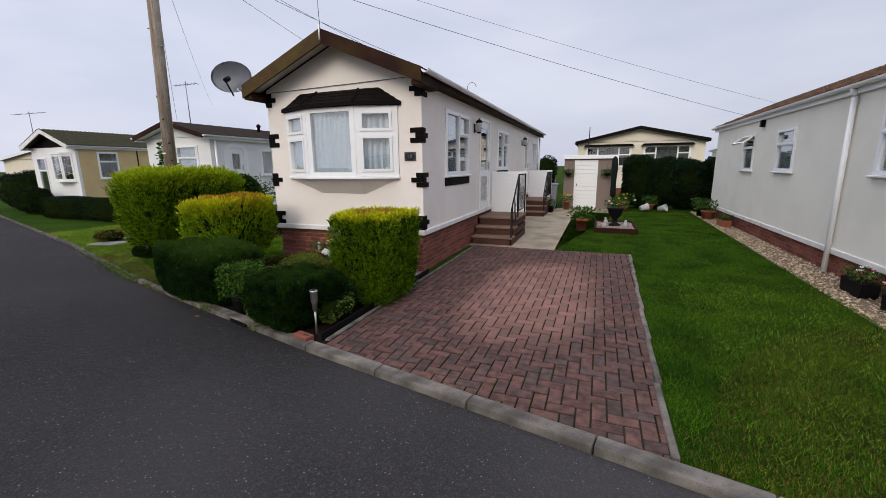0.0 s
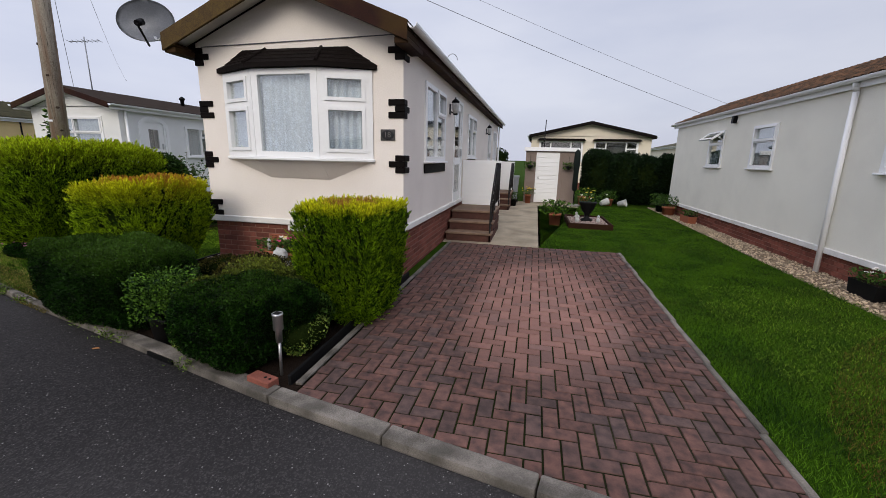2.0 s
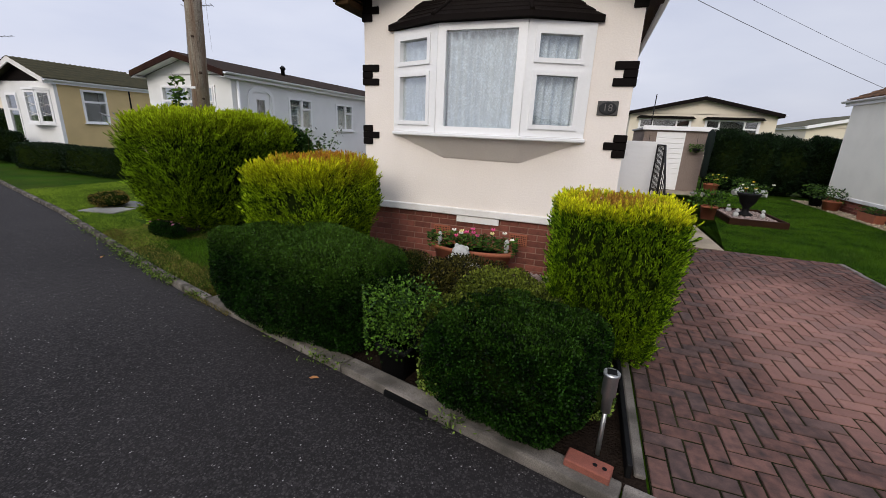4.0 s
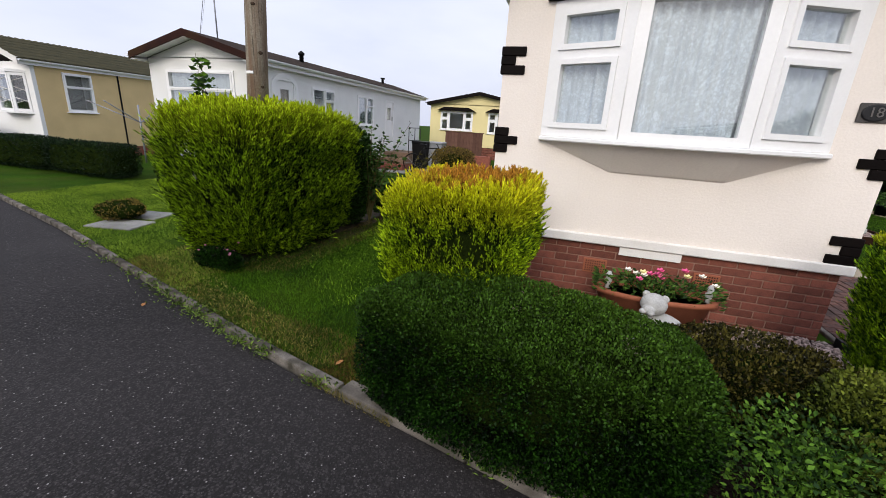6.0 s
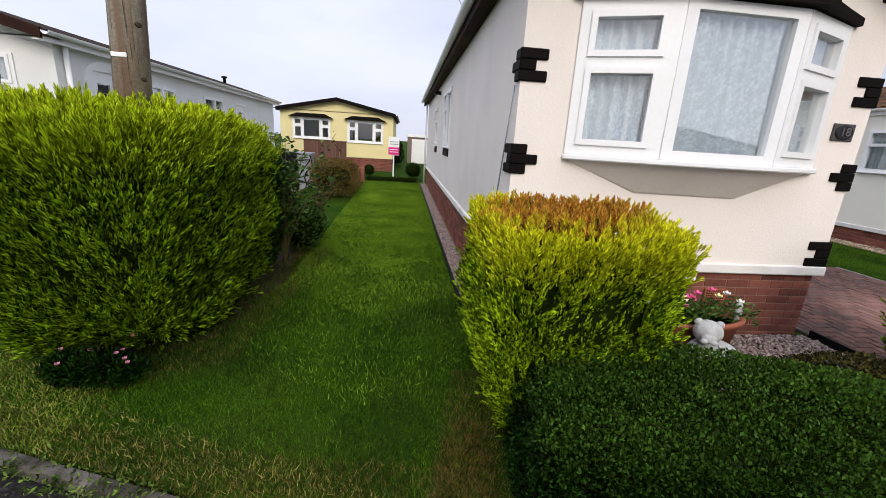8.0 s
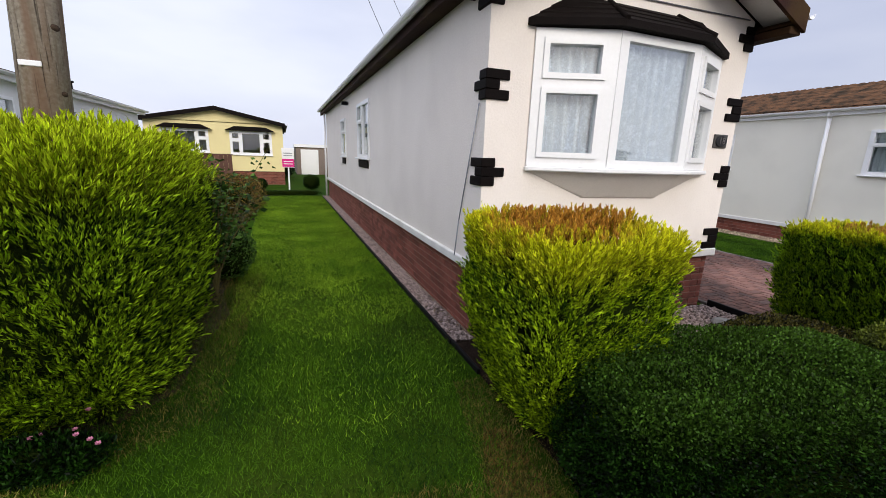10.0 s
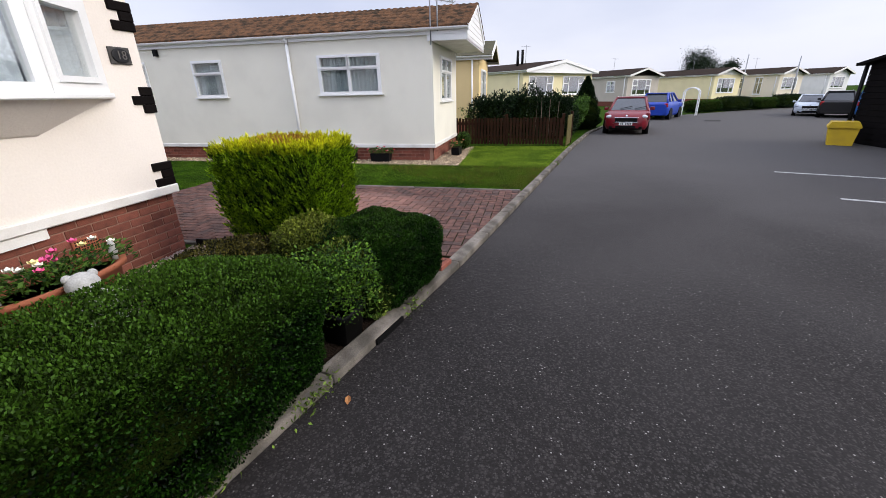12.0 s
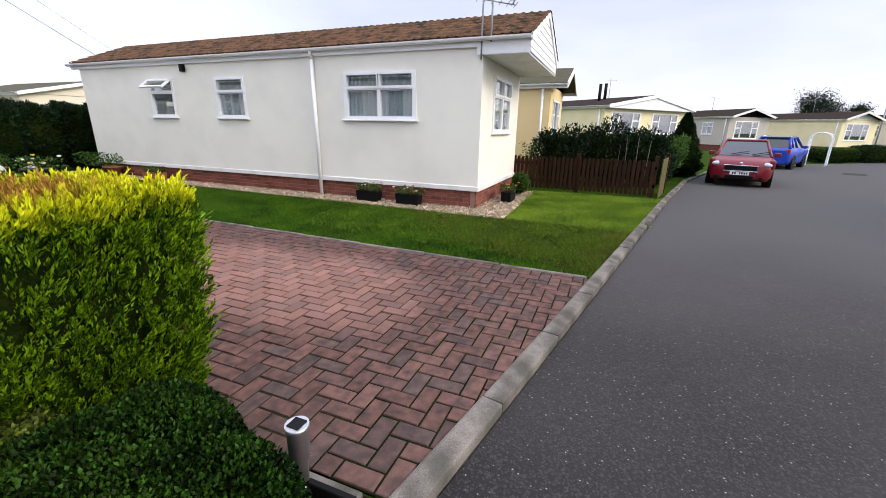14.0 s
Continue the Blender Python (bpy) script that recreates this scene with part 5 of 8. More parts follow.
PLAIN = leaf_material("garden_leaf", (0.02, 0.055, 0.009), (0.07, 0.135, 0.02), spread=0.4)
PALE = leaf_material("pale_leaf", (0.014, 0.042, 0.006), (0.075, 0.155, 0.014), spread=0.45)
AUTUMN = leaf_material("reddish_shrub_leaf", (0.045, 0.040, 0.012), (0.18, 0.125, 0.026), spread=0.5)

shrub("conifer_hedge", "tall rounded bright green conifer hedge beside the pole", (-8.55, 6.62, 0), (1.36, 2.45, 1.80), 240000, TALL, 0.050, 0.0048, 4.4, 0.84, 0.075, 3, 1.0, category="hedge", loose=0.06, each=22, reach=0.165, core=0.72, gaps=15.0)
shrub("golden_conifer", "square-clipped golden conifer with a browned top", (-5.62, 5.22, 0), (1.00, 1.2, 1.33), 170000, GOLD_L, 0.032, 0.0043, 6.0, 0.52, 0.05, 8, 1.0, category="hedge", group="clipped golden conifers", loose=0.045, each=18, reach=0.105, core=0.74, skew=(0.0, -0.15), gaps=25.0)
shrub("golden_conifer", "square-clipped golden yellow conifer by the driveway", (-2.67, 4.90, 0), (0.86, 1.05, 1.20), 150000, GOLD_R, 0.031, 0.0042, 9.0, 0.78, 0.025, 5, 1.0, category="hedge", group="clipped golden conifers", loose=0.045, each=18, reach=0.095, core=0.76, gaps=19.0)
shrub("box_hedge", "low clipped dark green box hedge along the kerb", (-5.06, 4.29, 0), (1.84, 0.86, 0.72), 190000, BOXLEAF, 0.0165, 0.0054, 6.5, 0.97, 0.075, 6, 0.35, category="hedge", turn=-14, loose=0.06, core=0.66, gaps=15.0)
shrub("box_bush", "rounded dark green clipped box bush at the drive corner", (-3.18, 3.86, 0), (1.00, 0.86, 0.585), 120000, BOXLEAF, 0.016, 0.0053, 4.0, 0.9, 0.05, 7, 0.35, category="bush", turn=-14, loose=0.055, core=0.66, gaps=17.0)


# ---- planting beds, gravel, grass ----
bed_outline = [(-5.86, kerb_y(-5.86) + 0.03), (-2.435, kerb_y(-2.435) + 0.03), (-2.435, 6.32), (-5.86, 6.32)]
tagged(sheet("flower_bed", bed_outline, 0.0, SOIL), "dark soil bed between kerb and home", "flower bed", kind="structure")
tagged(sheet("gravel_strip", [(-5.85, 6.3), (-5.6, 6.3), (-5.6, 19.2), (-5.85, 19.2)], 0.0, GRAVEL_BED), "gravel strip along the home", "gravel", kind="structure")
R_GRAVEL = [(2.95, 4.25), (6.25, 4.32), (6.45, 5.1), (3.64, 5.1), (3.64, 17.4), (3.25, 17.4), (3.10, 11.0)]
tagged(sheet("gravel_border", R_GRAVEL, -0.004, GRAVEL_BED), "pale gravel border round the home", "gravel", kind="structure")
tagged(sheet("hedge_soil", [(-9.0, 6.0), (-8.4, 5.75), (-7.98, 6.2), (-7.92, 7.0), (-7.8, 7.6), (-7.95, 8.3), (-7.9, 9.2), (-8.6, 9.2), (-9.8, 7.6)], -0.004, material("dry_hedge_soil", (0.05, 0.036, 0.016), 0.95, (0.022, 0.017, 0.009), 5, 50, 0.6)), "bare dry soil under the hedge", "soil", kind="structure")
tagged(sheet("path", [(-2.62, 8.84), (-0.74, 8.84), (-0.74, 16.2), (0.7, 16.2), (0.7, 17.6), (-2.62, 17.6)], 0.006, CONCRETE), "pale concrete garden path", "path", kind="structure")
for i, (x, y, a) in enumerate(((-11.0, 6.30, 12), (-11.25, 6.85, 12))):
    slab = link("stepping_slab", boxed(-0.35, 0.35, -0.24, 0.24, -0.03, 0.012, bevel=0.008), SLAB)
    slab.matrix_basis = pose(x, y, 0, 0, 0, a)
    tagged(slab, "grey concrete stepping slab in the lawn", "paving slab", group="stepping slabs")


def inside(px, py, outline):
    hit = np.zeros(len(px), bool)
    for (x0, y0), (x1, y1) in zip(outline, outline[1:] + outline[:1]):
        cross = ((y0 > py) != (y1 > py)) & (px < (x1 - x0) * (py - y0) / (y1 - y0 + 1e-12) + x0)
        hit ^= cross
    return hit


def scatter(outline, n, g):
    xs, ys = [p[0] for p in outline], [p[1] for p in outline]
    p = np.stack([g.uniform(min(xs), max(xs), n), g.uniform(min(ys), max(ys), n)], 1)
    return p[inside(p[:, 0], p[:, 1], outline)]


OCT = np.array([(1, 0, 0), (0, 1, 0), (-1, 0, 0), (0, -1, 0), (0, 0, 1), (0, 0, -1)], float)
OCTF = np.array([(0, 1, 4), (1, 2, 4), (2, 3, 4), (3, 0, 4), (1, 0, 5), (2, 1, 5), (3, 2, 5), (0, 3, 5)])


def gravel(label, outline, n, mat, size, z, seed):
    g = np.random.default_rng(seed)
    p = scatter(outline, n, g)
    k = len(p)
    a = g.uniform(0, 6.28, k)
    s = size * g.uniform(0.5, 1.5, (k, 1, 1)) * np.stack([g.uniform(0.7, 1.4, k), g.uniform(0.7, 1.2, k), g.uniform(0.4, 0.8, k)], 1)[:, None]
    v = OCT[None] * s + g.normal(size=(k, 6, 3)) * size * 0.18
    c, sn = np.cos(a)[:, None], np.sin(a)[:, None]
    v = np.stack([v[..., 0] * c - v[..., 1] * sn, v[..., 0] * sn + v[..., 1] * c, v[..., 2]], 2)
    v += np.concatenate([p, z + g.uniform(0, size * 0.6, (k, 1))], 1)[:, None]
    f = (OCTF[None] + (np.arange(k) * 6)[:, None, None]).reshape(-1, 3)
    tagged(arrays("gravel", v.reshape(-1, 3), f, mat), label, "gravel", kind="stuff")


gravel("pale mixed gravel round the grey-cream home", R_GRAVEL, 22000, PEBBLE, 0.018, 0.0, 11)
gravel("pinkish gravel in the bed below the bay", [(-5.6, 5.55), (-2.55, 5.2), (-2.55, 6.3), (-5.6, 6.3)], 9000, PEBBLE_PINK, 0.018, 0.004, 12)
gravel("pinkish gravel strip beside the brick skirt", [(-5.85, 6.3), (-5.66, 6.3), (-5.66, 19.2), (-5.85, 19.2)], 7000, PEBBLE_PINK, 0.018, 0.004, 13)

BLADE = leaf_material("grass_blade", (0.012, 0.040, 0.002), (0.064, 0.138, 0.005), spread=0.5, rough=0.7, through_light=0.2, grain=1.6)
# brighter copy of the blade: the far strip's light is put into its colour
STRIP_BLADE = leaf_material("lit_strip_blade", (0.105, 0.215, 0.010), (0.29, 0.46, 0.026), spread=0.45, rough=0.7, through_light=0.25, grain=1.4)
# yellowish lawn colour with brighter light put into it
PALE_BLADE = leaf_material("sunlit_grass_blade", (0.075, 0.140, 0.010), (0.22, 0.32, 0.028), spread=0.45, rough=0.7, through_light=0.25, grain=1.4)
STRAW_BLADE = leaf_material("straw_grass_blade", (0.12, 0.13, 0.02), (0.36, 0.30, 0.085), spread=0.4, rough=0.7)
BROWN_BLADE = leaf_material("brown_grass_blade", (0.045, 0.026, 0.006), (0.17, 0.095, 0.025), spread=0.4, rough=0.7)
WEED_LEAF = leaf_material("kerb_weed_leaf", (0.035, 0.060, 0.008), (0.15, 0.23, 0.035), spread=0.4, rough=0.6)
DRY_BLADE = leaf_material("dry_grass_blade", (0.050, 0.056, 0.008), (0.160, 0.125, 0.030), spread=0.4, rough=0.7)


def grass(label, outline, n, mat, tall, seed, z=-0.012):
    g = np.random.default_rng(seed)
    p = scatter(outline, n, g)
    k = len(p)
    a = g.uniform(0, 6.28, k)
    h = tall * g.uniform(0.5, 1.4, k) * (1 + 0.35 * ripple(np.c_[p, np.zeros(k)], seed, 2.0))
    side = np.stack([np.cos(a), np.sin(a), np.zeros(k)], 1) * 0.0024
    lean = np.stack([g.normal(size=k), g.normal(size=k), np.zeros(k)], 1) * (h * 0.55)[:, None]
    b = np.c_[p, np.full(k, z)]
    v = np.stack([b - side, b + side, b + lean + np.c_[np.zeros((k, 2)), h]], 1).reshape(-1, 3)
    f = np.arange(k * 3).reshape(-1, 3)
    tagged(arrays("grass", v, f, mat), label, "grass", kind="stuff")


def north(xs, off=0.0):
    return [(x, kerb_y(x) + off) for x in xs]


STRIP = north((-8.2, -7.4, -6.6, -6.02)) + [(-5.9, 6.3), (-5.9, 19.2), (-8.0, 19.2), (-7.8, 9.0), (-8.3, 6.4), (-8.5, 5.6)]
LAWN_R = north((0.625, 2.0, 2.9)) + [(3.02, 5.0), (3.2, 16.9), (0.8, 16.9), (-0.7, 16.0), (-0.7, 8.86), (0.72, 8.86)]
LAWN_B = north((2.9, 5.0, 6.6)) + [(6.5, 4.4), (3.0, 4.25)]
LAWN_L = north((-14.5, -11.5, -10.0, -8.3)) + [(-8.3, 5.5), (-9.8, 6.0), (-10.2, 9.2), (-14.5, 9.6)]
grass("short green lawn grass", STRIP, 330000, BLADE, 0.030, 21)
# extra blades whose lit colour brightens the strip towards its far end
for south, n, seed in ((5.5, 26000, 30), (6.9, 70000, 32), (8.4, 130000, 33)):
    grass("short lawn grass with brighter light in its colour", [(-7.8, south + 0.5), (-6.8, south - 0.3), (-5.9, south + 0.3), (-5.9, 19.2), (-8.0, 19.2)], n, STRIP_BLADE, 0.030, seed)
grass("short green lawn grass", [(0.63, 2.75), (3.02, 2.3), (3.1, 8.5), (0.7, 8.5)], 40000, BLADE, 0.030, 22)
grass("short green lawn grass", LAWN_R, 300000, BLADE, 0.032, 23)
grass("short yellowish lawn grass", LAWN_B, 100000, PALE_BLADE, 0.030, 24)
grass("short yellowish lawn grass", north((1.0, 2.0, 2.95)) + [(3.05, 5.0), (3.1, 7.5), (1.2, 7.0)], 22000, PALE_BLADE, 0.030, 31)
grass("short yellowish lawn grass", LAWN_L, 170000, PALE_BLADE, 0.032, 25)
grass("dry yellowed grass beside the kerb", north((-9.5, -7.4, -6.02)) + [(-6.02, 4.75), (-7.4, 4.9), (-9.5, 5.5)], 30000, DRY_BLADE, 0.030, 26)
grass("straw-coloured dry grass along the kerb", north((-9.4, -8.0, -6.3)) + [(-6.3, kerb_y(-6.3) + 0.22), (-7.2, kerb_y(-7.2) + 0.32), (-8.0, kerb_y(-8.0) + 0.42), (-9.4, kerb_y(-9.4) + 0.75)], 15000, STRAW_BLADE, 0.030, 35)
grass("browned grass beside the box hedge", north((-6.35, -6.02)) + [(-5.98, 5.1), (-6.12, 5.15), (-6.3, 4.8)], 6000, BROWN_BLADE, 0.028, 36)
grass("dry yellowed grass beside the kerb", north((0.66, 3.0)) + [(3.0, 2.6), (0.66, 3.1)], 5000, DRY_BLADE, 0.028, 27)
grass("thin browned grass among the lawn", north((0.7, 2.0, 2.9)) + [(3.0, 3.6), (2.9, 6.0), (1.9, 5.2), (1.1, 4.0)], 26000, BROWN_BLADE, 0.032, 37)
grass("dry grass at the hedge foot", [(-8.5, 5.3), (-7.7, 5.8), (-7.5, 9.0), (-8.1, 9.0), (-8.1, 6.3)], 16000, DRY_BLADE, 0.032, 28)
grass("dry grass along the bed edge", [(-6.45, 4.2), (-5.7, 4.0), (-5.7, 5.7), (-6.1, 5.7)], 14000, DRY_BLADE, 0.03, 29)

# black edging boards of the bed
for x0, y0, x1, y1, tall in ((-2.52, 3.46, -2.52, 6.28, 0.10), (-5.86, 5.75, -5.86, 6.3, 0.04), (-5.87, 6.3, -5.87, 19.2, 0.04)):
    ob = tagged(link("edging_board", boxed(x0 - 0.014, x1 + 0.014, y0, y1, -0.05, tall * 0.8, bevel=0.004), BLACK_PLASTIC), "black edging board of the bed", "edging", group="edging boards")
tagged(link("edging_strip", boxed(-2.49, -2.435, 3.48, 8.8, -0.1, 0.02, bevel=0.008), KERB), "thin concrete edging of the driveway", "edging", group="edging boards")


def tuft(x, y, seed, spread=0.09, n=70, mat=None, tall=0.07):
    g = np.random.default_rng(seed)
    ob = thing("weed", "small green weed tuft growing at the kerb", "weed", (x, y, -0.03), group="kerb weeds")
    p = np.c_[g.normal(size=(n, 2)) * np.array([spread, spread * 0.35]), g.uniform(0, tall * 0.6, n)]
    tagged(leaf_mesh("leafage", p, np.c_[g.normal(size=(n, 2)), np.full(n, 0.7)], 0.032, 0.006, mat or PLAIN, ob, g), kind="stuff")


for i, (x, wide, n) in enumerate(((-10.4, 0.12, 90), (-9.6, 0.10, 90), (-8.95, 0.12, 110), (-8.55, 0.10, 120), (-8.30, 0.11, 160), (-8.0, 0.12, 220), (-7.72, 0.12, 260), (-7.38, 0.10, 170), (-7.06, 0.10, 260), (-6.84, 0.06, 110), (-6.27, 0.07, 120), (-5.1, 0.08, 90), (-4.5, 0.12, 160), (-3.46, 0.07, 80), (3.4, 0.09, 80))):
    tuft(x, kerb_y(x) - 0.085, 100 + i, wide, n, WEED_LEAF, 0.12)
# fallen leaves
LEAF_LITTER = material("fallen_leaf", (0.42, 0.20, 0.07), 0.7, (0.26, 0.11, 0.04), 30, 120, 0.2)
for x, y, z, turn in ((-4.47, 3.58, -0.035, 20), (-6.27, 4.42, 0.012, 70), (-8.35, 4.61, -0.035, 130)):
    bm = bmesh.new()
    rim = [(-0.035, 0, 0.002), (-0.012, 0.016, 0.008), (0.016, 0.014, 0.010), (0.036, 0, 0.004), (0.016, -0.014, 0.011), (-0.012, -0.016, 0.007)]
    mid = bm.verts.new((0.0, 0.0, 0.001))
    ring = [bm.verts.new(p) for p in rim]
    for i in range(6):
        bm.faces.new((mid, ring[i], ring[(i + 1) % 6]))
    ob = link("fallen_leaf", bm, LEAF_LITTER)
    ob.matrix_basis = pose(x, y, z, 0, 0, turn)
    tagged(ob, "dry orange-brown fallen leaf on the ground", "leaf", group="fallen leaves")
# the kerb drain: a black block stands for the shade in its slot
tagged(link("drain_opening", boxed(-0.17, 0.17, -0.012, 0.02, -0.045, 0.0), BLACK), "dark drain slot in the kerb", "drain", kind="structure").matrix_basis = pose(-3.78, kerb_y(-3.78) - 0.088, 0.004, 0, 0, -13.5)


# ---- planting in the front bed ----
shrub("shrub", "bronze-leaved shrub behind the box hedge", (-3.72, 4.85, 0), (1.25, 0.75, 0.52), 30000, BRONZE, 0.022, 0.0078, 2.6, 0.9, 0.08, 31, 0.4, loose=0.07, gaps=14.0, core=0.6)
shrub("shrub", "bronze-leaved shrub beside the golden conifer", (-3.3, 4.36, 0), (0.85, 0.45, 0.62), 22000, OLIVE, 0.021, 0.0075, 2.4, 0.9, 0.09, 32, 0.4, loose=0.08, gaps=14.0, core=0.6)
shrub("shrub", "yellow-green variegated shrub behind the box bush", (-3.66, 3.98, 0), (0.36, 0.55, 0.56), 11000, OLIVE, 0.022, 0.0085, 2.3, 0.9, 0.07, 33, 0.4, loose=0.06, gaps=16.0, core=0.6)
shrub("shrub", "low yellow-green shrub at the drive edge", (-2.72, 3.98, 0), (0.34, 0.6, 0.30), 5000, VARIEG, 0.022, 0.008, 2.4, 0.9, 0.04, 34, 0.4)
shrub("shrub", "dark low shrub between hedge and planter", (-4.75, 5.45, 0), (0.8, 0.5, 0.32), 9000, BRONZE, 0.021, 0.0075, 2.4, 0.9, 0.05, 36, 0.4)
shrub("shrub", "dark shrub beneath the golden conifer", (-2.9, 4.35, 0), (0.5, 0.4, 0.40), 3500, PLAIN, 0.03, 0.011, 2.4, 0.9, 0.05, 37, 0.4)


def pot(name, label, at, r0, r1, h, mat, sides=20, sx=1.0, sy=1.0, turn=0.0, group="garden pots"):
    ob = thing(name, label, "plant pot", at, turn, group)
    part("pot", lathe(bmesh.new(), [(r0, 0), (r1 * 0.96, h * 0.86), (r1 * 1.06, h * 0.87), (r1 * 1.06, h), (r1 * 0.94, h), (r1 * 0.9, h * 0.9)], sides=sides, sx=sx, sy=sy), mat, ob)
    part("soil", lathe(bmesh.new(), [(r1 * 0.85, h * 0.80), (r1 * 0.92, h * 0.9)], sides=sides, sx=sx, sy=sy), SOIL, ob)
    return ob


def foliage(ob, n, spread, z0, z1, mat, length, width, seed, name="foliage"):
    """Loose leaves on stalks rising from a pot."""
    g = np.random.default_rng(seed)
    p = np.c_[np.clip(g.normal(size=(n, 2)), -1.5, 1.5) * np.array(spread) * 0.45, z0 + (z1 - z0) * g.random(n) ** 0.8]
    d = np.c_[p[:, 0] * 2.2, p[:, 1] * 2.2, np.full(n, 0.25)] + 0.3 * g.normal(size=(n, 3))
    return tagged(leaf_mesh(name, p, d, length, width, mat, ob, g), kind="stuff")


PETALS = {}


def flowers(ob, n, spread, z0, z1, color, size, seed):
    if color not in PETALS:
        PETALS[color] = material("petals", color, 0.6, tuple(min(1, c * 1.15) for c in color), 20, 60, 0.0)
    g = np.random.default_rng(seed)
    for i in range(n):
        x, y, z = g.normal() * spread[0] * 0.45, g.normal() * spread[1] * 0.45, g.uniform(z0, z1)
        bm = bmesh.new()
        for a in range(6):
            q = pose(x, y, z, 0, 0, a * 60) @ pose(0, 0, 0, 0, -35 - 15 * (a % 2), 0)
            v = [bm.verts.new(q @ Vector(p)) for p in ((0, 0, 0), (size * 0.6, size * 0.4, 0), (size, 0, size * 0.1), (size * 0.6, -size * 0.4, 0))]
            bm.faces.new(v)
        part("flower", bm, PETALS[color], ob)


black_pot = pot("plant_pot", "square black pot with a pale green leafy plant", (-3.95, 3.84, 0), 0.12, 0.16, 0.24, BLACK_PLASTIC, sides=4, turn=35)
shrub("shrub", "low yellow-green shrub between pot and bush", (-3.64, 3.72, 0), (0.24, 0.26, 0.3), 1500, VARIEG, 0.028, 0.011, 2.4, 0.9, 0.04, 35, 0.4)
foliage(black_pot, 3200, (0.34, 0.34), 0.22, 0.62, PALE, 0.024, 0.0078, 41)
trough = pot("planter", "oval terracotta planter with mixed bedding flowers", (-4.07, 6.0, 0), 0.20, 0.240, 0.33, TERRACOTTA, 28, sx=2.0, sy=0.78)
foliage(trough, 900, (0.72, 0.20), 0.30, 0.47, PLAIN, 0.05, 0.011, 42)
flowers(trough, 7, (0.4, 0.15), 0.44, 0.54, (0.75, 0.12, 0.30), 0.045, 43)
flowers(trough, 5, (0.7, 0.15), 0.40, 0.52, (0.85, 0.83, 0.75), 0.045, 44)
flowers(trough, 2, (0.6, 0.15), 0.44, 0.52, (0.80, 0.72, 0.35), 0.045, 45)
# seated cat-like figure of pale stone
cat = bmesh.new()
for c, r, sc in (((0, 0, 0.12), 0.10, (1.5, 0.9, 0.9)), ((-0.06, -0.04, 0.27), 0.085, (1.0, 0.9, 0.9)), ((-0.07, -0.11, 0.25), 0.04, (1.1, 0.8, 0.8)), ((-0.118, -0.03, 0.322), 0.027, (1, 0.6, 1.0)), ((-0.002, -0.03, 0.322), 0.027, (1, 0.6, 1.0)), ((-0.098, -0.135, 0.238), 0.022, (1, 0.8, 0.8)), ((-0.045, -0.135, 0.238), 0.022, (1, 0.8, 0.8)), ((-0.1, -0.12, 0.04), 0.045, (1, 1.4, 0.8)), ((0.06, -0.12, 0.04), 0.045, (1, 1.4, 0.8))):
    bmesh.ops.create_icosphere(cat, subdivisions=3, radius=r, matrix=Matrix.LocRotScale(c, None, sc))
for f in cat.faces:
    f.smooth = True
tagged(link("animal_ornament", cat, STONE), "pale grey stone animal ornament in front of the planter", "ornament").matrix_basis = pose(-4.03, 5.72, 0.0, 0, 0, -25) @ Matrix.Scale(1.22, 4)
for x, y in ((-2.95, 5.75), (-3.15, 5.5), (-2.8, 5.45)):
    rock = bmesh.new()
    bmesh.ops.create_icosphere(rock, subdivisions=2, radius=0.12)
    for v in rock.verts:
        v.co = Vector((v.co.x * 1.3, v.co.y, v.co.z * 0.5)) * (1 + 0.3 * noise.noise(v.co * 9 + Vector((x, y, 0))))
    tagged(link("rock", rock, SLAB), "flat grey stone in the gravel bed", "rock", group="bed stones").matrix_basis = pose(x, y, 0.03, 0, 0, 90 * x)
small_urn = lathe(bmesh.new(), [(0.04, 0), (0.03, 0.05), (0.05, 0.1), (0.05, 0.13), (0.03, 0.15), (0.045, 0.2), (0.02, 0.25)], sides=12)
for x in (-4.46, -3.66):
    tagged(link("figurine", small_urn.copy(), STONE), "small pale stone figurine on the planter rim", "ornament", group="planter figurines").matrix_basis = pose(x, 5.96, 0.325) @ Matrix.Scale(0.62, 4)
small_urn.free()

# solar light and its brick
solar = thing("solar_light", "steel solar garden light by the drive corner", "garden light", (-2.66, 3.57, 0))
part("stem", tube(bmesh.new(), (0, 0, -0.05), (0, 0, 0.32), 0.012), STEEL, solar)
part("lamp_tube", lathe(bmesh.new(), [(0.024, 0.27), (0.026, 0.36), (0.036, 0.37), (0.036, 0.475), (0.040, 0.48), (0.040, 0.498)], sides=20), STEEL, solar)
part("solar_cell", boxed(-0.023, 0.023, -0.023, 0.023, 0.498, 0.502), BLACK, solar, "dark solar cell")
loose = thing("loose_brick", "orange clay brick lying on the kerb", "brick", (-2.71, 3.42, 0.0), -14)
part("brick_body", boxed(-0.11, 0.11, -0.05, 0.05, 0, 0.065, bevel=0.006), BRICK, loose)
# flat black discs paint the dark of two holes on the brick's top
for x in (0.03, 0.075):
    part("brick_hole_mark", lathe(bmesh.new(), [(0.012, 0.0655), (0.012, 0.0665)], (x, 0, 0), 10), BLACK, loose)

# ---- satellite dish on the gable ----
dish = thing("satellite_dish", "grey satellite dish on the gable corner", "satellite dish", (-6.05, 6.0, 3.30))
bm = bmesh.new()
rings_ = []
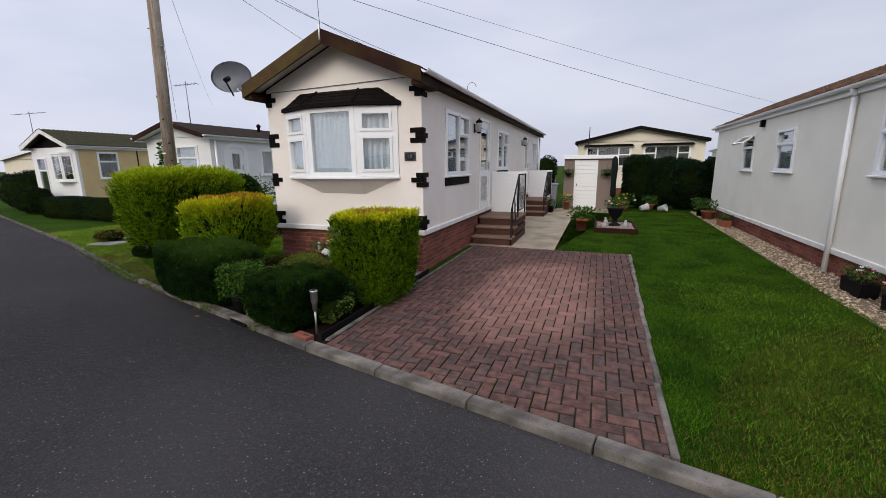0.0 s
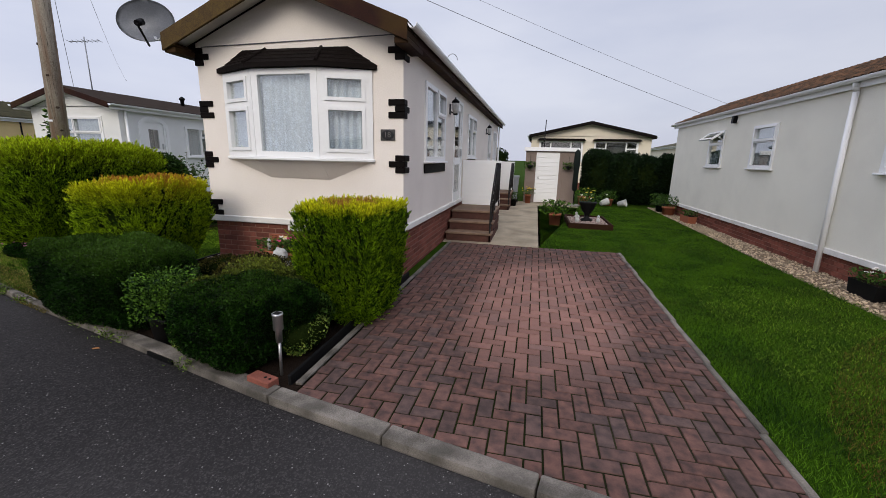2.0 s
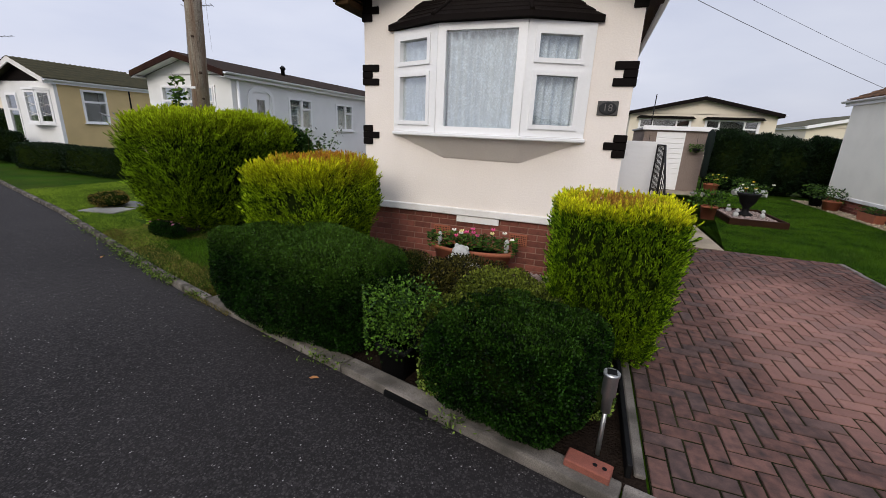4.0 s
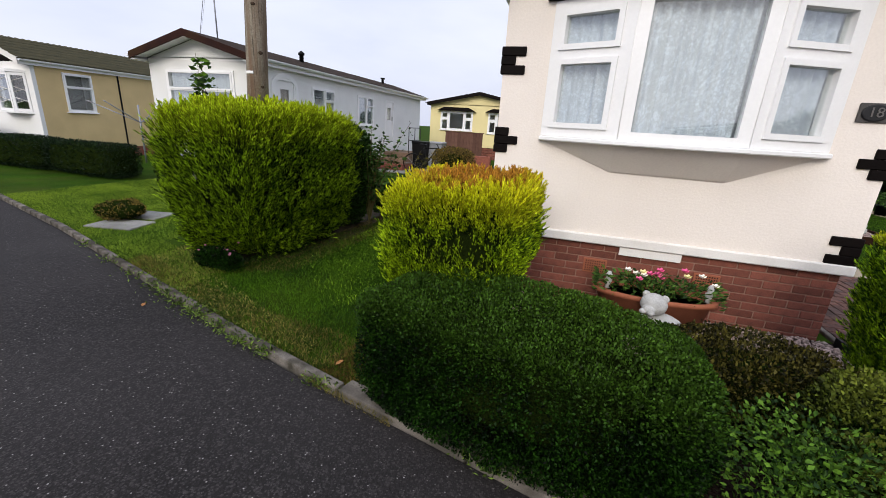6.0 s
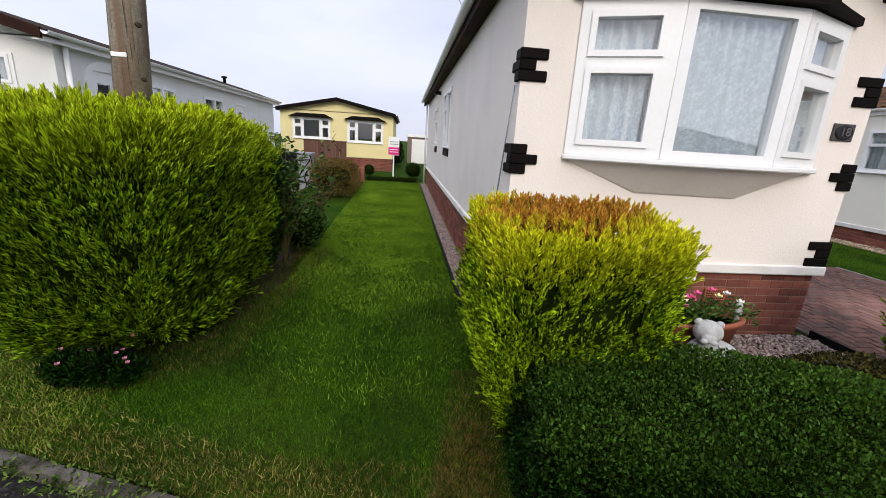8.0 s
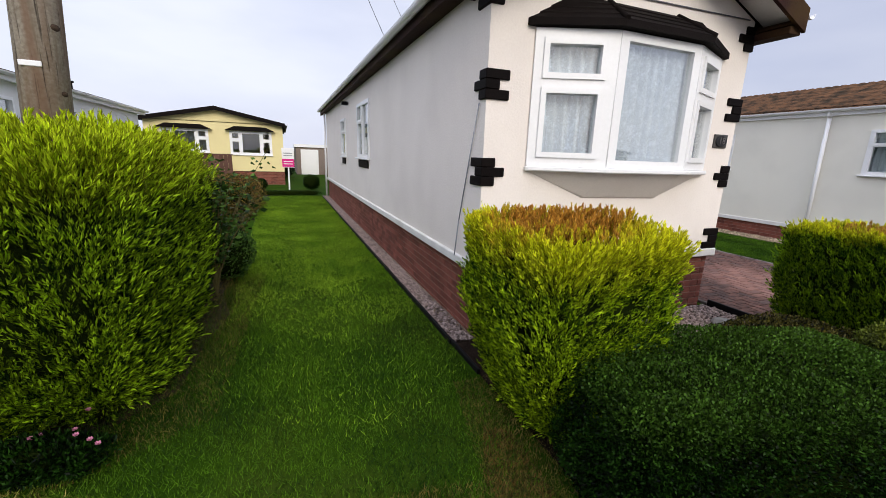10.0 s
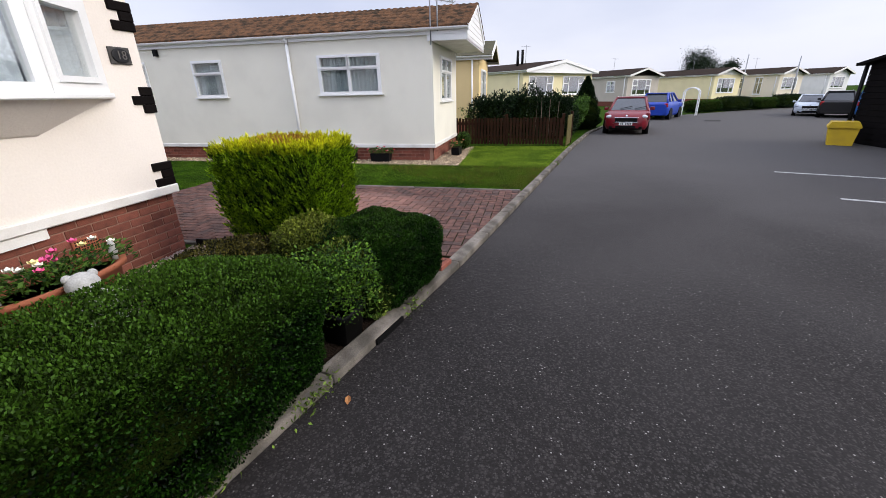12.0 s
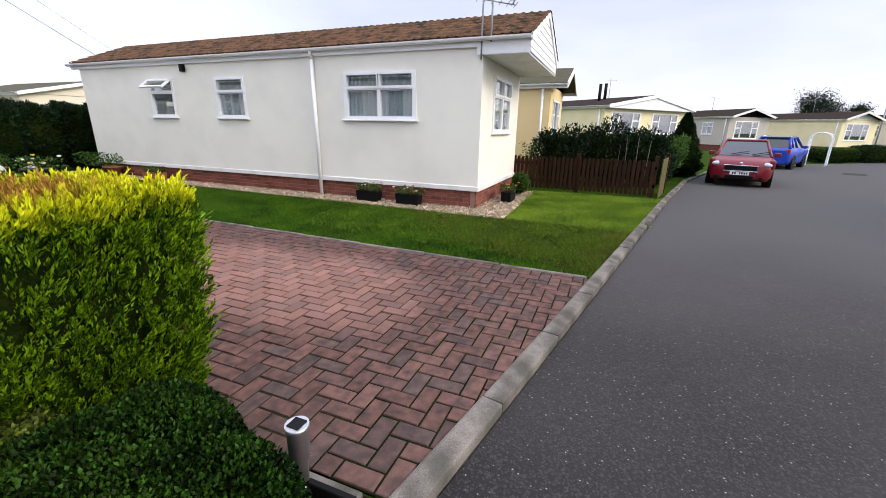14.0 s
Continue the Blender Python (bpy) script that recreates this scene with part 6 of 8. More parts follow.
for i in range(9):
    r = 0.37 * i / 8
    rings_.append([bm.verts.new((r * math.cos(a), r * 0.70 * math.sin(a), 0.09 * (i / 8) ** 2)) for a in np.linspace(0, 2 * math.pi, 32, endpoint=False)] if i else [bm.verts.new((0, 0, 0))])
for i in range(32):
    bm.faces.new((rings_[0][0], rings_[1][i], rings_[1][(i + 1) % 32])).smooth = True
for lo, hi in zip(rings_[1:], rings_[2:]):
    for i in range(32):
        bm.faces.new((lo[i], hi[i], hi[(i + 1) % 32], lo[(i + 1) % 32])).smooth = True
bmesh.ops.solidify(bm, geom=bm.faces[:], thickness=0.012)
face = look((0, 0, 0), (-2.0, 6.5, -0.3))
bmesh.ops.transform(bm, matrix=face, verts=bm.verts[:])
part("reflector", bm, GALV, dish)
feed = face @ Vector((0.05, -0.12, 0.36))
part("arm", tube(bmesh.new(), face @ Vector((0, -0.3, 0.06)), feed, 0.014, sides=8), BLACK, dish)
part("feed_horn", tube(bmesh.new(), feed, feed + (face.to_3x3() @ Vector((0.0, 0.05, -0.1))), 0.035, 0.045, 12), BLACK, dish)
part("mount", tube(bmesh.new(), (0.02, 0.05, -0.02), (0.42, 0.1, -0.16), 0.022), GALV, dish)
part("whip_aerial", tube(bmesh.new(), (AW / 2, -0.36, RIDGE), (AW / 2 - 0.03, -0.36, RIDGE + 0.9), 0.006, 0.003, 6), GALV, home_a)
bm = bmesh.new()
for k in range(10):
    a0, a1 = math.pi * k / 9 * 1.4, math.pi * (k + 1) / 9 * 1.4
    tube(bm, (AW + 0.2 + 0.09 * math.cos(a0), 2.0, 3.25 + 0.1 * math.sin(a0)), (AW + 0.2 + 0.09 * math.cos(a1), 2.0, 3.25 + 0.1 * math.sin(a1)), 0.006, sides=6)
part("cable_loop", bm, GALV, home_a)

# ---- entrance steps with rails and white screens ----
RAIL = material("black_wrought_iron", (0.012, 0.012, 0.013), 0.5, (0.02, 0.018, 0.017), 20, 90, 0.2)
TREAD = material("worn_step_tread", (0.25, 0.165, 0.11), 0.9, (0.15, 0.10, 0.07), 6, 120, 0.4, stain=0.4)


STEP_BRICK = material("dark_step_brick", (0.10, 0.045, 0.034), 0.9, (0.06, 0.03, 0.024), 10, 120, 0.4)


def entrance(y0, y1, z, screen_top, group):
    ob = thing("entrance_steps", "brick entrance steps with worn treads", "steps", (-2.60, y0, 0), group=group)
    w = 0.92
    n = 3
    for i in range(n):
        a, b = z * i / n, z * (i + 1) / n
        d0 = 0.29 * i
        d1 = y1 - y0 if i == n - 1 else 0.29 * (i + 1) + 0.05
        part("riser", boxed(0.02, w, d0 + 0.02, y1 - y0, a, b - 0.045), STEP_BRICK, ob)
        part("tread", boxed(0.0, w + 0.02, d0 - 0.01, d1, b - 0.045, b, bevel=0.008), TREAD, ob)
    sc = thing("screen_panel", "white ribbed plastic screen beside the doorstep", "screen", (-2.58, y1 - 0.05, z), group="white screens")
    k = 0
    h = z
    while h < screen_top - 0.02:
        part("board", boxed(0.0, 0.90, 0.0, 0.03, h - z, min(h + 0.104, screen_top) - z, bevel=0.003), UPVC, sc)
        h += 0.104
    rail = thing("hand_rail", "black wrought-iron handrail beside the steps", "railing", (-1.70, y0, 0), group="iron handrails")
    y = y1 - y0
    part("rail_post", boxed(-0.015, 0.015, 0.02, 0.05, 0, 0.80), RAIL, rail)
    part("rail_post", boxed(-0.015, 0.015, 0.78, 0.81, 0, z + 0.98), RAIL, rail)
    part("rail_post", boxed(-0.015, 0.015, y - 0.06, y - 0.03, z, z + 0.98), RAIL, rail)
    part("top_rail", tube(bmesh.new(), (0, 0.035, 0.80), (0, 0.80, z + 0.98), 0.016, sides=8), RAIL, rail)
    part("top_rail", tube(bmesh.new(), (0, 0.80, z + 0.98), (0, y - 0.04, z + 0.98), 0.016, sides=8), RAIL, rail)
    part("low_rail", tube(bmesh.new(), (0, 0.035, 0.16), (0, 0.80, z + 0.14), 0.011, sides=8), RAIL, rail)
    part("low_rail", tube(bmesh.new(), (0, 0.80, z + 0.14), (0, y - 0.04, z + 0.14), 0.011, sides=8), RAIL, rail)
    for q in np.linspace(0.16, 0.68, 4):
        t = (q - 0.035) / 0.765
        lo, hi = 0.16 + (z - 0.02) * t, 0.80 + (z + 0.18) * t
        part("baluster", tube(bmesh.new(), (0, q, lo), (0, q, hi), 0.008, sides=6), RAIL, rail)
        part("scroll", lathe(bmesh.new(), [(0.008, -0.09), (0.035, 0.0), (0.008, 0.09)], (0, q, (lo + hi) / 2), 8, sx=0.4), RAIL, rail)
    for q in np.linspace(0.92, y - 0.14, max(2, int((y - 0.9) / 0.13))):
        part("baluster", tube(bmesh.new(), (0, q, z + 0.14), (0, q, z + 0.98), 0.008, sides=6), RAIL, rail)


entrance(8.98, 10.75, 0.56, 1.60, "entrance steps")
entrance(14.45, 16.65, 0.52, 1.57, "entrance steps")

# ---- concrete garage shed with a white ribbed door ----
shed = thing("garden_shed", "brown pebbledashed shed with a white ribbed door", "shed", (-1.30, 17.45, 0))
fs = face_map("front", 1.9, 4.2)
wall(shed, "wall", fs, 0, 1.9, 0, 2.0, [(0.40, 1.27, 0.0, 1.93)], PEBBLEDASH)
wall(shed, "wall", face_map("right", 1.9, 4.2), 0.1, 4.2, 0, 2.0, [], PEBBLEDASH)
wall(shed, "wall", face_map("left", 1.9, 4.2), 0.1, 4.2, 0, 2.0, [], PEBBLEDASH)
wall(shed, "wall", face_map("back", 1.9, 4.2), 0, 1.9, 0, 2.0, [], PEBBLEDASH)
part("roof", boxed(-0.06, 1.96, -0.08, 4.3, 2.0, 2.06), GALV, shed)
part("fascia", boxed(-0.07, 1.97, -0.11, -0.08, 1.98, 2.12, bevel=0.006), UPVC, shed, "white roof fascia")
dr = part("door", boxed(0.40, 1.27, -0.0, 0.05, 0.02, 1.93), UPVC, shed, "white ribbed metal door")
for k in range(11):
    part("door_rib", boxed(0.43, 1.24, -0.018, 0.0, 0.08 + k * 0.165, 0.08 + k * 0.165 + 0.15, bevel=0.008), UPVC, dr)
part("door_handle", boxed(0.50, 0.53, -0.05, -0.018, 0.92, 1.02, bevel=0.006), BLACK, dr)
for x in (0.18, 1.62):
    basket = thing("hanging_basket", "hanging basket of dark foliage on the shed wall", "hanging basket", (-1.30 + x, 17.28, 1.45), group="hanging baskets")
    part("bowl", lathe(bmesh.new(), [(0.03, -0.16), (0.11, -0.08), (0.14, 0.0)], sides=14), BLACK, basket)
    part("chain", tube(bmesh.new(), (0, 0, 0), (0, 0.1, 0.35), 0.006, sides=5), BLACK, basket)
    foliage(basket, 300, (0.3, 0.2), -0.14, 0.12, PLAIN, 0.05, 0.016, int(60 + x * 10))
parasol = thing("parasol", "closed dark green parasol standing by the shed", "parasol", (0.55, 16.75, 0))
part("pole", tube(bmesh.new(), (0, 0, 0), (0, 0, 2.05), 0.02), BLACK, parasol)
part("canopy", lathe(bmesh.new(), [(0.05, 0.55), (0.10, 0.62), (0.09, 1.2), (0.12, 1.6), (0.10, 1.95), (0.02, 2.05)], sides=9), material("dark_green_canvas", (0.004, 0.009, 0.007), 0.8), parasol)
part("base", lathe(bmesh.new(), [(0.24, 0), (0.24, 0.05), (0.06, 0.09)]), SLAB, parasol)
yel = pot("planter", "terracotta pot with yellow flowers beside the shed door", (-1.12, 17.05, 0), 0.13, 0.16, 0.34, TERRACOTTA, 4, turn=45)
foliage(yel, 250, (0.28, 0.28), 0.32, 0.55, PALE, 0.05, 0.015, 61)
flowers(yel, 14, (0.3, 0.3), 0.45, 0.62, (0.75, 0.55, 0.04), 0.04, 62)
bk = pot("plant_pot", "black pot with a small dark shrub on the path", (-1.62, 15.9, 0), 0.11, 0.14, 0.24, BLACK_PLASTIC)
foliage(bk, 250, (0.24, 0.24), 0.22, 0.5, PLAIN, 0.05, 0.015, 63)


def wheelie_bin(x, y, mat, label, turn=0):
    ob = thing("wheelie_bin", label, "bin", (x, y, 0), turn, group="wheelie bins")
    part("bin_body", prism(bmesh.new(), [(-0.22, 0.06), (0.22, 0.06), (0.28, 0.95), (-0.28, 0.95)], lambda u, q, z: (u, q, z), -0.28, 0.28), mat, ob)
    part("lid", boxed(-0.30, 0.30, -0.31, 0.33, 0.95, 1.03, bevel=0.02), mat, ob)
    for s in (-0.24, 0.24):
        part("wheel", tube(bmesh.new(), (s - 0.03, 0.24, 0.10), (s + 0.03, 0.24, 0.10), 0.10, sides=16), BLACK, ob)


wheelie_bin(-1.78, 17.15, GALV, "grey wheelie bin by the shed")
wheelie_bin(-2.15, 17.2, BLACK_PLASTIC, "black wheelie bin by the shed")

# ---- lawn feature with an urn ----
feature = thing("raised_bed", "square timber-edged gravel bed in the lawn", "raised bed", (0.0, 11.45, 0))
for x0, x1, y0, y1 in ((0, 1.05, 0, 0.05), (0, 1.05, 1.65, 1.70), (0, 0.05, 0.05, 1.65), (1.0, 1.05, 0.05, 1.65)):
    part("edging_timber", boxed(x0, x1, y0, y1, -0.03, 0.13, bevel=0.006), BROWN_WOOD, feature)
part("fill", boxed(0.05, 1.0, 0.05, 1.65, -0.02, 0.07), SOIL, feature)
gravel("pinkish gravel in the raised bed", [(0.06, 11.52), (0.98, 11.52), (0.98, 13.08), (0.06, 13.08)], 1600, PEBBLE_PINK, 0.022, 0.075, 15)
urn = thing("garden_urn", "black pedestal urn with flowers in the raised bed", "urn", (0.52, 12.35, 0.07))
part("urn_body", lathe(bmesh.new(), [(0.16, 0), (0.16, 0.05), (0.07, 0.1), (0.07, 0.2), (0.15, 0.3), (0.2, 0.45), (0.24, 0.5), (0.22, 0.52)], sides=12), BLACK_PLASTIC, urn)
foliage(urn, 260, (0.4, 0.4), 0.48, 0.72, PLAIN, 0.06, 0.016, 64)
flowers(urn, 6, (0.4, 0.4), 0.6, 0.75, (0.8, 0.78, 0.7), 0.05, 65)
flowers(urn, 3, (0.3, 0.3), 0.6, 0.75, (0.75, 0.5, 0.05), 0.05, 66)
orn = bmesh.new()
bmesh.ops.create_icosphere(orn, subdivisions=2, radius=0.1, matrix=Matrix.LocRotScale((0, 0, 0.1), None, (1, 0.8, 1.1)))
bmesh.ops.create_icosphere(orn, subdivisions=2, radius=0.06, matrix=Matrix.LocRotScale((0.03, 0, 0.25), None, (1, 1, 1.2)))
for x, y, a in ((0.25, 12.0, 0), (0.78, 12.1, 80), (0.3, 12.7, 140)):
    tagged(link("figurine", orn.copy(), STONE), "pale stone garden figurine in the raised bed", "ornament", group="bed figurines").matrix_basis = pose(x, y, 0.08, 0, 0, a) @ Matrix.Scale(0.6, 4)
orn.free()
tp = pot("plant_pot", "terracotta pot with a leafy plant on the lawn edge", (-0.32, 11.85, 0), 0.17, 0.2, 0.3, TERRACOTTA, 4, turn=40)
foliage(tp, 380, (0.42, 0.42), 0.28, 0.62, PALE, 0.08, 0.02, 67)

# ---- dark hedge and pots at the end of the lawn ----
for x, h, sd in ((1.5, 2.12, 71), (2.4, 1.98, 72), (3.25, 1.95, 73), (4.2, 2.0, 74), (5.2, 2.05, 75)):
    shrub("conifer_hedge", "dark green conifer hedge at the lawn end", (x, 18.55, 0), (1.25, 1.7, h), 12000, DARKLEAF, 0.09, 0.018, 2.5, 0.9, 0.12, sd, 0.5, category="hedge", group="dark hedge")
for i, (x, y, r, h, m, lab, fl) in enumerate(((0.95, 17.2, 0.22, 0.34, TERRACOTTA, "terracotta pot with yellow flowers by the hedge", (0.8, 0.6, 0.1)), (1.9, 17.45, 0.15, 0.25, TERRACOTTA, "small terracotta pot by the hedge", None), (3.35, 16.1, 0.17, 0.28, BLACK_PLASTIC, "black pot with a leafy shrub on the gravel", None), (3.38, 15.35, 0.2, 0.26, TERRACOTTA, "terracotta pot with a shrub on the gravel", None))):
    p_ = pot("plant_pot", lab, (x, y, 0), r * 0.8, r, h, m)
    foliage(p_, 320, (r * 2.4, r * 2.4), h * 0.9, h + 0.32, PALE if fl else PLAIN, 0.06, 0.018, 80 + i)
    if fl:
        flowers(p_, 9, (r * 2, r * 2), h + 0.1, h + 0.32, fl, 0.05, 90 + i)
for x, y, a in ((1.55, 17.0, 20), (2.15, 16.95, -30)):
    tip = link("tipped_pot", lathe(bmesh.new(), [(0.09, 0), (0.13, 0.26), (0.14, 0.28), (0.12, 0.28), (0.10, 0.2)], sides=16), STONE)
    tip.matrix_basis = pose(x, y, 0.12, 0, 75, a)
    tagged(tip, "pale pot lying on its side by the hedge", "plant pot", group="tipped pots")


def trough_box(x, y, turn, mat, label, seed, colors, w=0.5):
    ob = thing("planter", label, "planter", (x, y, 0), turn, group="window troughs")
    part("trough", prism(bmesh.new(), [(-w / 2 + 0.03, 0), (w / 2 - 0.03, 0), (w / 2, 0.2), (-w / 2, 0.2)], lambda u, q, z: (u, q, z), -0.1, 0.1), mat, ob)
    part("soil", boxed(-w / 2 + 0.02, w / 2 - 0.02, -0.09, 0.09, 0.19, 0.205), SOIL, ob)
    foliage(ob, 240, (w * 0.8, 0.2), 0.2, 0.33, PLAIN, 0.045, 0.014, seed)
    for i, c in enumerate(colors):
        flowers(ob, 6, (w * 0.8, 0.2), 0.26, 0.36, c, 0.04, seed + 5 + i)


trough_box(3.40, 7.15, 90, BLACK_PLASTIC, "black trough with mixed flowers beside the brick skirt", 120, ((0.6, 0.1, 0.15), (0.8, 0.75, 0.7)))
trough_box(3.40, 6.25, 90, BLACK_PLASTIC, "black trough with red flowers beside the brick skirt", 130, ((0.6, 0.05, 0.07), (0.8, 0.4, 0.45)))
trough_box(3.42, 13.7, 90, TERRACOTTA, "terracotta trough on the gravel", 140, (), 0.7)
trough_box(4.75, 4.60, 0, BLACK_PLASTIC, "black trough with coral flowers by the front wall", 150, ((0.75, 0.25, 0.15),))
shrub("shrub", "small dark shrub by the front wall", (5.6, 4.55, 0), (0.5, 0.35, 0.5), 1800, PLAIN, 0.04, 0.014, 2.4, 0.9, 0.05, 160)

# ---- telegraph pole and wires ----
KNOT = material("dark_knot_wood", (0.07, 0.045, 0.028), 0.9, (0.035, 0.024, 0.016), 30, 150, 0.5)
pole = thing("telegraph_pole", "weathered wooden telegraph pole behind the hedge", "pole", (-8.58, 6.36, 0))
part("shaft", tube(bmesh.new(), (0, 0, -0.1), (0.36, 0, 6.9), 0.122, 0.095, 32), POLE_GRAIN, pole)
for a, z, size in ((-28, 2.28, 0.020), (-22, 1.93, 0.017), (-60, 2.75, 0.018), (-120, 3.2, 0.02)):
    knot = bmesh.new()
    bmesh.ops.create_icosphere(knot, subdivisions=2, radius=1.0, matrix=Matrix.LocRotScale((0.052 * z + 0.113 * math.cos(math.radians(a)), 0.113 * math.sin(math.radians(a)), z), Euler((0, 0, math.radians(a))), (0.012, size * 1.3, size)))
    part("knot", knot, KNOT, pole, "dark knot in the wood")
part("tag", boxed(0.055, 0.155, -0.119, -0.108, 2.06, 2.09, bevel=0.003), UPVC, pole, "small white number tag")
for z, s in ((4.15, 1), (4.5, -1), (5.0, 1), (5.4, -1)):
    x = 0.36 * z / 6.9
    part("step_iron", tube(bmesh.new(), (x, 0, z), (x + s * 0.2, -0.03, z), 0.010, sides=6), GALV, pole)
for z in (6.1, 6.4):
    part("insulator", lathe(bmesh.new(), [(0.03, 0), (0.045, 0.03), (0.02, 0.08)], (0.33, -0.13, z), 10), BLACK, pole)


def wire(a, b, sag, r=0.006):
    ob = thing("overhead_wire", "thin dark overhead wire from the pole", "wire", a, group="overhead wires")
    d = Vector(b) - Vector(a)
    pts = [Vector((d.x * t, d.y * t, d.z * t - sag * 4 * t * (1 - t))) for t in np.linspace(0, 1, 17)]
    bm = bmesh.new()
    for p, q in zip(pts, pts[1:]):
        tube(bm, p, q, r, sides=5, caps=False)
    bmesh.ops.remove_doubles(bm, verts=bm.verts[:], dist=r * 0.9)
    part("strand", bm, WIRE, ob)


TOP = (-8.26, 6.3, 6.15)
wire(TOP, (4.6, 17.2, 3.30), 0.15)
wire((-8.26, 6.3, 6.45), (6.6, 19.5, 3.75), 0.15, 0.004)
wire(TOP, (-3.9, 8.0, 3.93), 0.08, 0.005)
wire(TOP, (-5.3, 11.0, 3.55), 0.08, 0.005)
wire((-8.26, 6.3, 6.3), (-4.1, 13.0, 3.95), 0.1, 0.005)
wire((-8.26, 6.36, 6.4), (-13.3, 10.2, 3.25), 0.1, 0.005)
wire((-8.26, 6.36, 6.4), (-30.0, 26.0, 6.5), 0.5, 0.005)
aerial((-13.2, 10.6, 4.5), 0.7, 30, 1.35)

# ---- beyond the tall hedge ----
shrub("shrub", "dark green rounded shrub behind the tall hedge", (-8.3, 8.0, 0), (0.7, 0.9, 1.62), 14000, leaf_material("deep_green_needle", (0.008, 0.026, 0.005), (0.035, 0.085, 0.008), spread=0.4), 0.06, 0.010, 2.6, 0.8, 0.06, 170, 0.5, loose=0.06)


def branchy(name, label, at, tall, n, mat, seed, spread=0.5, leaf=0.055, category="shrub"):
    """Thin arching stems with scattered leaves."""
    ob = thing(name, label, category, at)
    g = np.random.default_rng(seed)
    pts = []
    for k in range(n):
        a, out = g.uniform(0, 6.28), spread * g.uniform(0.2, 1.0)
        h = tall * g.uniform(0.6, 1.0)
        last = Vector((0, 0, 0))
        bm = bmesh.new()
        for s in np.linspace(0.2, 1, 5):
            p = Vector((out * math.cos(a) * s ** 1.5, out * math.sin(a) * s ** 1.5, h * (s - 0.12 * s * s)))
            tube(bm, last, p, 0.012 * (1.2 - s), 0.012 * (1.1 - s) + 0.002, 5, caps=False)
            for _ in range(12):
                q = last.lerp(p, g.random())
                pts.append((q.x + g.normal() * 0.05, q.y + g.normal() * 0.05, q.z + g.normal() * 0.03))
            last = p
        part("stem", bm, GREEN_WOOD, ob)
    p = np.array(pts)
    p = p[p[:, 2] > tall * 0.2]
    tagged(leaf_mesh("leafage", p, np.c_[g.normal(size=(len(p), 2)), np.full(len(p), 0.15)], leaf, leaf * 0.32, mat, ob, g), kind="stuff")
    return ob


branchy("rose_bush", "straggly climbing rose behind the hedge", (-8.0, 8.2, 0), 1.9, 18, PLAIN, 171, 0.65, 0.075, category="rose")
branchy("rose_bush", "leggy rose bush beside the lawn", (-7.95, 9.6, 0), 1.3, 12, BRONZE, 172, 0.6, category="rose")
branchy("shrub", "tall leafy sapling behind the hedge", (-11.15, 8.2, 0), 3.3, 7, PALE, 173, 0.30, 0.12)
shrub("shrub", "dark low shrub at the hedge end", (-7.95, 9.0, 0), (0.6, 0.9, 0.6), 3500, PLAIN, 0.04, 0.012, 2.4, 0.9, 0.07, 174)
shrub("heather_clump", "brown-red heather clump in the lawn", (-11.35, 6.55, 0), (0.75, 0.6, 0.26), 3000, AUTUMN, 0.04, 0.008, 2.3, 1.0, 0.05, 175, 0.6)
low_plant = shrub("low_plant", "low green plant with pink flowers at the hedge foot", (-8.42, 5.52, 0), (0.62, 0.34, 0.24), 5000, BOXLEAF, 0.034, 0.006, 2.2, 1.0, 0.06, 176, 0.6, loose=0.05, core=0.5)
flowers(low_plant, 9, (0.5, 0.25), 0.16, 0.28, (0.42, 0.16, 0.24), 0.022, 177)
tp2 = pot("plant_pot", "terracotta pot on the far lawn", (-10.9, 8.6, 0), 0.16, 0.2, 0.22, TERRACOTTA)
foliage(tp2, 160, (0.35, 0.35), 0.2, 0.4, PLAIN, 0.05, 0.016, 177)
for x0, x1 in ((-19.6, -17.2), (-17.2, -14.8)):
    shrub("low_hedge", "low clipped dark hedge in front of the tan home", ((x0 + x1) / 2, 9.25, 0), (x1 - x0 + 0.1, 0.8, 0.78), 9000, DARKLEAF, 0.05, 0.012, 6.0, 1.0, 0.03, int(-x0 * 7), 0.4, category="hedge", group="low dark hedges")
shrub("conifer_hedge", "dark hedge beside the road bend", (-24.5, 11.5, 0), (3.5, 3.0, 1.7), 9000, DARKLEAF, 0.09, 0.02, 3.0, 1.0, 0.08, 181, category="hedge")
shrub("shrub", "dark shrub by the front step of the tan home", (-21.6, 9.7, 0), (1.4, 1.0, 1.1), 4000, DARKLEAF, 0.07, 0.016, 2.5, 1.0, 0.08, 182)
dryer = thing("rotary_dryer", "metal rotary clothes dryer beside the tan home", "clothes dryer", (-17.4, 11.6, 0))
part("pole", tube(bmesh.new(), (0, 0, 0), (0, 0, 1.7), 0.025), GALV, dryer)
for k in range(4):
    a = math.pi / 2 * k + 0.4
    part("arm", tube(bmesh.new(), (0, 0, 1.2), (1.4 * math.cos(a), 1.4 * math.sin(a), 1.75), 0.014, sides=6), GALV, dryer)
# white home's doorstep with rail, bin and bicycle
step = thing("entrance_steps", "brick doorstep of the white home", "steps", (-11.68, 15.9, 0))
for i in range(3):
    part("tread", boxed(0, 1.0, 0.28 * i, 1.9, 0.2 * i, 0.2 * (i + 1), bevel=0.008), TREAD if i else BRICK, step)
rl = thing("hand_rail", "black metal rail on the doorstep of the white home", "railing", (-10.70, 16.5, 0.6))
for y in (0, 0.6, 1.2):
    part("rail_post", tube(bmesh.new(), (0, y, 0), (0, y, 0.9), 0.015, sides=6), RAIL, rl)
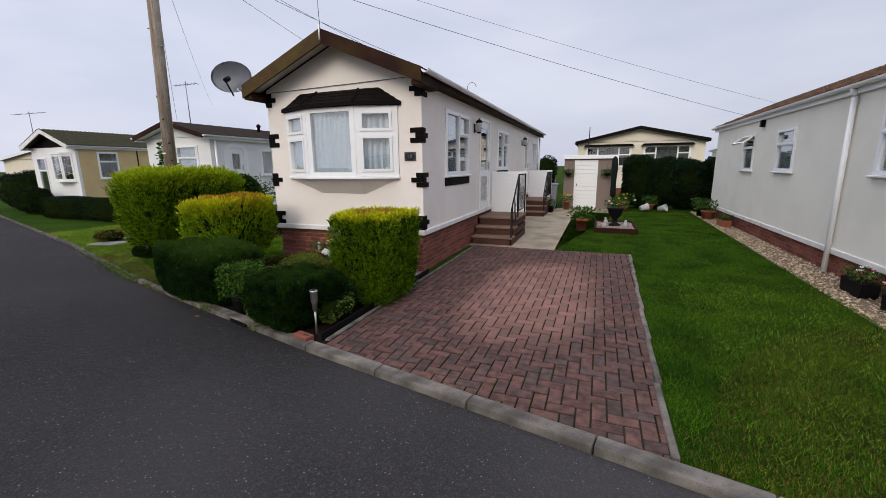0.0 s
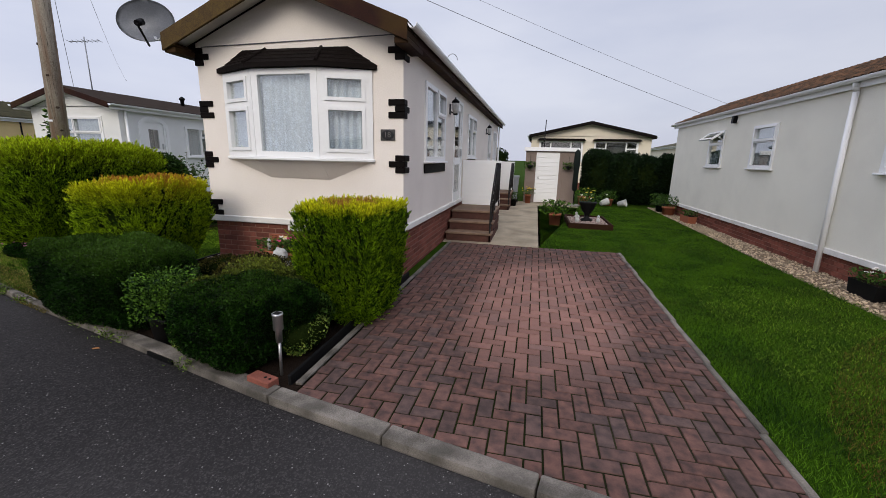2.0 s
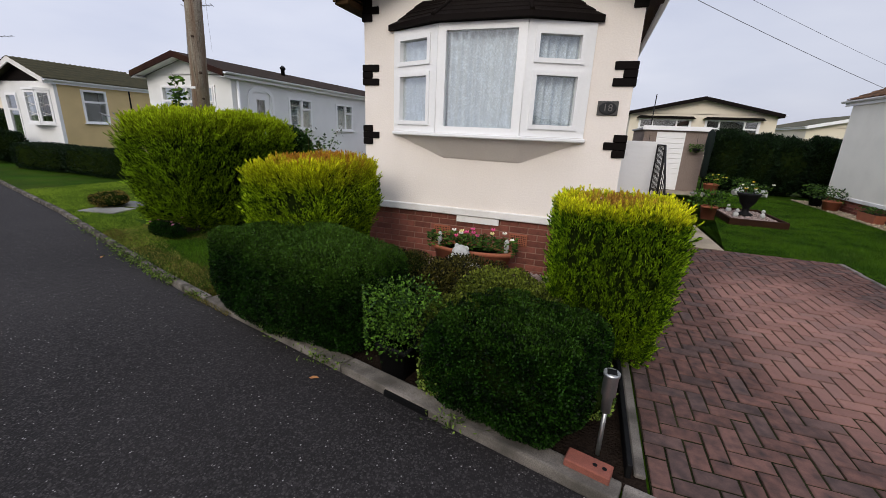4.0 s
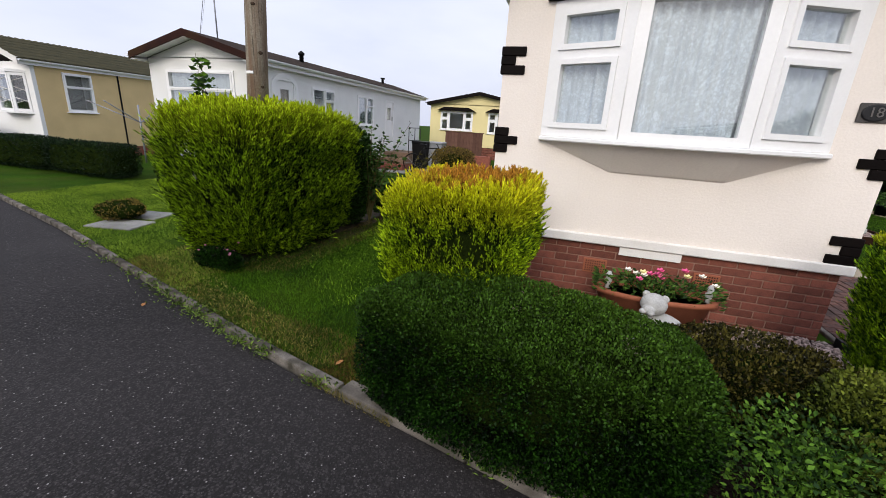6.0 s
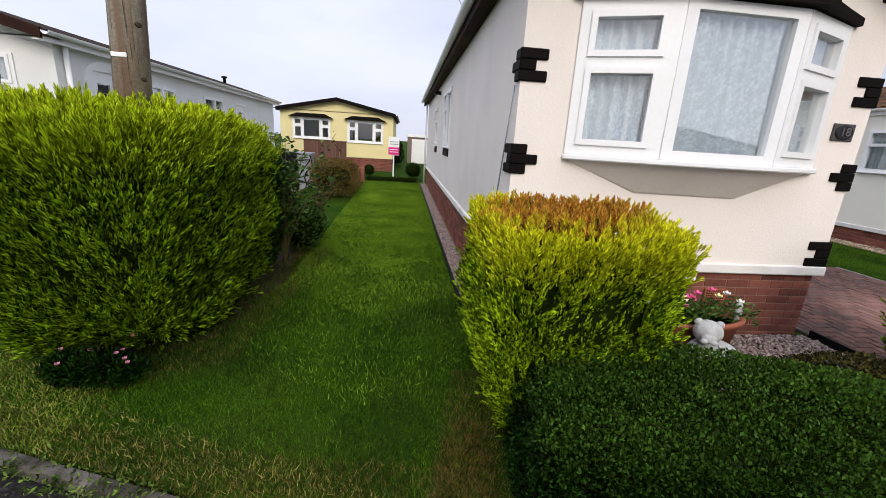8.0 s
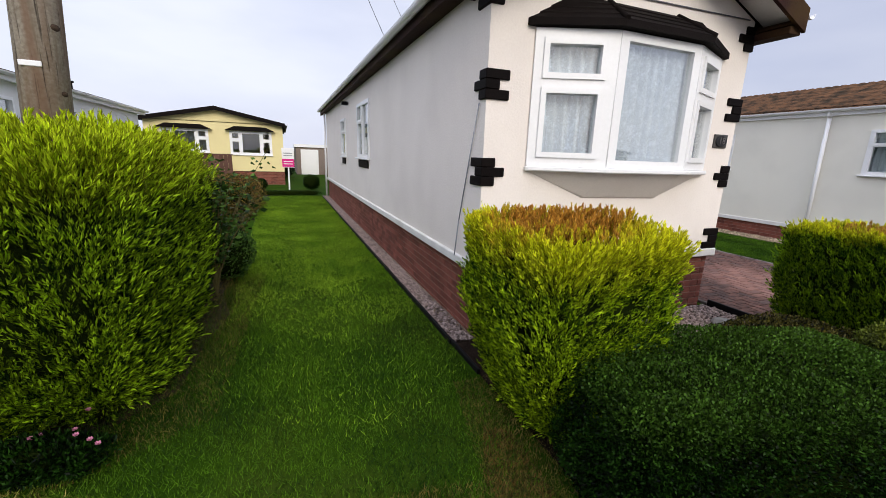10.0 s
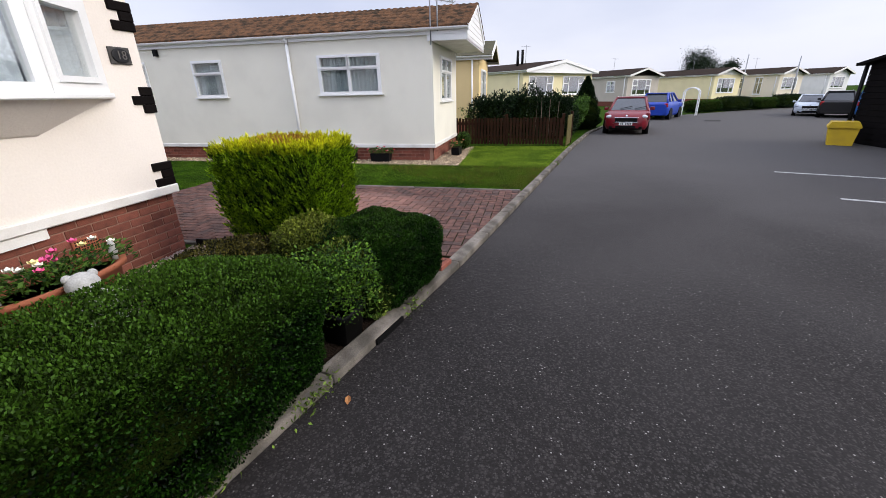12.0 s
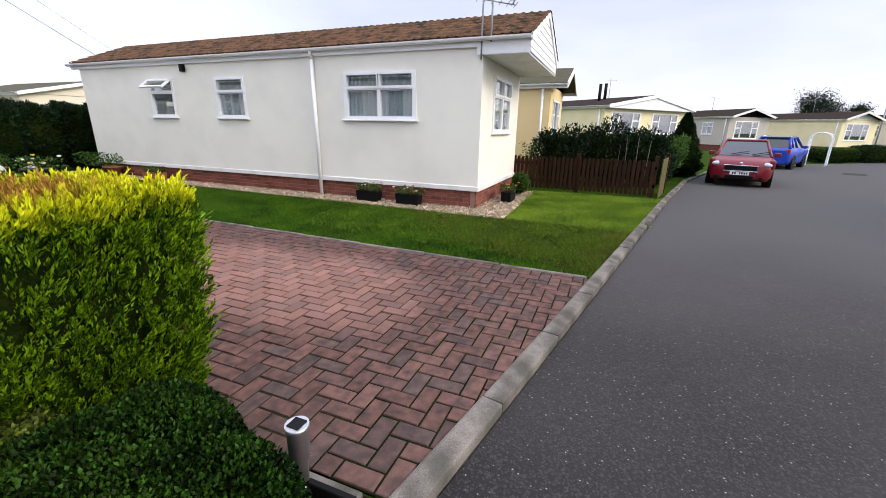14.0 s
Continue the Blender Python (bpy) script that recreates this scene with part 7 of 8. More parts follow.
for z in (0.45, 0.9):
    part("rail_bar", tube(bmesh.new(), (0, 0, z), (0, 1.2, z), 0.015, sides=6), RAIL, rl)
tagged(sheet("patio", [(-11.6, 15.2), (-9.6, 15.2), (-9.6, 17.8), (-11.6, 17.8)], 0.0, SLAB), "pale paved patio by the white home", "patio", kind="structure")
wheelie_bin(-10.45, 17.2, BLACK_PLASTIC, "black wheelie bin by the doorstep")
wheelie_bin(-9.95, 17.6, GALV, "grey wheelie bin by the doorstep")


def bicycle(x, y, turn):
    ob = thing("bicycle", "dark bicycle leaning by the patio", "bicycle", (x, y, 0), turn)
    for c in (0.0, 1.0):
        bm = bmesh.new()
        pts = [(c + 0.32 * math.cos(a), 0, 0.33 + 0.32 * math.sin(a)) for a in np.linspace(0, 2 * math.pi, 25)]
        for p, q in zip(pts, pts[1:]):
            tube(bm, p, q, 0.022, sides=6, caps=False)
        wh = part("wheel", bm, BLACK, ob)
        for k in range(8):
            a = math.pi * k / 4
            part("spoke", tube(bmesh.new(), (c, 0, 0.33), (c + 0.31 * math.cos(a), 0, 0.33 + 0.31 * math.sin(a)), 0.003, sides=4), STEEL, wh)
    for p, q in (((0, 0, 0.33), (0.38, 0, 0.85)), ((0.38, 0, 0.85), (0.85, 0, 0.88)), ((0.45, 0, 0.3), (0.85, 0, 0.88)), ((0.45, 0, 0.3), (0.36, 0, 0.95)), ((0, 0, 0.33), (0.45, 0, 0.3)), ((1.0, 0, 0.33), (0.85, 0, 1.0))):
        part("frame_tube", tube(bmesh.new(), p, q, 0.018, sides=8), BLACK, ob)
    part("saddle", boxed(0.22, 0.48, -0.06, 0.06, 0.95, 1.0, bevel=0.02), BLACK, ob)
    part("handlebar", tube(bmesh.new(), (0.83, -0.28, 1.02), (0.83, 0.28, 1.02), 0.014), BLACK, ob)


bicycle(-10.2, 15.7, 15)
shrub("shrub", "reddish-brown rounded shrub by the lawn", (-8.42, 14.6, 0), (1.5, 1.3, 1.02), 14000, AUTUMN, 0.04, 0.011, 2.4, 0.9, 0.12, 183, loose=0.12, core=0.6, gaps=8.0)
screen = thing("timber_screen", "brown timber screen in front of the yellow home", "screen", (-11.1, 22.4, 0))
for k in range(12):
    part("plank", boxed(k * 0.16, k * 0.16 + 0.155, 0, 0.03, 0, 1.38, bevel=0.004), FADED_WOOD, screen)
part("cap", boxed(-0.03, 1.95, -0.02, 0.05, 1.38, 1.42), FADED_WOOD, screen)
tagged(link("low_wall", boxed(-9.4, -8.0, 18.6, 18.8, 0, 0.55, bevel=0.01), BRICK), "low brick garden wall by the yellow home", "wall")
for x, y, r in ((-8.1, 21.8, 0.5), (-6.1, 21.6, 0.72)):
    shrub("box_ball", "clipped round box ball on the grass", (x, y, 0), (r, r, r * 0.95), 2500, BOXLEAF, 0.035, 0.012, 2.1, 1.0, 0.01, int(abs(x * 10)), category="bush", group="clipped box balls")
shrub("low_hedge", "low clipped edging hedge across the grass", (-7.0, 19.6, 0), (2.3, 0.3, 0.16), 3000, BOXLEAF, 0.04, 0.012, 5, 1.0, 0.02, 185, category="hedge")
sign = thing("sale_sign", "white and pink sale board on a white post", "sign", (-7.0, 21.7, 0))
part("post", boxed(-0.03, 0.03, 0, 0.05, 0, 1.2), UPVC, sign)
board = part("board", boxed(-0.24, 0.24, -0.02, 0.0, 0.95, 1.75), UPVC, sign)
part("pink_panel", boxed(-0.238, 0.238, -0.026, -0.02, 0.97, 1.30), material("pink_print", (0.75, 0.03, 0.25), 0.5), board, "pink printed panel")
for z in (1.08, 1.18, 1.42, 1.52):
    part("writing_bar", boxed(-0.18, 0.18, -0.031, -0.0265, z, z + 0.03), UPVC if z < 1.3 else GALV, board)
gar = thing("garage", "white flat-roofed garage in the distance", "garage", (-6.3, 34, 0))
part("wall", boxed(0, 2.6, 0, 5, 0, 1.9), PEBBLEDASH, gar)
part("door", boxed(0.3, 1.5, -0.04, 0, 0, 1.75, bevel=0.01), UPVC, gar)
part("fascia", boxed(-0.1, 2.7, -0.1, 5, 1.9, 2.1), UPVC, gar)
for x, y, r, h in ((-7.4, 30, 1.6, 1.7), (-3.6, 31, 1.4, 2.4)):
    shrub("shrub", "dark garden shrub near the garage", (x, y, 0), (r, r, h), 2500, DARKLEAF, 0.12, 0.03, 2.4, 1.0, 0.1, int(abs(y * 3 + x)), group="far shrubs")


# ---- the picket fence, hedge and shrubs beyond the grey-cream home ----
fence = thing("picket_fence", "dark brown wooden picket fence across the lawn", "fence", (6.62, 1.72, 0))
for k in range(34):
    y = 0.06 + k * 0.097
    part("picket", boxed(0.0, 0.02, y, y + 0.072, 0.05, 0.80 + 0.012 * (k % 3), bevel=0.004), BROWN_WOOD, fence)
for z in (0.22, 0.62):
    part("fence_rail", boxed(0.02, 0.06, 0.0, 3.35, z, z + 0.07), BROWN_WOOD, fence)
for y in (0.0, 1.65, 3.3):
    part("fence_post", boxed(0.02, 0.10, y, y + 0.08, -0.05, 0.92, bevel=0.008), BROWN_WOOD, fence)
panel = thing("fence_panel", "mossy green timber fence panel beside the kerb", "fence", (6.66, 1.62, 0), -12)
for k in range(6):
    part("plank", boxed(k * 0.15, k * 0.15 + 0.145, 0, 0.025, 0, 0.86, bevel=0.004), GREEN_WOOD, panel)
part("fence_post", boxed(0.9, 0.98, -0.02, 0.06, 0, 0.95, bevel=0.006), BROWN_WOOD, panel)
for x, y, sx, sy, h, mat, sd in ((7.9, 4.0, 1.0, 1.2, 1.45, DARKLEAF, 201), (8.3, 2.9, 1.0, 1.3, 1.55, DARKLEAF, 202), (8.9, 1.9, 1.1, 1.2, 1.45, DARKLEAF, 203), (9.9, 1.5, 1.0, 1.0, 1.1, PLAIN, 204), (11.2, 1.15, 1.2, 0.9, 1.2, PLAIN, 205), (13.9, 0.7, 1.5, 1.0, 1.1, AUTUMN, 207)):
    shrub("garden_shrub", "dense green shrub behind the fence" if y > 1.6 else "leafy shrub beside the road", (x, y, 0), (sx, sy, h), 9000, mat, 0.085, 0.02, 2.8, 0.95, 0.30, sd, 0.5, loose=0.16, core=0.68, group="roadside shrubs")


def cone_conifer(label, at, r, tall, n, mat, seed):
    """A pointed conifer: upright sprays over a tapering core with shade in its colour."""
    g = np.random.default_rng(seed)
    ob = thing("conifer", label, "conifer", at)
    part("shade_core", lathe(bmesh.new(), [(r * 0.5, 0.05), (r * 0.72, tall * 0.2), (r * 0.5, tall * 0.55), (0.02, tall * 0.93)], sides=14), LEAF_CORE, ob)
    h, a = g.random(n) ** 1.4, g.uniform(0, 6.28, n)
    wide = r * np.minimum(1.0, 0.7 + h * 2.0) * (1 - h) ** 0.75 * (0.86 + 0.14 * np.sin(a * 5 + h * 30)) * g.uniform(0.75, 1.05, n)
    p = np.stack([wide * np.cos(a), wide * np.sin(a), 0.04 + h * tall], 1)
    way = np.stack([np.cos(a), np.sin(a), np.full(n, 1.1)], 1) + 0.4 * g.normal(size=(n, 3))
    tagged(leaf_mesh("foliage", p, way, 0.085, 0.016, mat, ob, g), kind="stuff")


cone_conifer("dark green cone-shaped conifer beside the road", (12.6, 0.50, 0), 0.80, 2.0, 11000, DARKLEAF, 206)
branchy("shrub", "pale yellow-leaved shrub behind the fence", (7.3, 4.6, 0), 1.3, 9, PALE, 208, 0.4)
BLEACHED = material("bleached_twig", (0.16, 0.13, 0.10), 0.9, (0.10, 0.08, 0.06), 20, 90, 0.3, spec=0.05)
for k in range(9):
    y = 1.9 + 0.22 * k
    st = thing("bare_stems", "bleached bare stems in the hedge", "twig", (7.75 + 0.06 * k, y, 0.0), group="bare stems")
    part("twig", tube(bmesh.new(), (0, 0, 0), (0.05 * (k % 2), 0.05 * (k % 3 - 1), 1.22 + 0.07 * ((k * 5) % 4)), 0.012, 0.005, 5), BLEACHED, st)

# ---- vehicles ----
TYRE = material("tyre_rubber", (0.015, 0.015, 0.016), 0.85, (0.022, 0.022, 0.022), 20, 90, 0.2)
CAR_GLASS = material("car_glass", (0.03, 0.035, 0.04), 0.08, (0.035, 0.04, 0.045), 1, 5, 0.0, spec=0.7)
CHROME = material("chrome", (0.6, 0.6, 0.62), 0.15, (0.55, 0.55, 0.57), 5, 20, 0.0, metal=1.0)
LAMP = material("headlamp_glass", (0.40, 0.42, 0.45), 0.12, (0.5, 0.52, 0.55), 6, 30, 0.0, spec=0.8)
TAIL = material("tail_lamp", (0.35, 0.02, 0.02), 0.2, (0.25, 0.015, 0.015), 6, 30, 0.0)


def paint(name, color):
    m = material(name, color, 0.35, tuple(c * 0.92 for c in color), 2, 30, 0.0, spec=0.35)
    m.node_tree.nodes["Principled BSDF"].inputs["Coat Weight"].default_value = 0.2
    return m


def loft(bm, rings):
    vs = [[bm.verts.new(p) for p in r] for r in rings]
    for lo, hi in zip(vs, vs[1:]):
        for i in range(len(lo)):
            j = (i + 1) % len(lo)
            bm.faces.new((lo[i], lo[j], hi[j], hi[i])).smooth = True
    bm.faces.new(vs[0][::-1])
    bm.faces.new(vs[-1])
    return bm


def car(label, at, turn, mat, tall=1.55, size=0.86):
    """A hatchback, nose towards local -x."""
    ob = thing("car", label, "car", at, turn, group="parked cars")
    ob.matrix_basis = ob.matrix_basis @ Matrix.Scale(size, 4)
    k = tall / 1.55

    def ring(x, hw, zl, zb):
        return [(x, -hw * 0.9, zl), (x, -hw, zl + 0.16), (x, -hw, zb - 0.2), (x, -hw * 0.95, zb - 0.05), (x, -hw * 0.8, zb), (x, hw * 0.8, zb), (x, hw * 0.95, zb - 0.05), (x, hw, zb - 0.2), (x, hw, zl + 0.16), (x, hw * 0.9, zl)]

    shape = [(-0.03, 0.46, 0.30, 0.66), (0.0, 0.62, 0.26, 0.74), (0.07, 0.76, 0.22, 0.82), (0.25, 0.85, 0.2, 0.90), (0.6, 0.885, 0.2, 0.965), (0.9, 0.89, 0.2, 1.0), (1.2, 0.89, 0.2, 1.02), (2.4, 0.9, 0.2, 1.04), (3.5, 0.89, 0.22, 1.05), (3.95, 0.86, 0.24, 1.02), (4.12, 0.78, 0.30, 0.9)]
    body = part("car_body", loft(bmesh.new(), [ring(x, hw, zl, zb * k) for x, hw, zl, zb in shape]), mat, ob)

    g = bmesh.new()
    zb, zr = 1.0 * k, tall
    lower = [(0.98, -0.77, zb - 0.02), (0.98, 0.77, zb - 0.02), (3.92, 0.76, zb), (3.92, -0.76, zb)]
    upper = [(1.95, -0.58, zr - 0.03), (1.95, 0.58, zr - 0.03), (3.45, 0.58, zr - 0.04), (3.45, -0.58, zr - 0.04)]
    lv, uv = [g.verts.new(p) for p in lower], [g.verts.new(p) for p in upper]
    for i in range(4):
        j = (i + 1) % 4
        g.faces.new((lv[i], lv[j], uv[j], uv[i]))
    g.faces.new(uv)
    g.faces.new(lv[::-1])
    part("cabin_glass", g, CAR_GLASS, ob, "dark car windows")
    part("roof", rounded(box(bmesh.new(), 1.90, 3.55, -0.60, 0.60, zr - 0.06, zr), 0.028, 2), mat, ob)
    for s in (-1, 1):
        for p, q, r in (((0.98, 0.78 * s, zb - 0.02), (1.95, 0.60 * s, zr - 0.03), 0.045), ((2.35, 0.775 * s, zb), (2.5, 0.60 * s, zr - 0.03), 0.035), ((3.2, 0.775 * s, zb), (3.15, 0.60 * s, zr - 0.03), 0.03), ((3.92, 0.77 * s, zb), (3.47, 0.60 * s, zr - 0.04), 0.06)):
            part("pillar", tube(bmesh.new(), p, q, r, sides=8), mat, ob)
        part("roof_rail", tube(bmesh.new(), (2.0, 0.55 * s, zr + 0.03), (3.4, 0.55 * s, zr + 0.03), 0.015, sides=6), CHROME, ob)
        part("front_wing", rounded(box(bmesh.new(), 0.16, 1.2, min(s * 0.74, s * 0.90), max(s * 0.74, s * 0.90), 0.62 * k, 0.93 * k), 0.07, 3), mat, ob)
        part("wiper", tube(bmesh.new(), (1.06, 0.05 + 0.3 * s, zb + 0.05), (1.22, 0.05 + 0.3 * s - 0.5, zb + 0.16), 0.012, sides=5), BLACK, ob)
        part("door_mirror", rounded(box(bmesh.new(), 1.45, 1.58, min(s * 0.86, s * 1.05), max(s * 0.86, s * 1.05), zb - 0.02, zb + 0.12), 0.03, 2), mat, ob)
        lamp = bmesh.new()
        bmesh.ops.create_icosphere(lamp, subdivisions=3, radius=1.0, matrix=Matrix.LocRotScale((0.17, 0.64 * s, 0.76 * k), Euler((0, 0, s * 0.55)), (0.13, 0.20, 0.085)))
        part("headlight", lamp, LAMP, ob, "clear headlight")
        fog = bmesh.new()
        bmesh.ops.create_icosphere(fog, subdivisions=2, radius=0.05, matrix=Matrix.Translation((0.07, 0.6 * s, 0.36)))
        part("fog_light", fog, LAMP, ob)
        part("tail_light", rounded(box(bmesh.new(), 3.94, 4.10, min(s * 0.62, s * 0.84), max(s * 0.62, s * 0.84), 0.72 * k, 0.96 * k), 0.03), TAIL, ob, "red tail light")
        for x in (0.78, 3.32):
            wh = part("wheel", lathe(bmesh.new(), [(0.25, -0.1), (0.31, -0.1), (0.325, -0.07), (0.325, 0.07), (0.31, 0.1), (0.25, 0.1)], sides=28), TYRE, ob)
            wh.matrix_basis = pose(x, s * 0.80, 0.32, 90)
            part("rim", lathe(bmesh.new(), [(0.235, -0.105), (0.235, 0.105), (0.06, 0.085)], sides=20), CHROME, wh)
            arch_ = bmesh.new()
            lathe(arch_, [(0.37, -0.13), (0.37, 0.112)], sides=28)
            bmesh.ops.transform(arch_, matrix=pose(x, s * 0.80, 0.33, 90), verts=arch_.verts[:])
            part("wheel_arch", arch_, BLACK, ob)
    part("grille", rounded(box(bmesh.new(), -0.05, 0.05, -0.44, 0.44, 0.53, 0.69), 0.02), BLACK, ob, "black grille with a bright rim")
    part("grille_rim", rounded(box(bmesh.new(), -0.06, 0.05, -0.47, 0.47, 0.505, 0.535), 0.008), CHROME, ob)
    part("grille_rim", rounded(box(bmesh.new(), -0.06, 0.05, -0.47, 0.47, 0.685, 0.715), 0.008), CHROME, ob)
    part("lower_bumper", rounded(box(bmesh.new(), -0.01, 0.3, -0.66, 0.66, 0.22, 0.38), 0.04), BLACK, ob)
    part("windscreen_base", rounded(box(bmesh.new(), 0.90, 1.04, -0.74, 0.74, zb - 0.05, zb + 0.01), 0.015), BLACK, ob)
    part("lower_grille", rounded(box(bmesh.new(), -0.05, 0.1, -0.40, 0.40, 0.28, 0.38), 0.02), BLACK, ob)
    pl = part("number_plate", boxed(-0.065, -0.03, -0.26, 0.26, 0.40, 0.50), UPVC, ob, "white number plate")
    for i in range(7):
        if i != 4:
            part("plate_mark", boxed(-0.068, -0.0645, -0.22 + i * 0.063, -0.18 + i * 0.063, 0.42, 0.49), BLACK, pl)
    badge = bmesh.new()
    bmesh.ops.create_icosphere(badge, subdivisions=2, radius=0.05, matrix=Matrix.LocRotScale((-0.01, 0, 0.80 * k), None, (0.5, 1, 0.8)))
    part("badge", badge, CHROME, ob)
    return ob


RED, BLUE = paint("red_car_paint", (0.17, 0.006, 0.014)), paint("blue_car_paint", (0.012, 0.05, 0.36))
car("dark red hatchback parked beside the kerb", (10.35, -0.72, -0.035), -14, RED, 1.5)
car("bright blue hatchback parked further along the road", (21.6, -5.3, -0.035), 152, BLUE, 1.58)
car("pale silver car parked in the bay", (20.4, -12.0, -0.035), -28, paint("silver_car_paint", (0.5, 0.55, 0.62)), 1.45, 0.75)
car("black car parked in the bay", (21.6, -13.9, -0.035), 150, paint("black_car_paint", (0.008, 0.007, 0.008)), 1.6, 0.8)
car("mid-blue car parked in the bay", (20.5, -14.7, -0.035), 152, paint("mid_blue_car_paint", (0.02, 0.10, 0.28)), 1.6, 0.8)

# ---- garden arch, grit bin, black shed, road marks ----
arch_ob = thing("garden_arch", "white garden arch beside the road", "garden arch", (21.8, -7.0, 0), 62)
arch_ob.matrix_basis = arch_ob.matrix_basis @ Matrix.Scale(0.80, 4)
for y in (0.0, 0.6):
    for x in (0.0, 1.0):
        part("arch_post", boxed(x - 0.03, x + 0.03, y - 0.03, y + 0.03, 0, 1.55), UPVC, arch_ob)
    bm = bmesh.new()
    pts = [(0.5 - 0.5 * math.cos(a), y, 1.55 + 0.38 * math.sin(a)) for a in np.linspace(0, math.pi, 13)]
    for p, q in zip(pts, pts[1:]):
        tube(bm, p, q, 0.035, sides=6)
    part("arch_bow", bm, UPVC, arch_ob)
for x in (0.0, 1.0):
    for z in (0.3, 0.6, 0.9, 1.2, 1.5):
        part("arch_slat", boxed(x - 0.012, x + 0.012, 0, 0.6, z, z + 0.03), UPVC, arch_ob)
for i, (x, y) in enumerate(((25.6, -8.6), (27.6, -11.2), (29.4, -13.8), (31.5, -16.5), (33.5, -19.0))):
    shrub("low_hedge", "low dark hedge in front of the far homes", (x, y, 0), (3.2, 1.2, 0.75 + 0.15 * (i % 2)), 2600, DARKLEAF if i % 2 else BOXLEAF, 0.10, 0.025, 4.0, 1.0, 0.06, 220 + i, 0.5, category="hedge", turn=-53, group="far low hedges")
YELLOW = material("yellow_bin_plastic", (0.62, 0.42, 0.02), 0.6, (0.5, 0.34, 0.03), 4, 50, 0.1, stain=0.35, stain_color=(0.25, 0.18, 0.04))
grit = thing("grit_bin", "yellow plastic grit bin on the asphalt", "grit bin", (7.5, -5.80, -0.035), 62)
grit.matrix_basis = grit.matrix_basis @ Matrix.Scale(0.84, 4)
part("bin_body", prism(bmesh.new(), [(-0.31, 0), (0.31, 0), (0.38, 0.55), (-0.38, 0.55)], lambda u, q, z: (u, q, z), -0.32, 0.32), YELLOW, grit)
part("lid", prism(bmesh.new(), [(-0.41, 0.55), (0.41, 0.55), (0.41, 0.60), (0.33, 0.74), (-0.33, 0.74), (-0.41, 0.60)], lambda u, q, z: (u, q, z), -0.37, 0.37), YELLOW, grit)
SHED_BLACK = material("black_shed_timber", (0.006, 0.0055, 0.0055), 0.85, (0.010, 0.009, 0.009), 6, 70, 0.3, spec=0.02)
bs = thing("timber_shed", "black weatherboarded timber shed beside the parking", "shed", (8.1, -6.35, -0.035), 0)
part("wall", boxed(-9.0, 0.0, -4.0, -0.05, 0, 2.1), SHED_BLACK, bs)
for kz in range(14):
    part("weatherboard", boxed(-9.0, 0.02, -0.06, -0.02, kz * 0.15, kz * 0.15 + 0.145, bevel=0.006), SHED_BLACK, bs)
part("roof", prism(bmesh.new(), [(0.35, 2.05), (-4.0, 2.75), (-9.3, 2.1), (-9.3, 2.16), (-4.0, 2.82), (0.35, 2.12)], lambda u, q, z: (u, q, z), -4.2, 0.15), SHED_BLACK, bs)
part("gable", prism(bmesh.new(), [(0, 2.1), (-4.0, 2.74), (-9.0, 2.1)], lambda u, q, z: (u, q, z), -0.06, -0.02), SHED_BLACK, bs)
part("notice", boxed(-1.4, -0.9, -0.02, -0.01, 1.25, 1.4), UPVC, bs, "small white notice")
part("downpipe", tube(bmesh.new(), (0.06, 0.05, 0), (0.06, 0.05, 2.1), 0.05), BLACK, bs)
WHITE_LINE = material("road_marking", (0.5, 0.5, 0.48), 0.8, (0.35, 0.35, 0.34), 6, 90, 0.1, stain=0.5, stain_color=(0.08, 0.08, 0.08), stain_scale=6)
for (x0, y0), (x1, y1) in (((2.95, -2.05), (2.1, -4.5)), ((0.75, -1.85), (-0.1, -4.3))):
    d = math.hypot(x1 - x0, y1 - y0)
    ob = link("road_marking", boxed(0, d, -0.04, 0.04, -0.0345, -0.031), WHITE_LINE)
    ob.matrix_basis = pose(x0, y0, 0, 0, 0, math.degrees(math.atan2(y1 - y0, x1 - x0)))
    tagged(ob, "worn white parking line on the asphalt", "road marking", kind="structure")
# a thin dark patch of asphalt on the road
patch_slab = link("asphalt_patch", boxed(-0.5, 0.5, -0.35, 0.35, -0.0345, -0.031, bevel=0.001), material("patched_asphalt", (0.030, 0.028, 0.027), 0.9, (0.045, 0.042, 0.040), 6, 80, 0.5, spec=0.1))
patch_slab.matrix_basis = pose(17.5, -6.3, 0, 0, 0, -20)
tagged(patch_slab, "dark repair patch in the asphalt", "road patch", kind="structure")

# ---- far trees, poles and aerials ----


def tree(at, tall, crown, seed):
    ob = thing("tree", "dark broadleaf tree behind the far homes", "tree", at, group="far trees")
    g = np.random.default_rng(seed)
    part("trunk", tube(bmesh.new(), (0, 0, 0), (0.1, 0, tall * 0.6), 0.22, 0.12, 10), POLE_WOOD, ob)
    tips = []
    for k in range(9):
        a = g.uniform(0, 6.28)
        e = Vector((crown * 0.6 * math.cos(a), crown * 0.6 * math.sin(a), tall * g.uniform(0.65, 0.95)))
        part("limb", tube(bmesh.new(), (0.08, 0, tall * g.uniform(0.4, 0.6)), e, 0.08, 0.02, 6), POLE_WOOD, ob)
        tips.append(e)
    pts = np.concatenate([np.array(e) + g.normal(size=(800, 3)) * np.array([crown * 0.26, crown * 0.26, tall * 0.09]) for e in tips])
    tagged(leaf_mesh("crown", pts, g.normal(size=pts.shape), 0.17, 0.055, DARKLEAF, ob, g), kind="stuff")


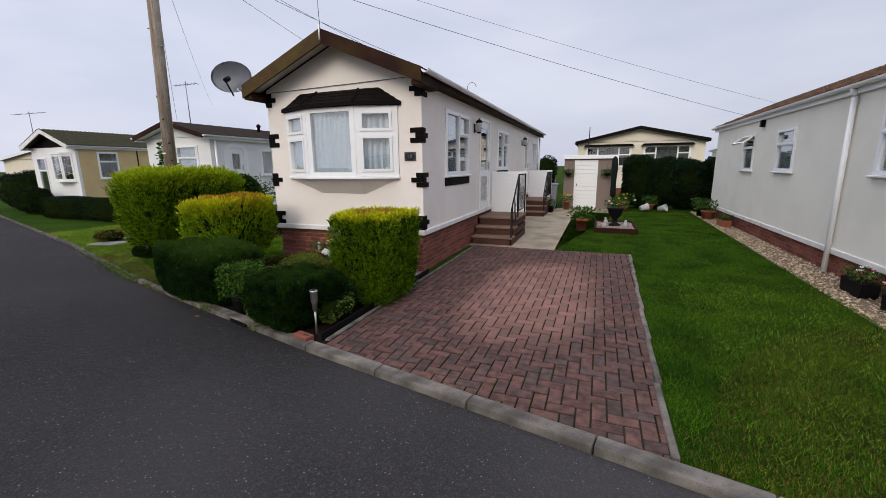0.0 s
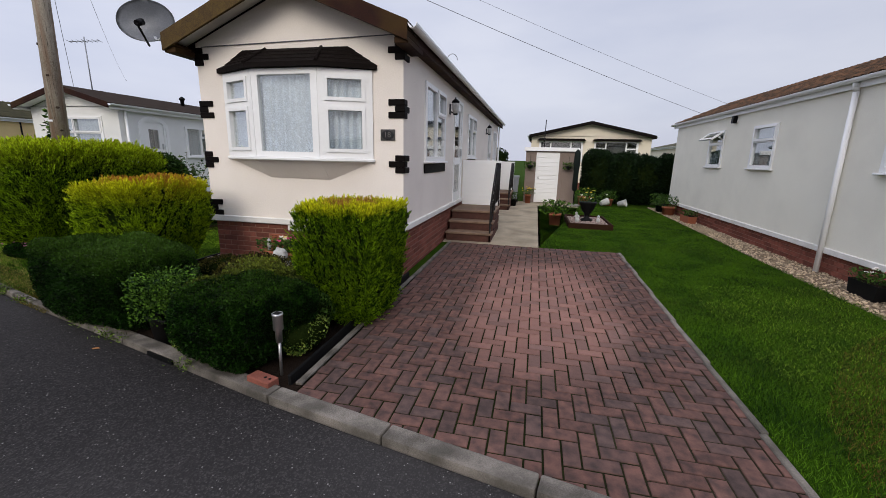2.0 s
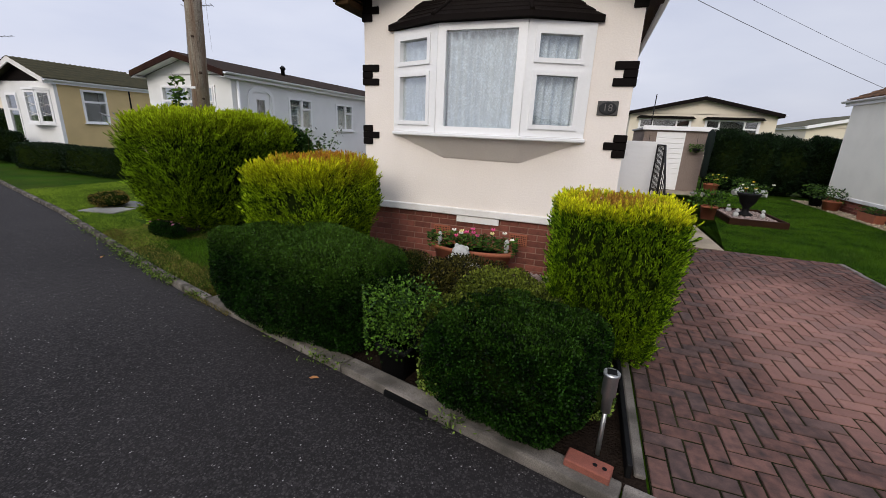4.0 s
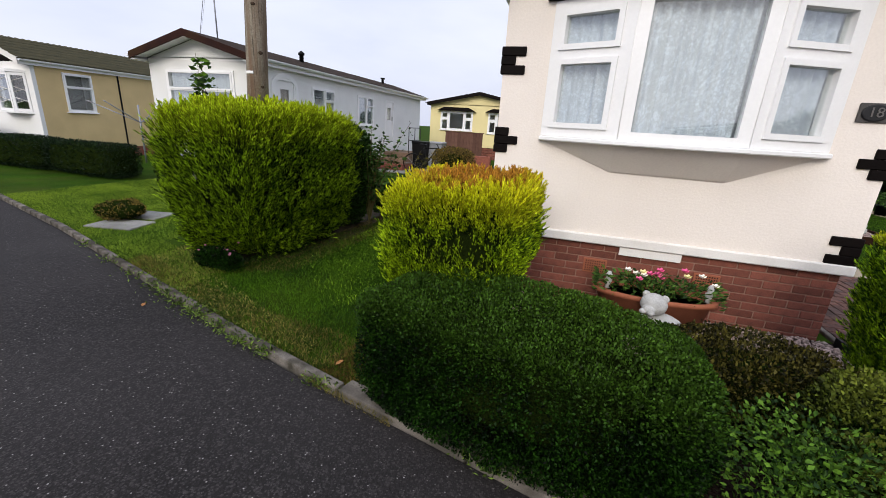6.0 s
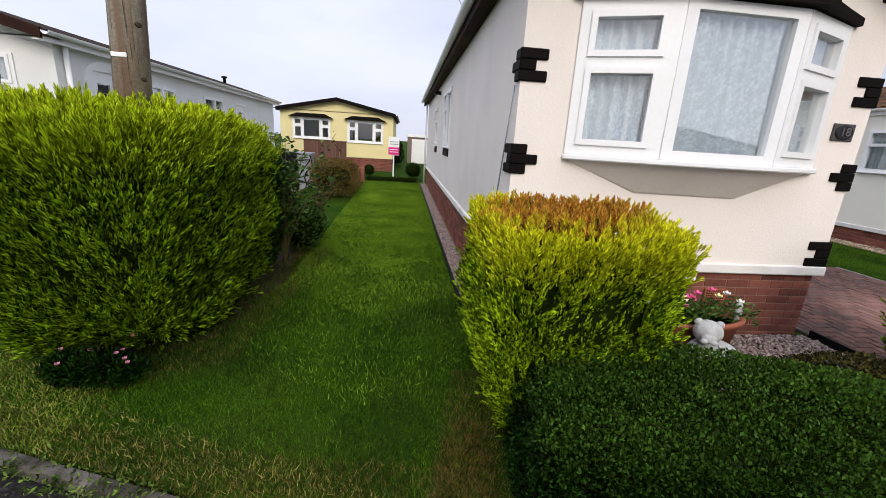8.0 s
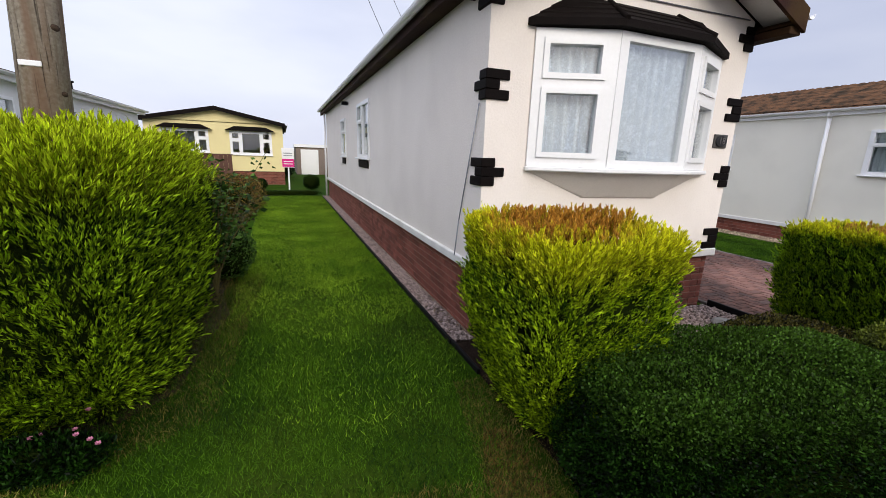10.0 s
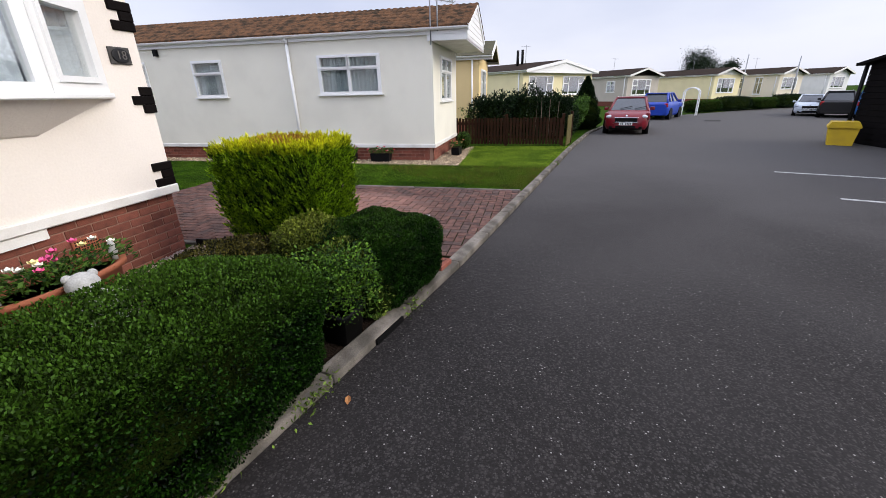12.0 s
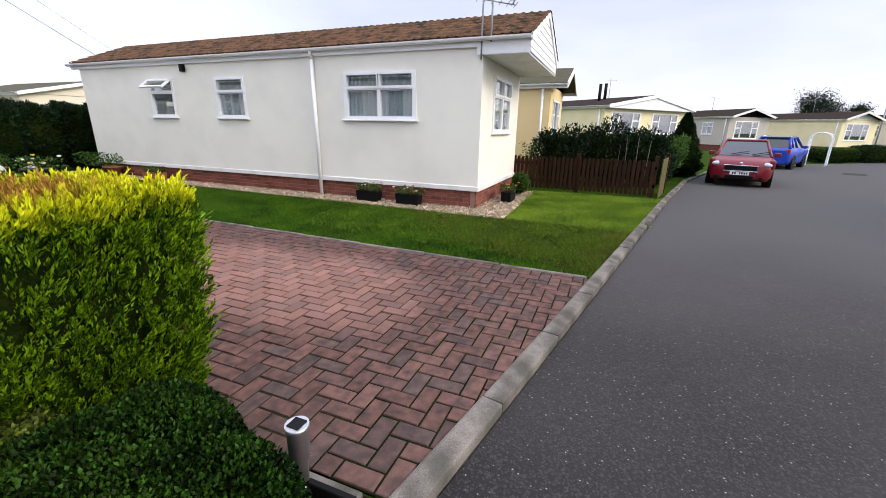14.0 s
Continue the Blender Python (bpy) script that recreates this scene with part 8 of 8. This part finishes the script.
tree((62.5, -20.5, 0), 6.0, 2.1, 301)
tree((63.5, -24.0, 0), 4.8, 1.5, 302)
for x, y, h in ((44.6, -18.7, 4.6), (42.8, -22.5, 4.2), (-0.6, 22.5, 3.6)):
    p_ = thing("mast", "thin dark mast behind the homes", "mast", (x, y, 0), group="far masts")
    part("mast_pole", tube(bmesh.new(), (0, 0, 0), (0.05, 0, h), 0.07 if h > 4 else 0.03, 0.05 if h > 4 else 0.02, 8), GALV if h > 4 else BLACK, p_)
tower = thing("lattice_mast", "tall pale lattice mast in the distance", "mast", (66, -46, 0))
for dx, dy in ((-0.22, -0.22), (0.22, -0.22), (0.0, 0.22)):
    part("leg", tube(bmesh.new(), (dx, dy, 0), (dx * 0.8 + 1.2, dy * 0.8, 11.0), 0.07, 0.05, 6), GALV, tower)
for k in range(12):
    part("brace", tube(bmesh.new(), (-0.22 + 0.1 * k, -0.22, k * 0.9), (0.22 + 0.1 * k, -0.22, k * 0.9 + 0.9), 0.03, sides=5), GALV, tower)
for x, y, z in ((25.3, 3.3, 4.4), (41.4, -5.3, 4.4), (46.3, -14.3, 4.4), (50.0, -21.9, 4.4)):
    aerial((x, y, z), 0.8, 30, 1.2)


# ---- block paved driveway, last because of its many pieces ----
DX0, DX1, DY1 = -2.42, 0.56, 8.80


def drive_low(x):
    return kerb_y(x) + 0.03


def drive_right(y):
    return 0.555 + (y - 2.7) * 0.02


drive = thing("driveway", "red and grey block paved driveway in herringbone pattern", "driveway", kind="structure")
bm = bmesh.new()
pts = [(DX0, drive_low(DX0)), (DX1, drive_low(DX1)), (drive_right(DY1), DY1), (DX0, DY1)]
lo, hi = [bm.verts.new((*p, -0.05)) for p in pts], [bm.verts.new((*p, 0.003)) for p in pts]
bm.faces.new(hi)
for i in range(4):
    j = (i + 1) % 4
    bm.faces.new((lo[i], lo[j], hi[j], hi[i]))
part("sand_bed", bm, SAND, drive)


def clip(poly, a, b, c):
    """Keeps the side of a convex polygon where a x + b y <= c."""
    out = []
    for (x0, y0), (x1, y1) in zip(poly, poly[1:] + poly[:1]):
        d0, d1 = a * x0 + b * y0 - c, a * x1 + b * y1 - c
        if d0 <= 0:
            out.append((x0, y0))
        if d0 * d1 < 0:
            t = d0 / (d0 - d1)
            out.append((x0 + t * (x1 - x0), y0 + t * (y1 - y0)))
    return out


def block(bm, poly, z):
    """A paving block with a small chamfer."""
    cx, cy = sum(p[0] for p in poly) / len(poly), sum(p[1] for p in poly) / len(poly)

    def ring(inset, h):
        k = 1 - inset / 0.06
        return [bm.verts.new((cx + (x - cx) * k, cy + (y - cy) * k, h)) for x, y in poly]

    a, b, c = ring(0, z - 0.03), ring(0, z - 0.004), ring(0.004, z)
    for lo, hi in ((a, b), (b, c)):
        for i in range(len(lo)):
            j = (i + 1) % len(lo)
            bm.faces.new((lo[i], lo[j], hi[j], hi[i]))
    bm.faces.new(c)


L, W, G = 0.210, 0.105, 0.012
one = bmesh.new()
block(one, [(-L / 2 + G / 2, -W / 2 + G / 2), (L / 2 - G / 2, -W / 2 + G / 2), (L / 2 - G / 2, W / 2 - G / 2), (-L / 2 + G / 2, W / 2 - G / 2)], 0.0)
paver_mesh = bpy.data.meshes.new("paver")
one.to_mesh(paver_mesh)
one.free()
paver_mesh.materials.append(PAVER)
rest = bmesh.new()
count = 0
slope = (kerb_y(DX1) - kerb_y(DX0)) / (DX1 - DX0)
for m in range(-80, 80):
    for k in range(-80, 80):
        ox, oy = DX0 + W * (m + 2 * k), 2.5 + W * (m - 2 * k)
        for x0, y0, x1, y1, turn in ((ox, oy, ox + L, oy + W, 0), (ox, oy + W, ox + W, oy + W + L, 90)):
            if x1 < DX0 or x0 > 0.7 or y1 < 2.6 or y0 > DY1:
                continue
            full = [(x0 + G / 2, y0 + G / 2), (x1 - G / 2, y0 + G / 2), (x1 - G / 2, y1 - G / 2), (x0 + G / 2, y1 - G / 2)]
            poly = clip(full, -1, 0, -DX0)
            poly = clip(poly, 1, -0.02, 0.555 - 2.7 * 0.02) if poly else poly
            poly = clip(poly, 0, 1, DY1) if poly else poly
            poly = clip(poly, slope, -1, slope * DX0 - drive_low(DX0)) if poly else poly
            if len(poly) < 3:
                continue
            z = 0.011 + random.uniform(-0.003, 0.003)
            if len(poly) == 4 and poly == full and y1 < 5.0 and count < 300:
                ob = new("paver", paver_mesh)
                ob.parent = drive
                ob.matrix_basis = pose((x0 + x1) / 2, (y0 + y1) / 2, z, random.uniform(-0.6, 0.6), random.uniform(-0.6, 0.6), turn)
                count += 1
            else:
                block(rest, poly, z)
tagged(part("paving", rest, PAVER_REST, drive), "red herringbone paving blocks", kind="stuff")
edge = bmesh.new()
y = drive_low(DX1) + 0.05
while y < DY1:
    n = min(0.914, DY1 - y)
    ob = part("edging", rounded(box(bmesh.new(), drive_right(y) + 0.005, drive_right(y) + 0.055, y, y + n - 0.006, -0.1, 0.022), 0.008), KERB, drive, "thin concrete edging strip")
    y += 0.92
edge.free()
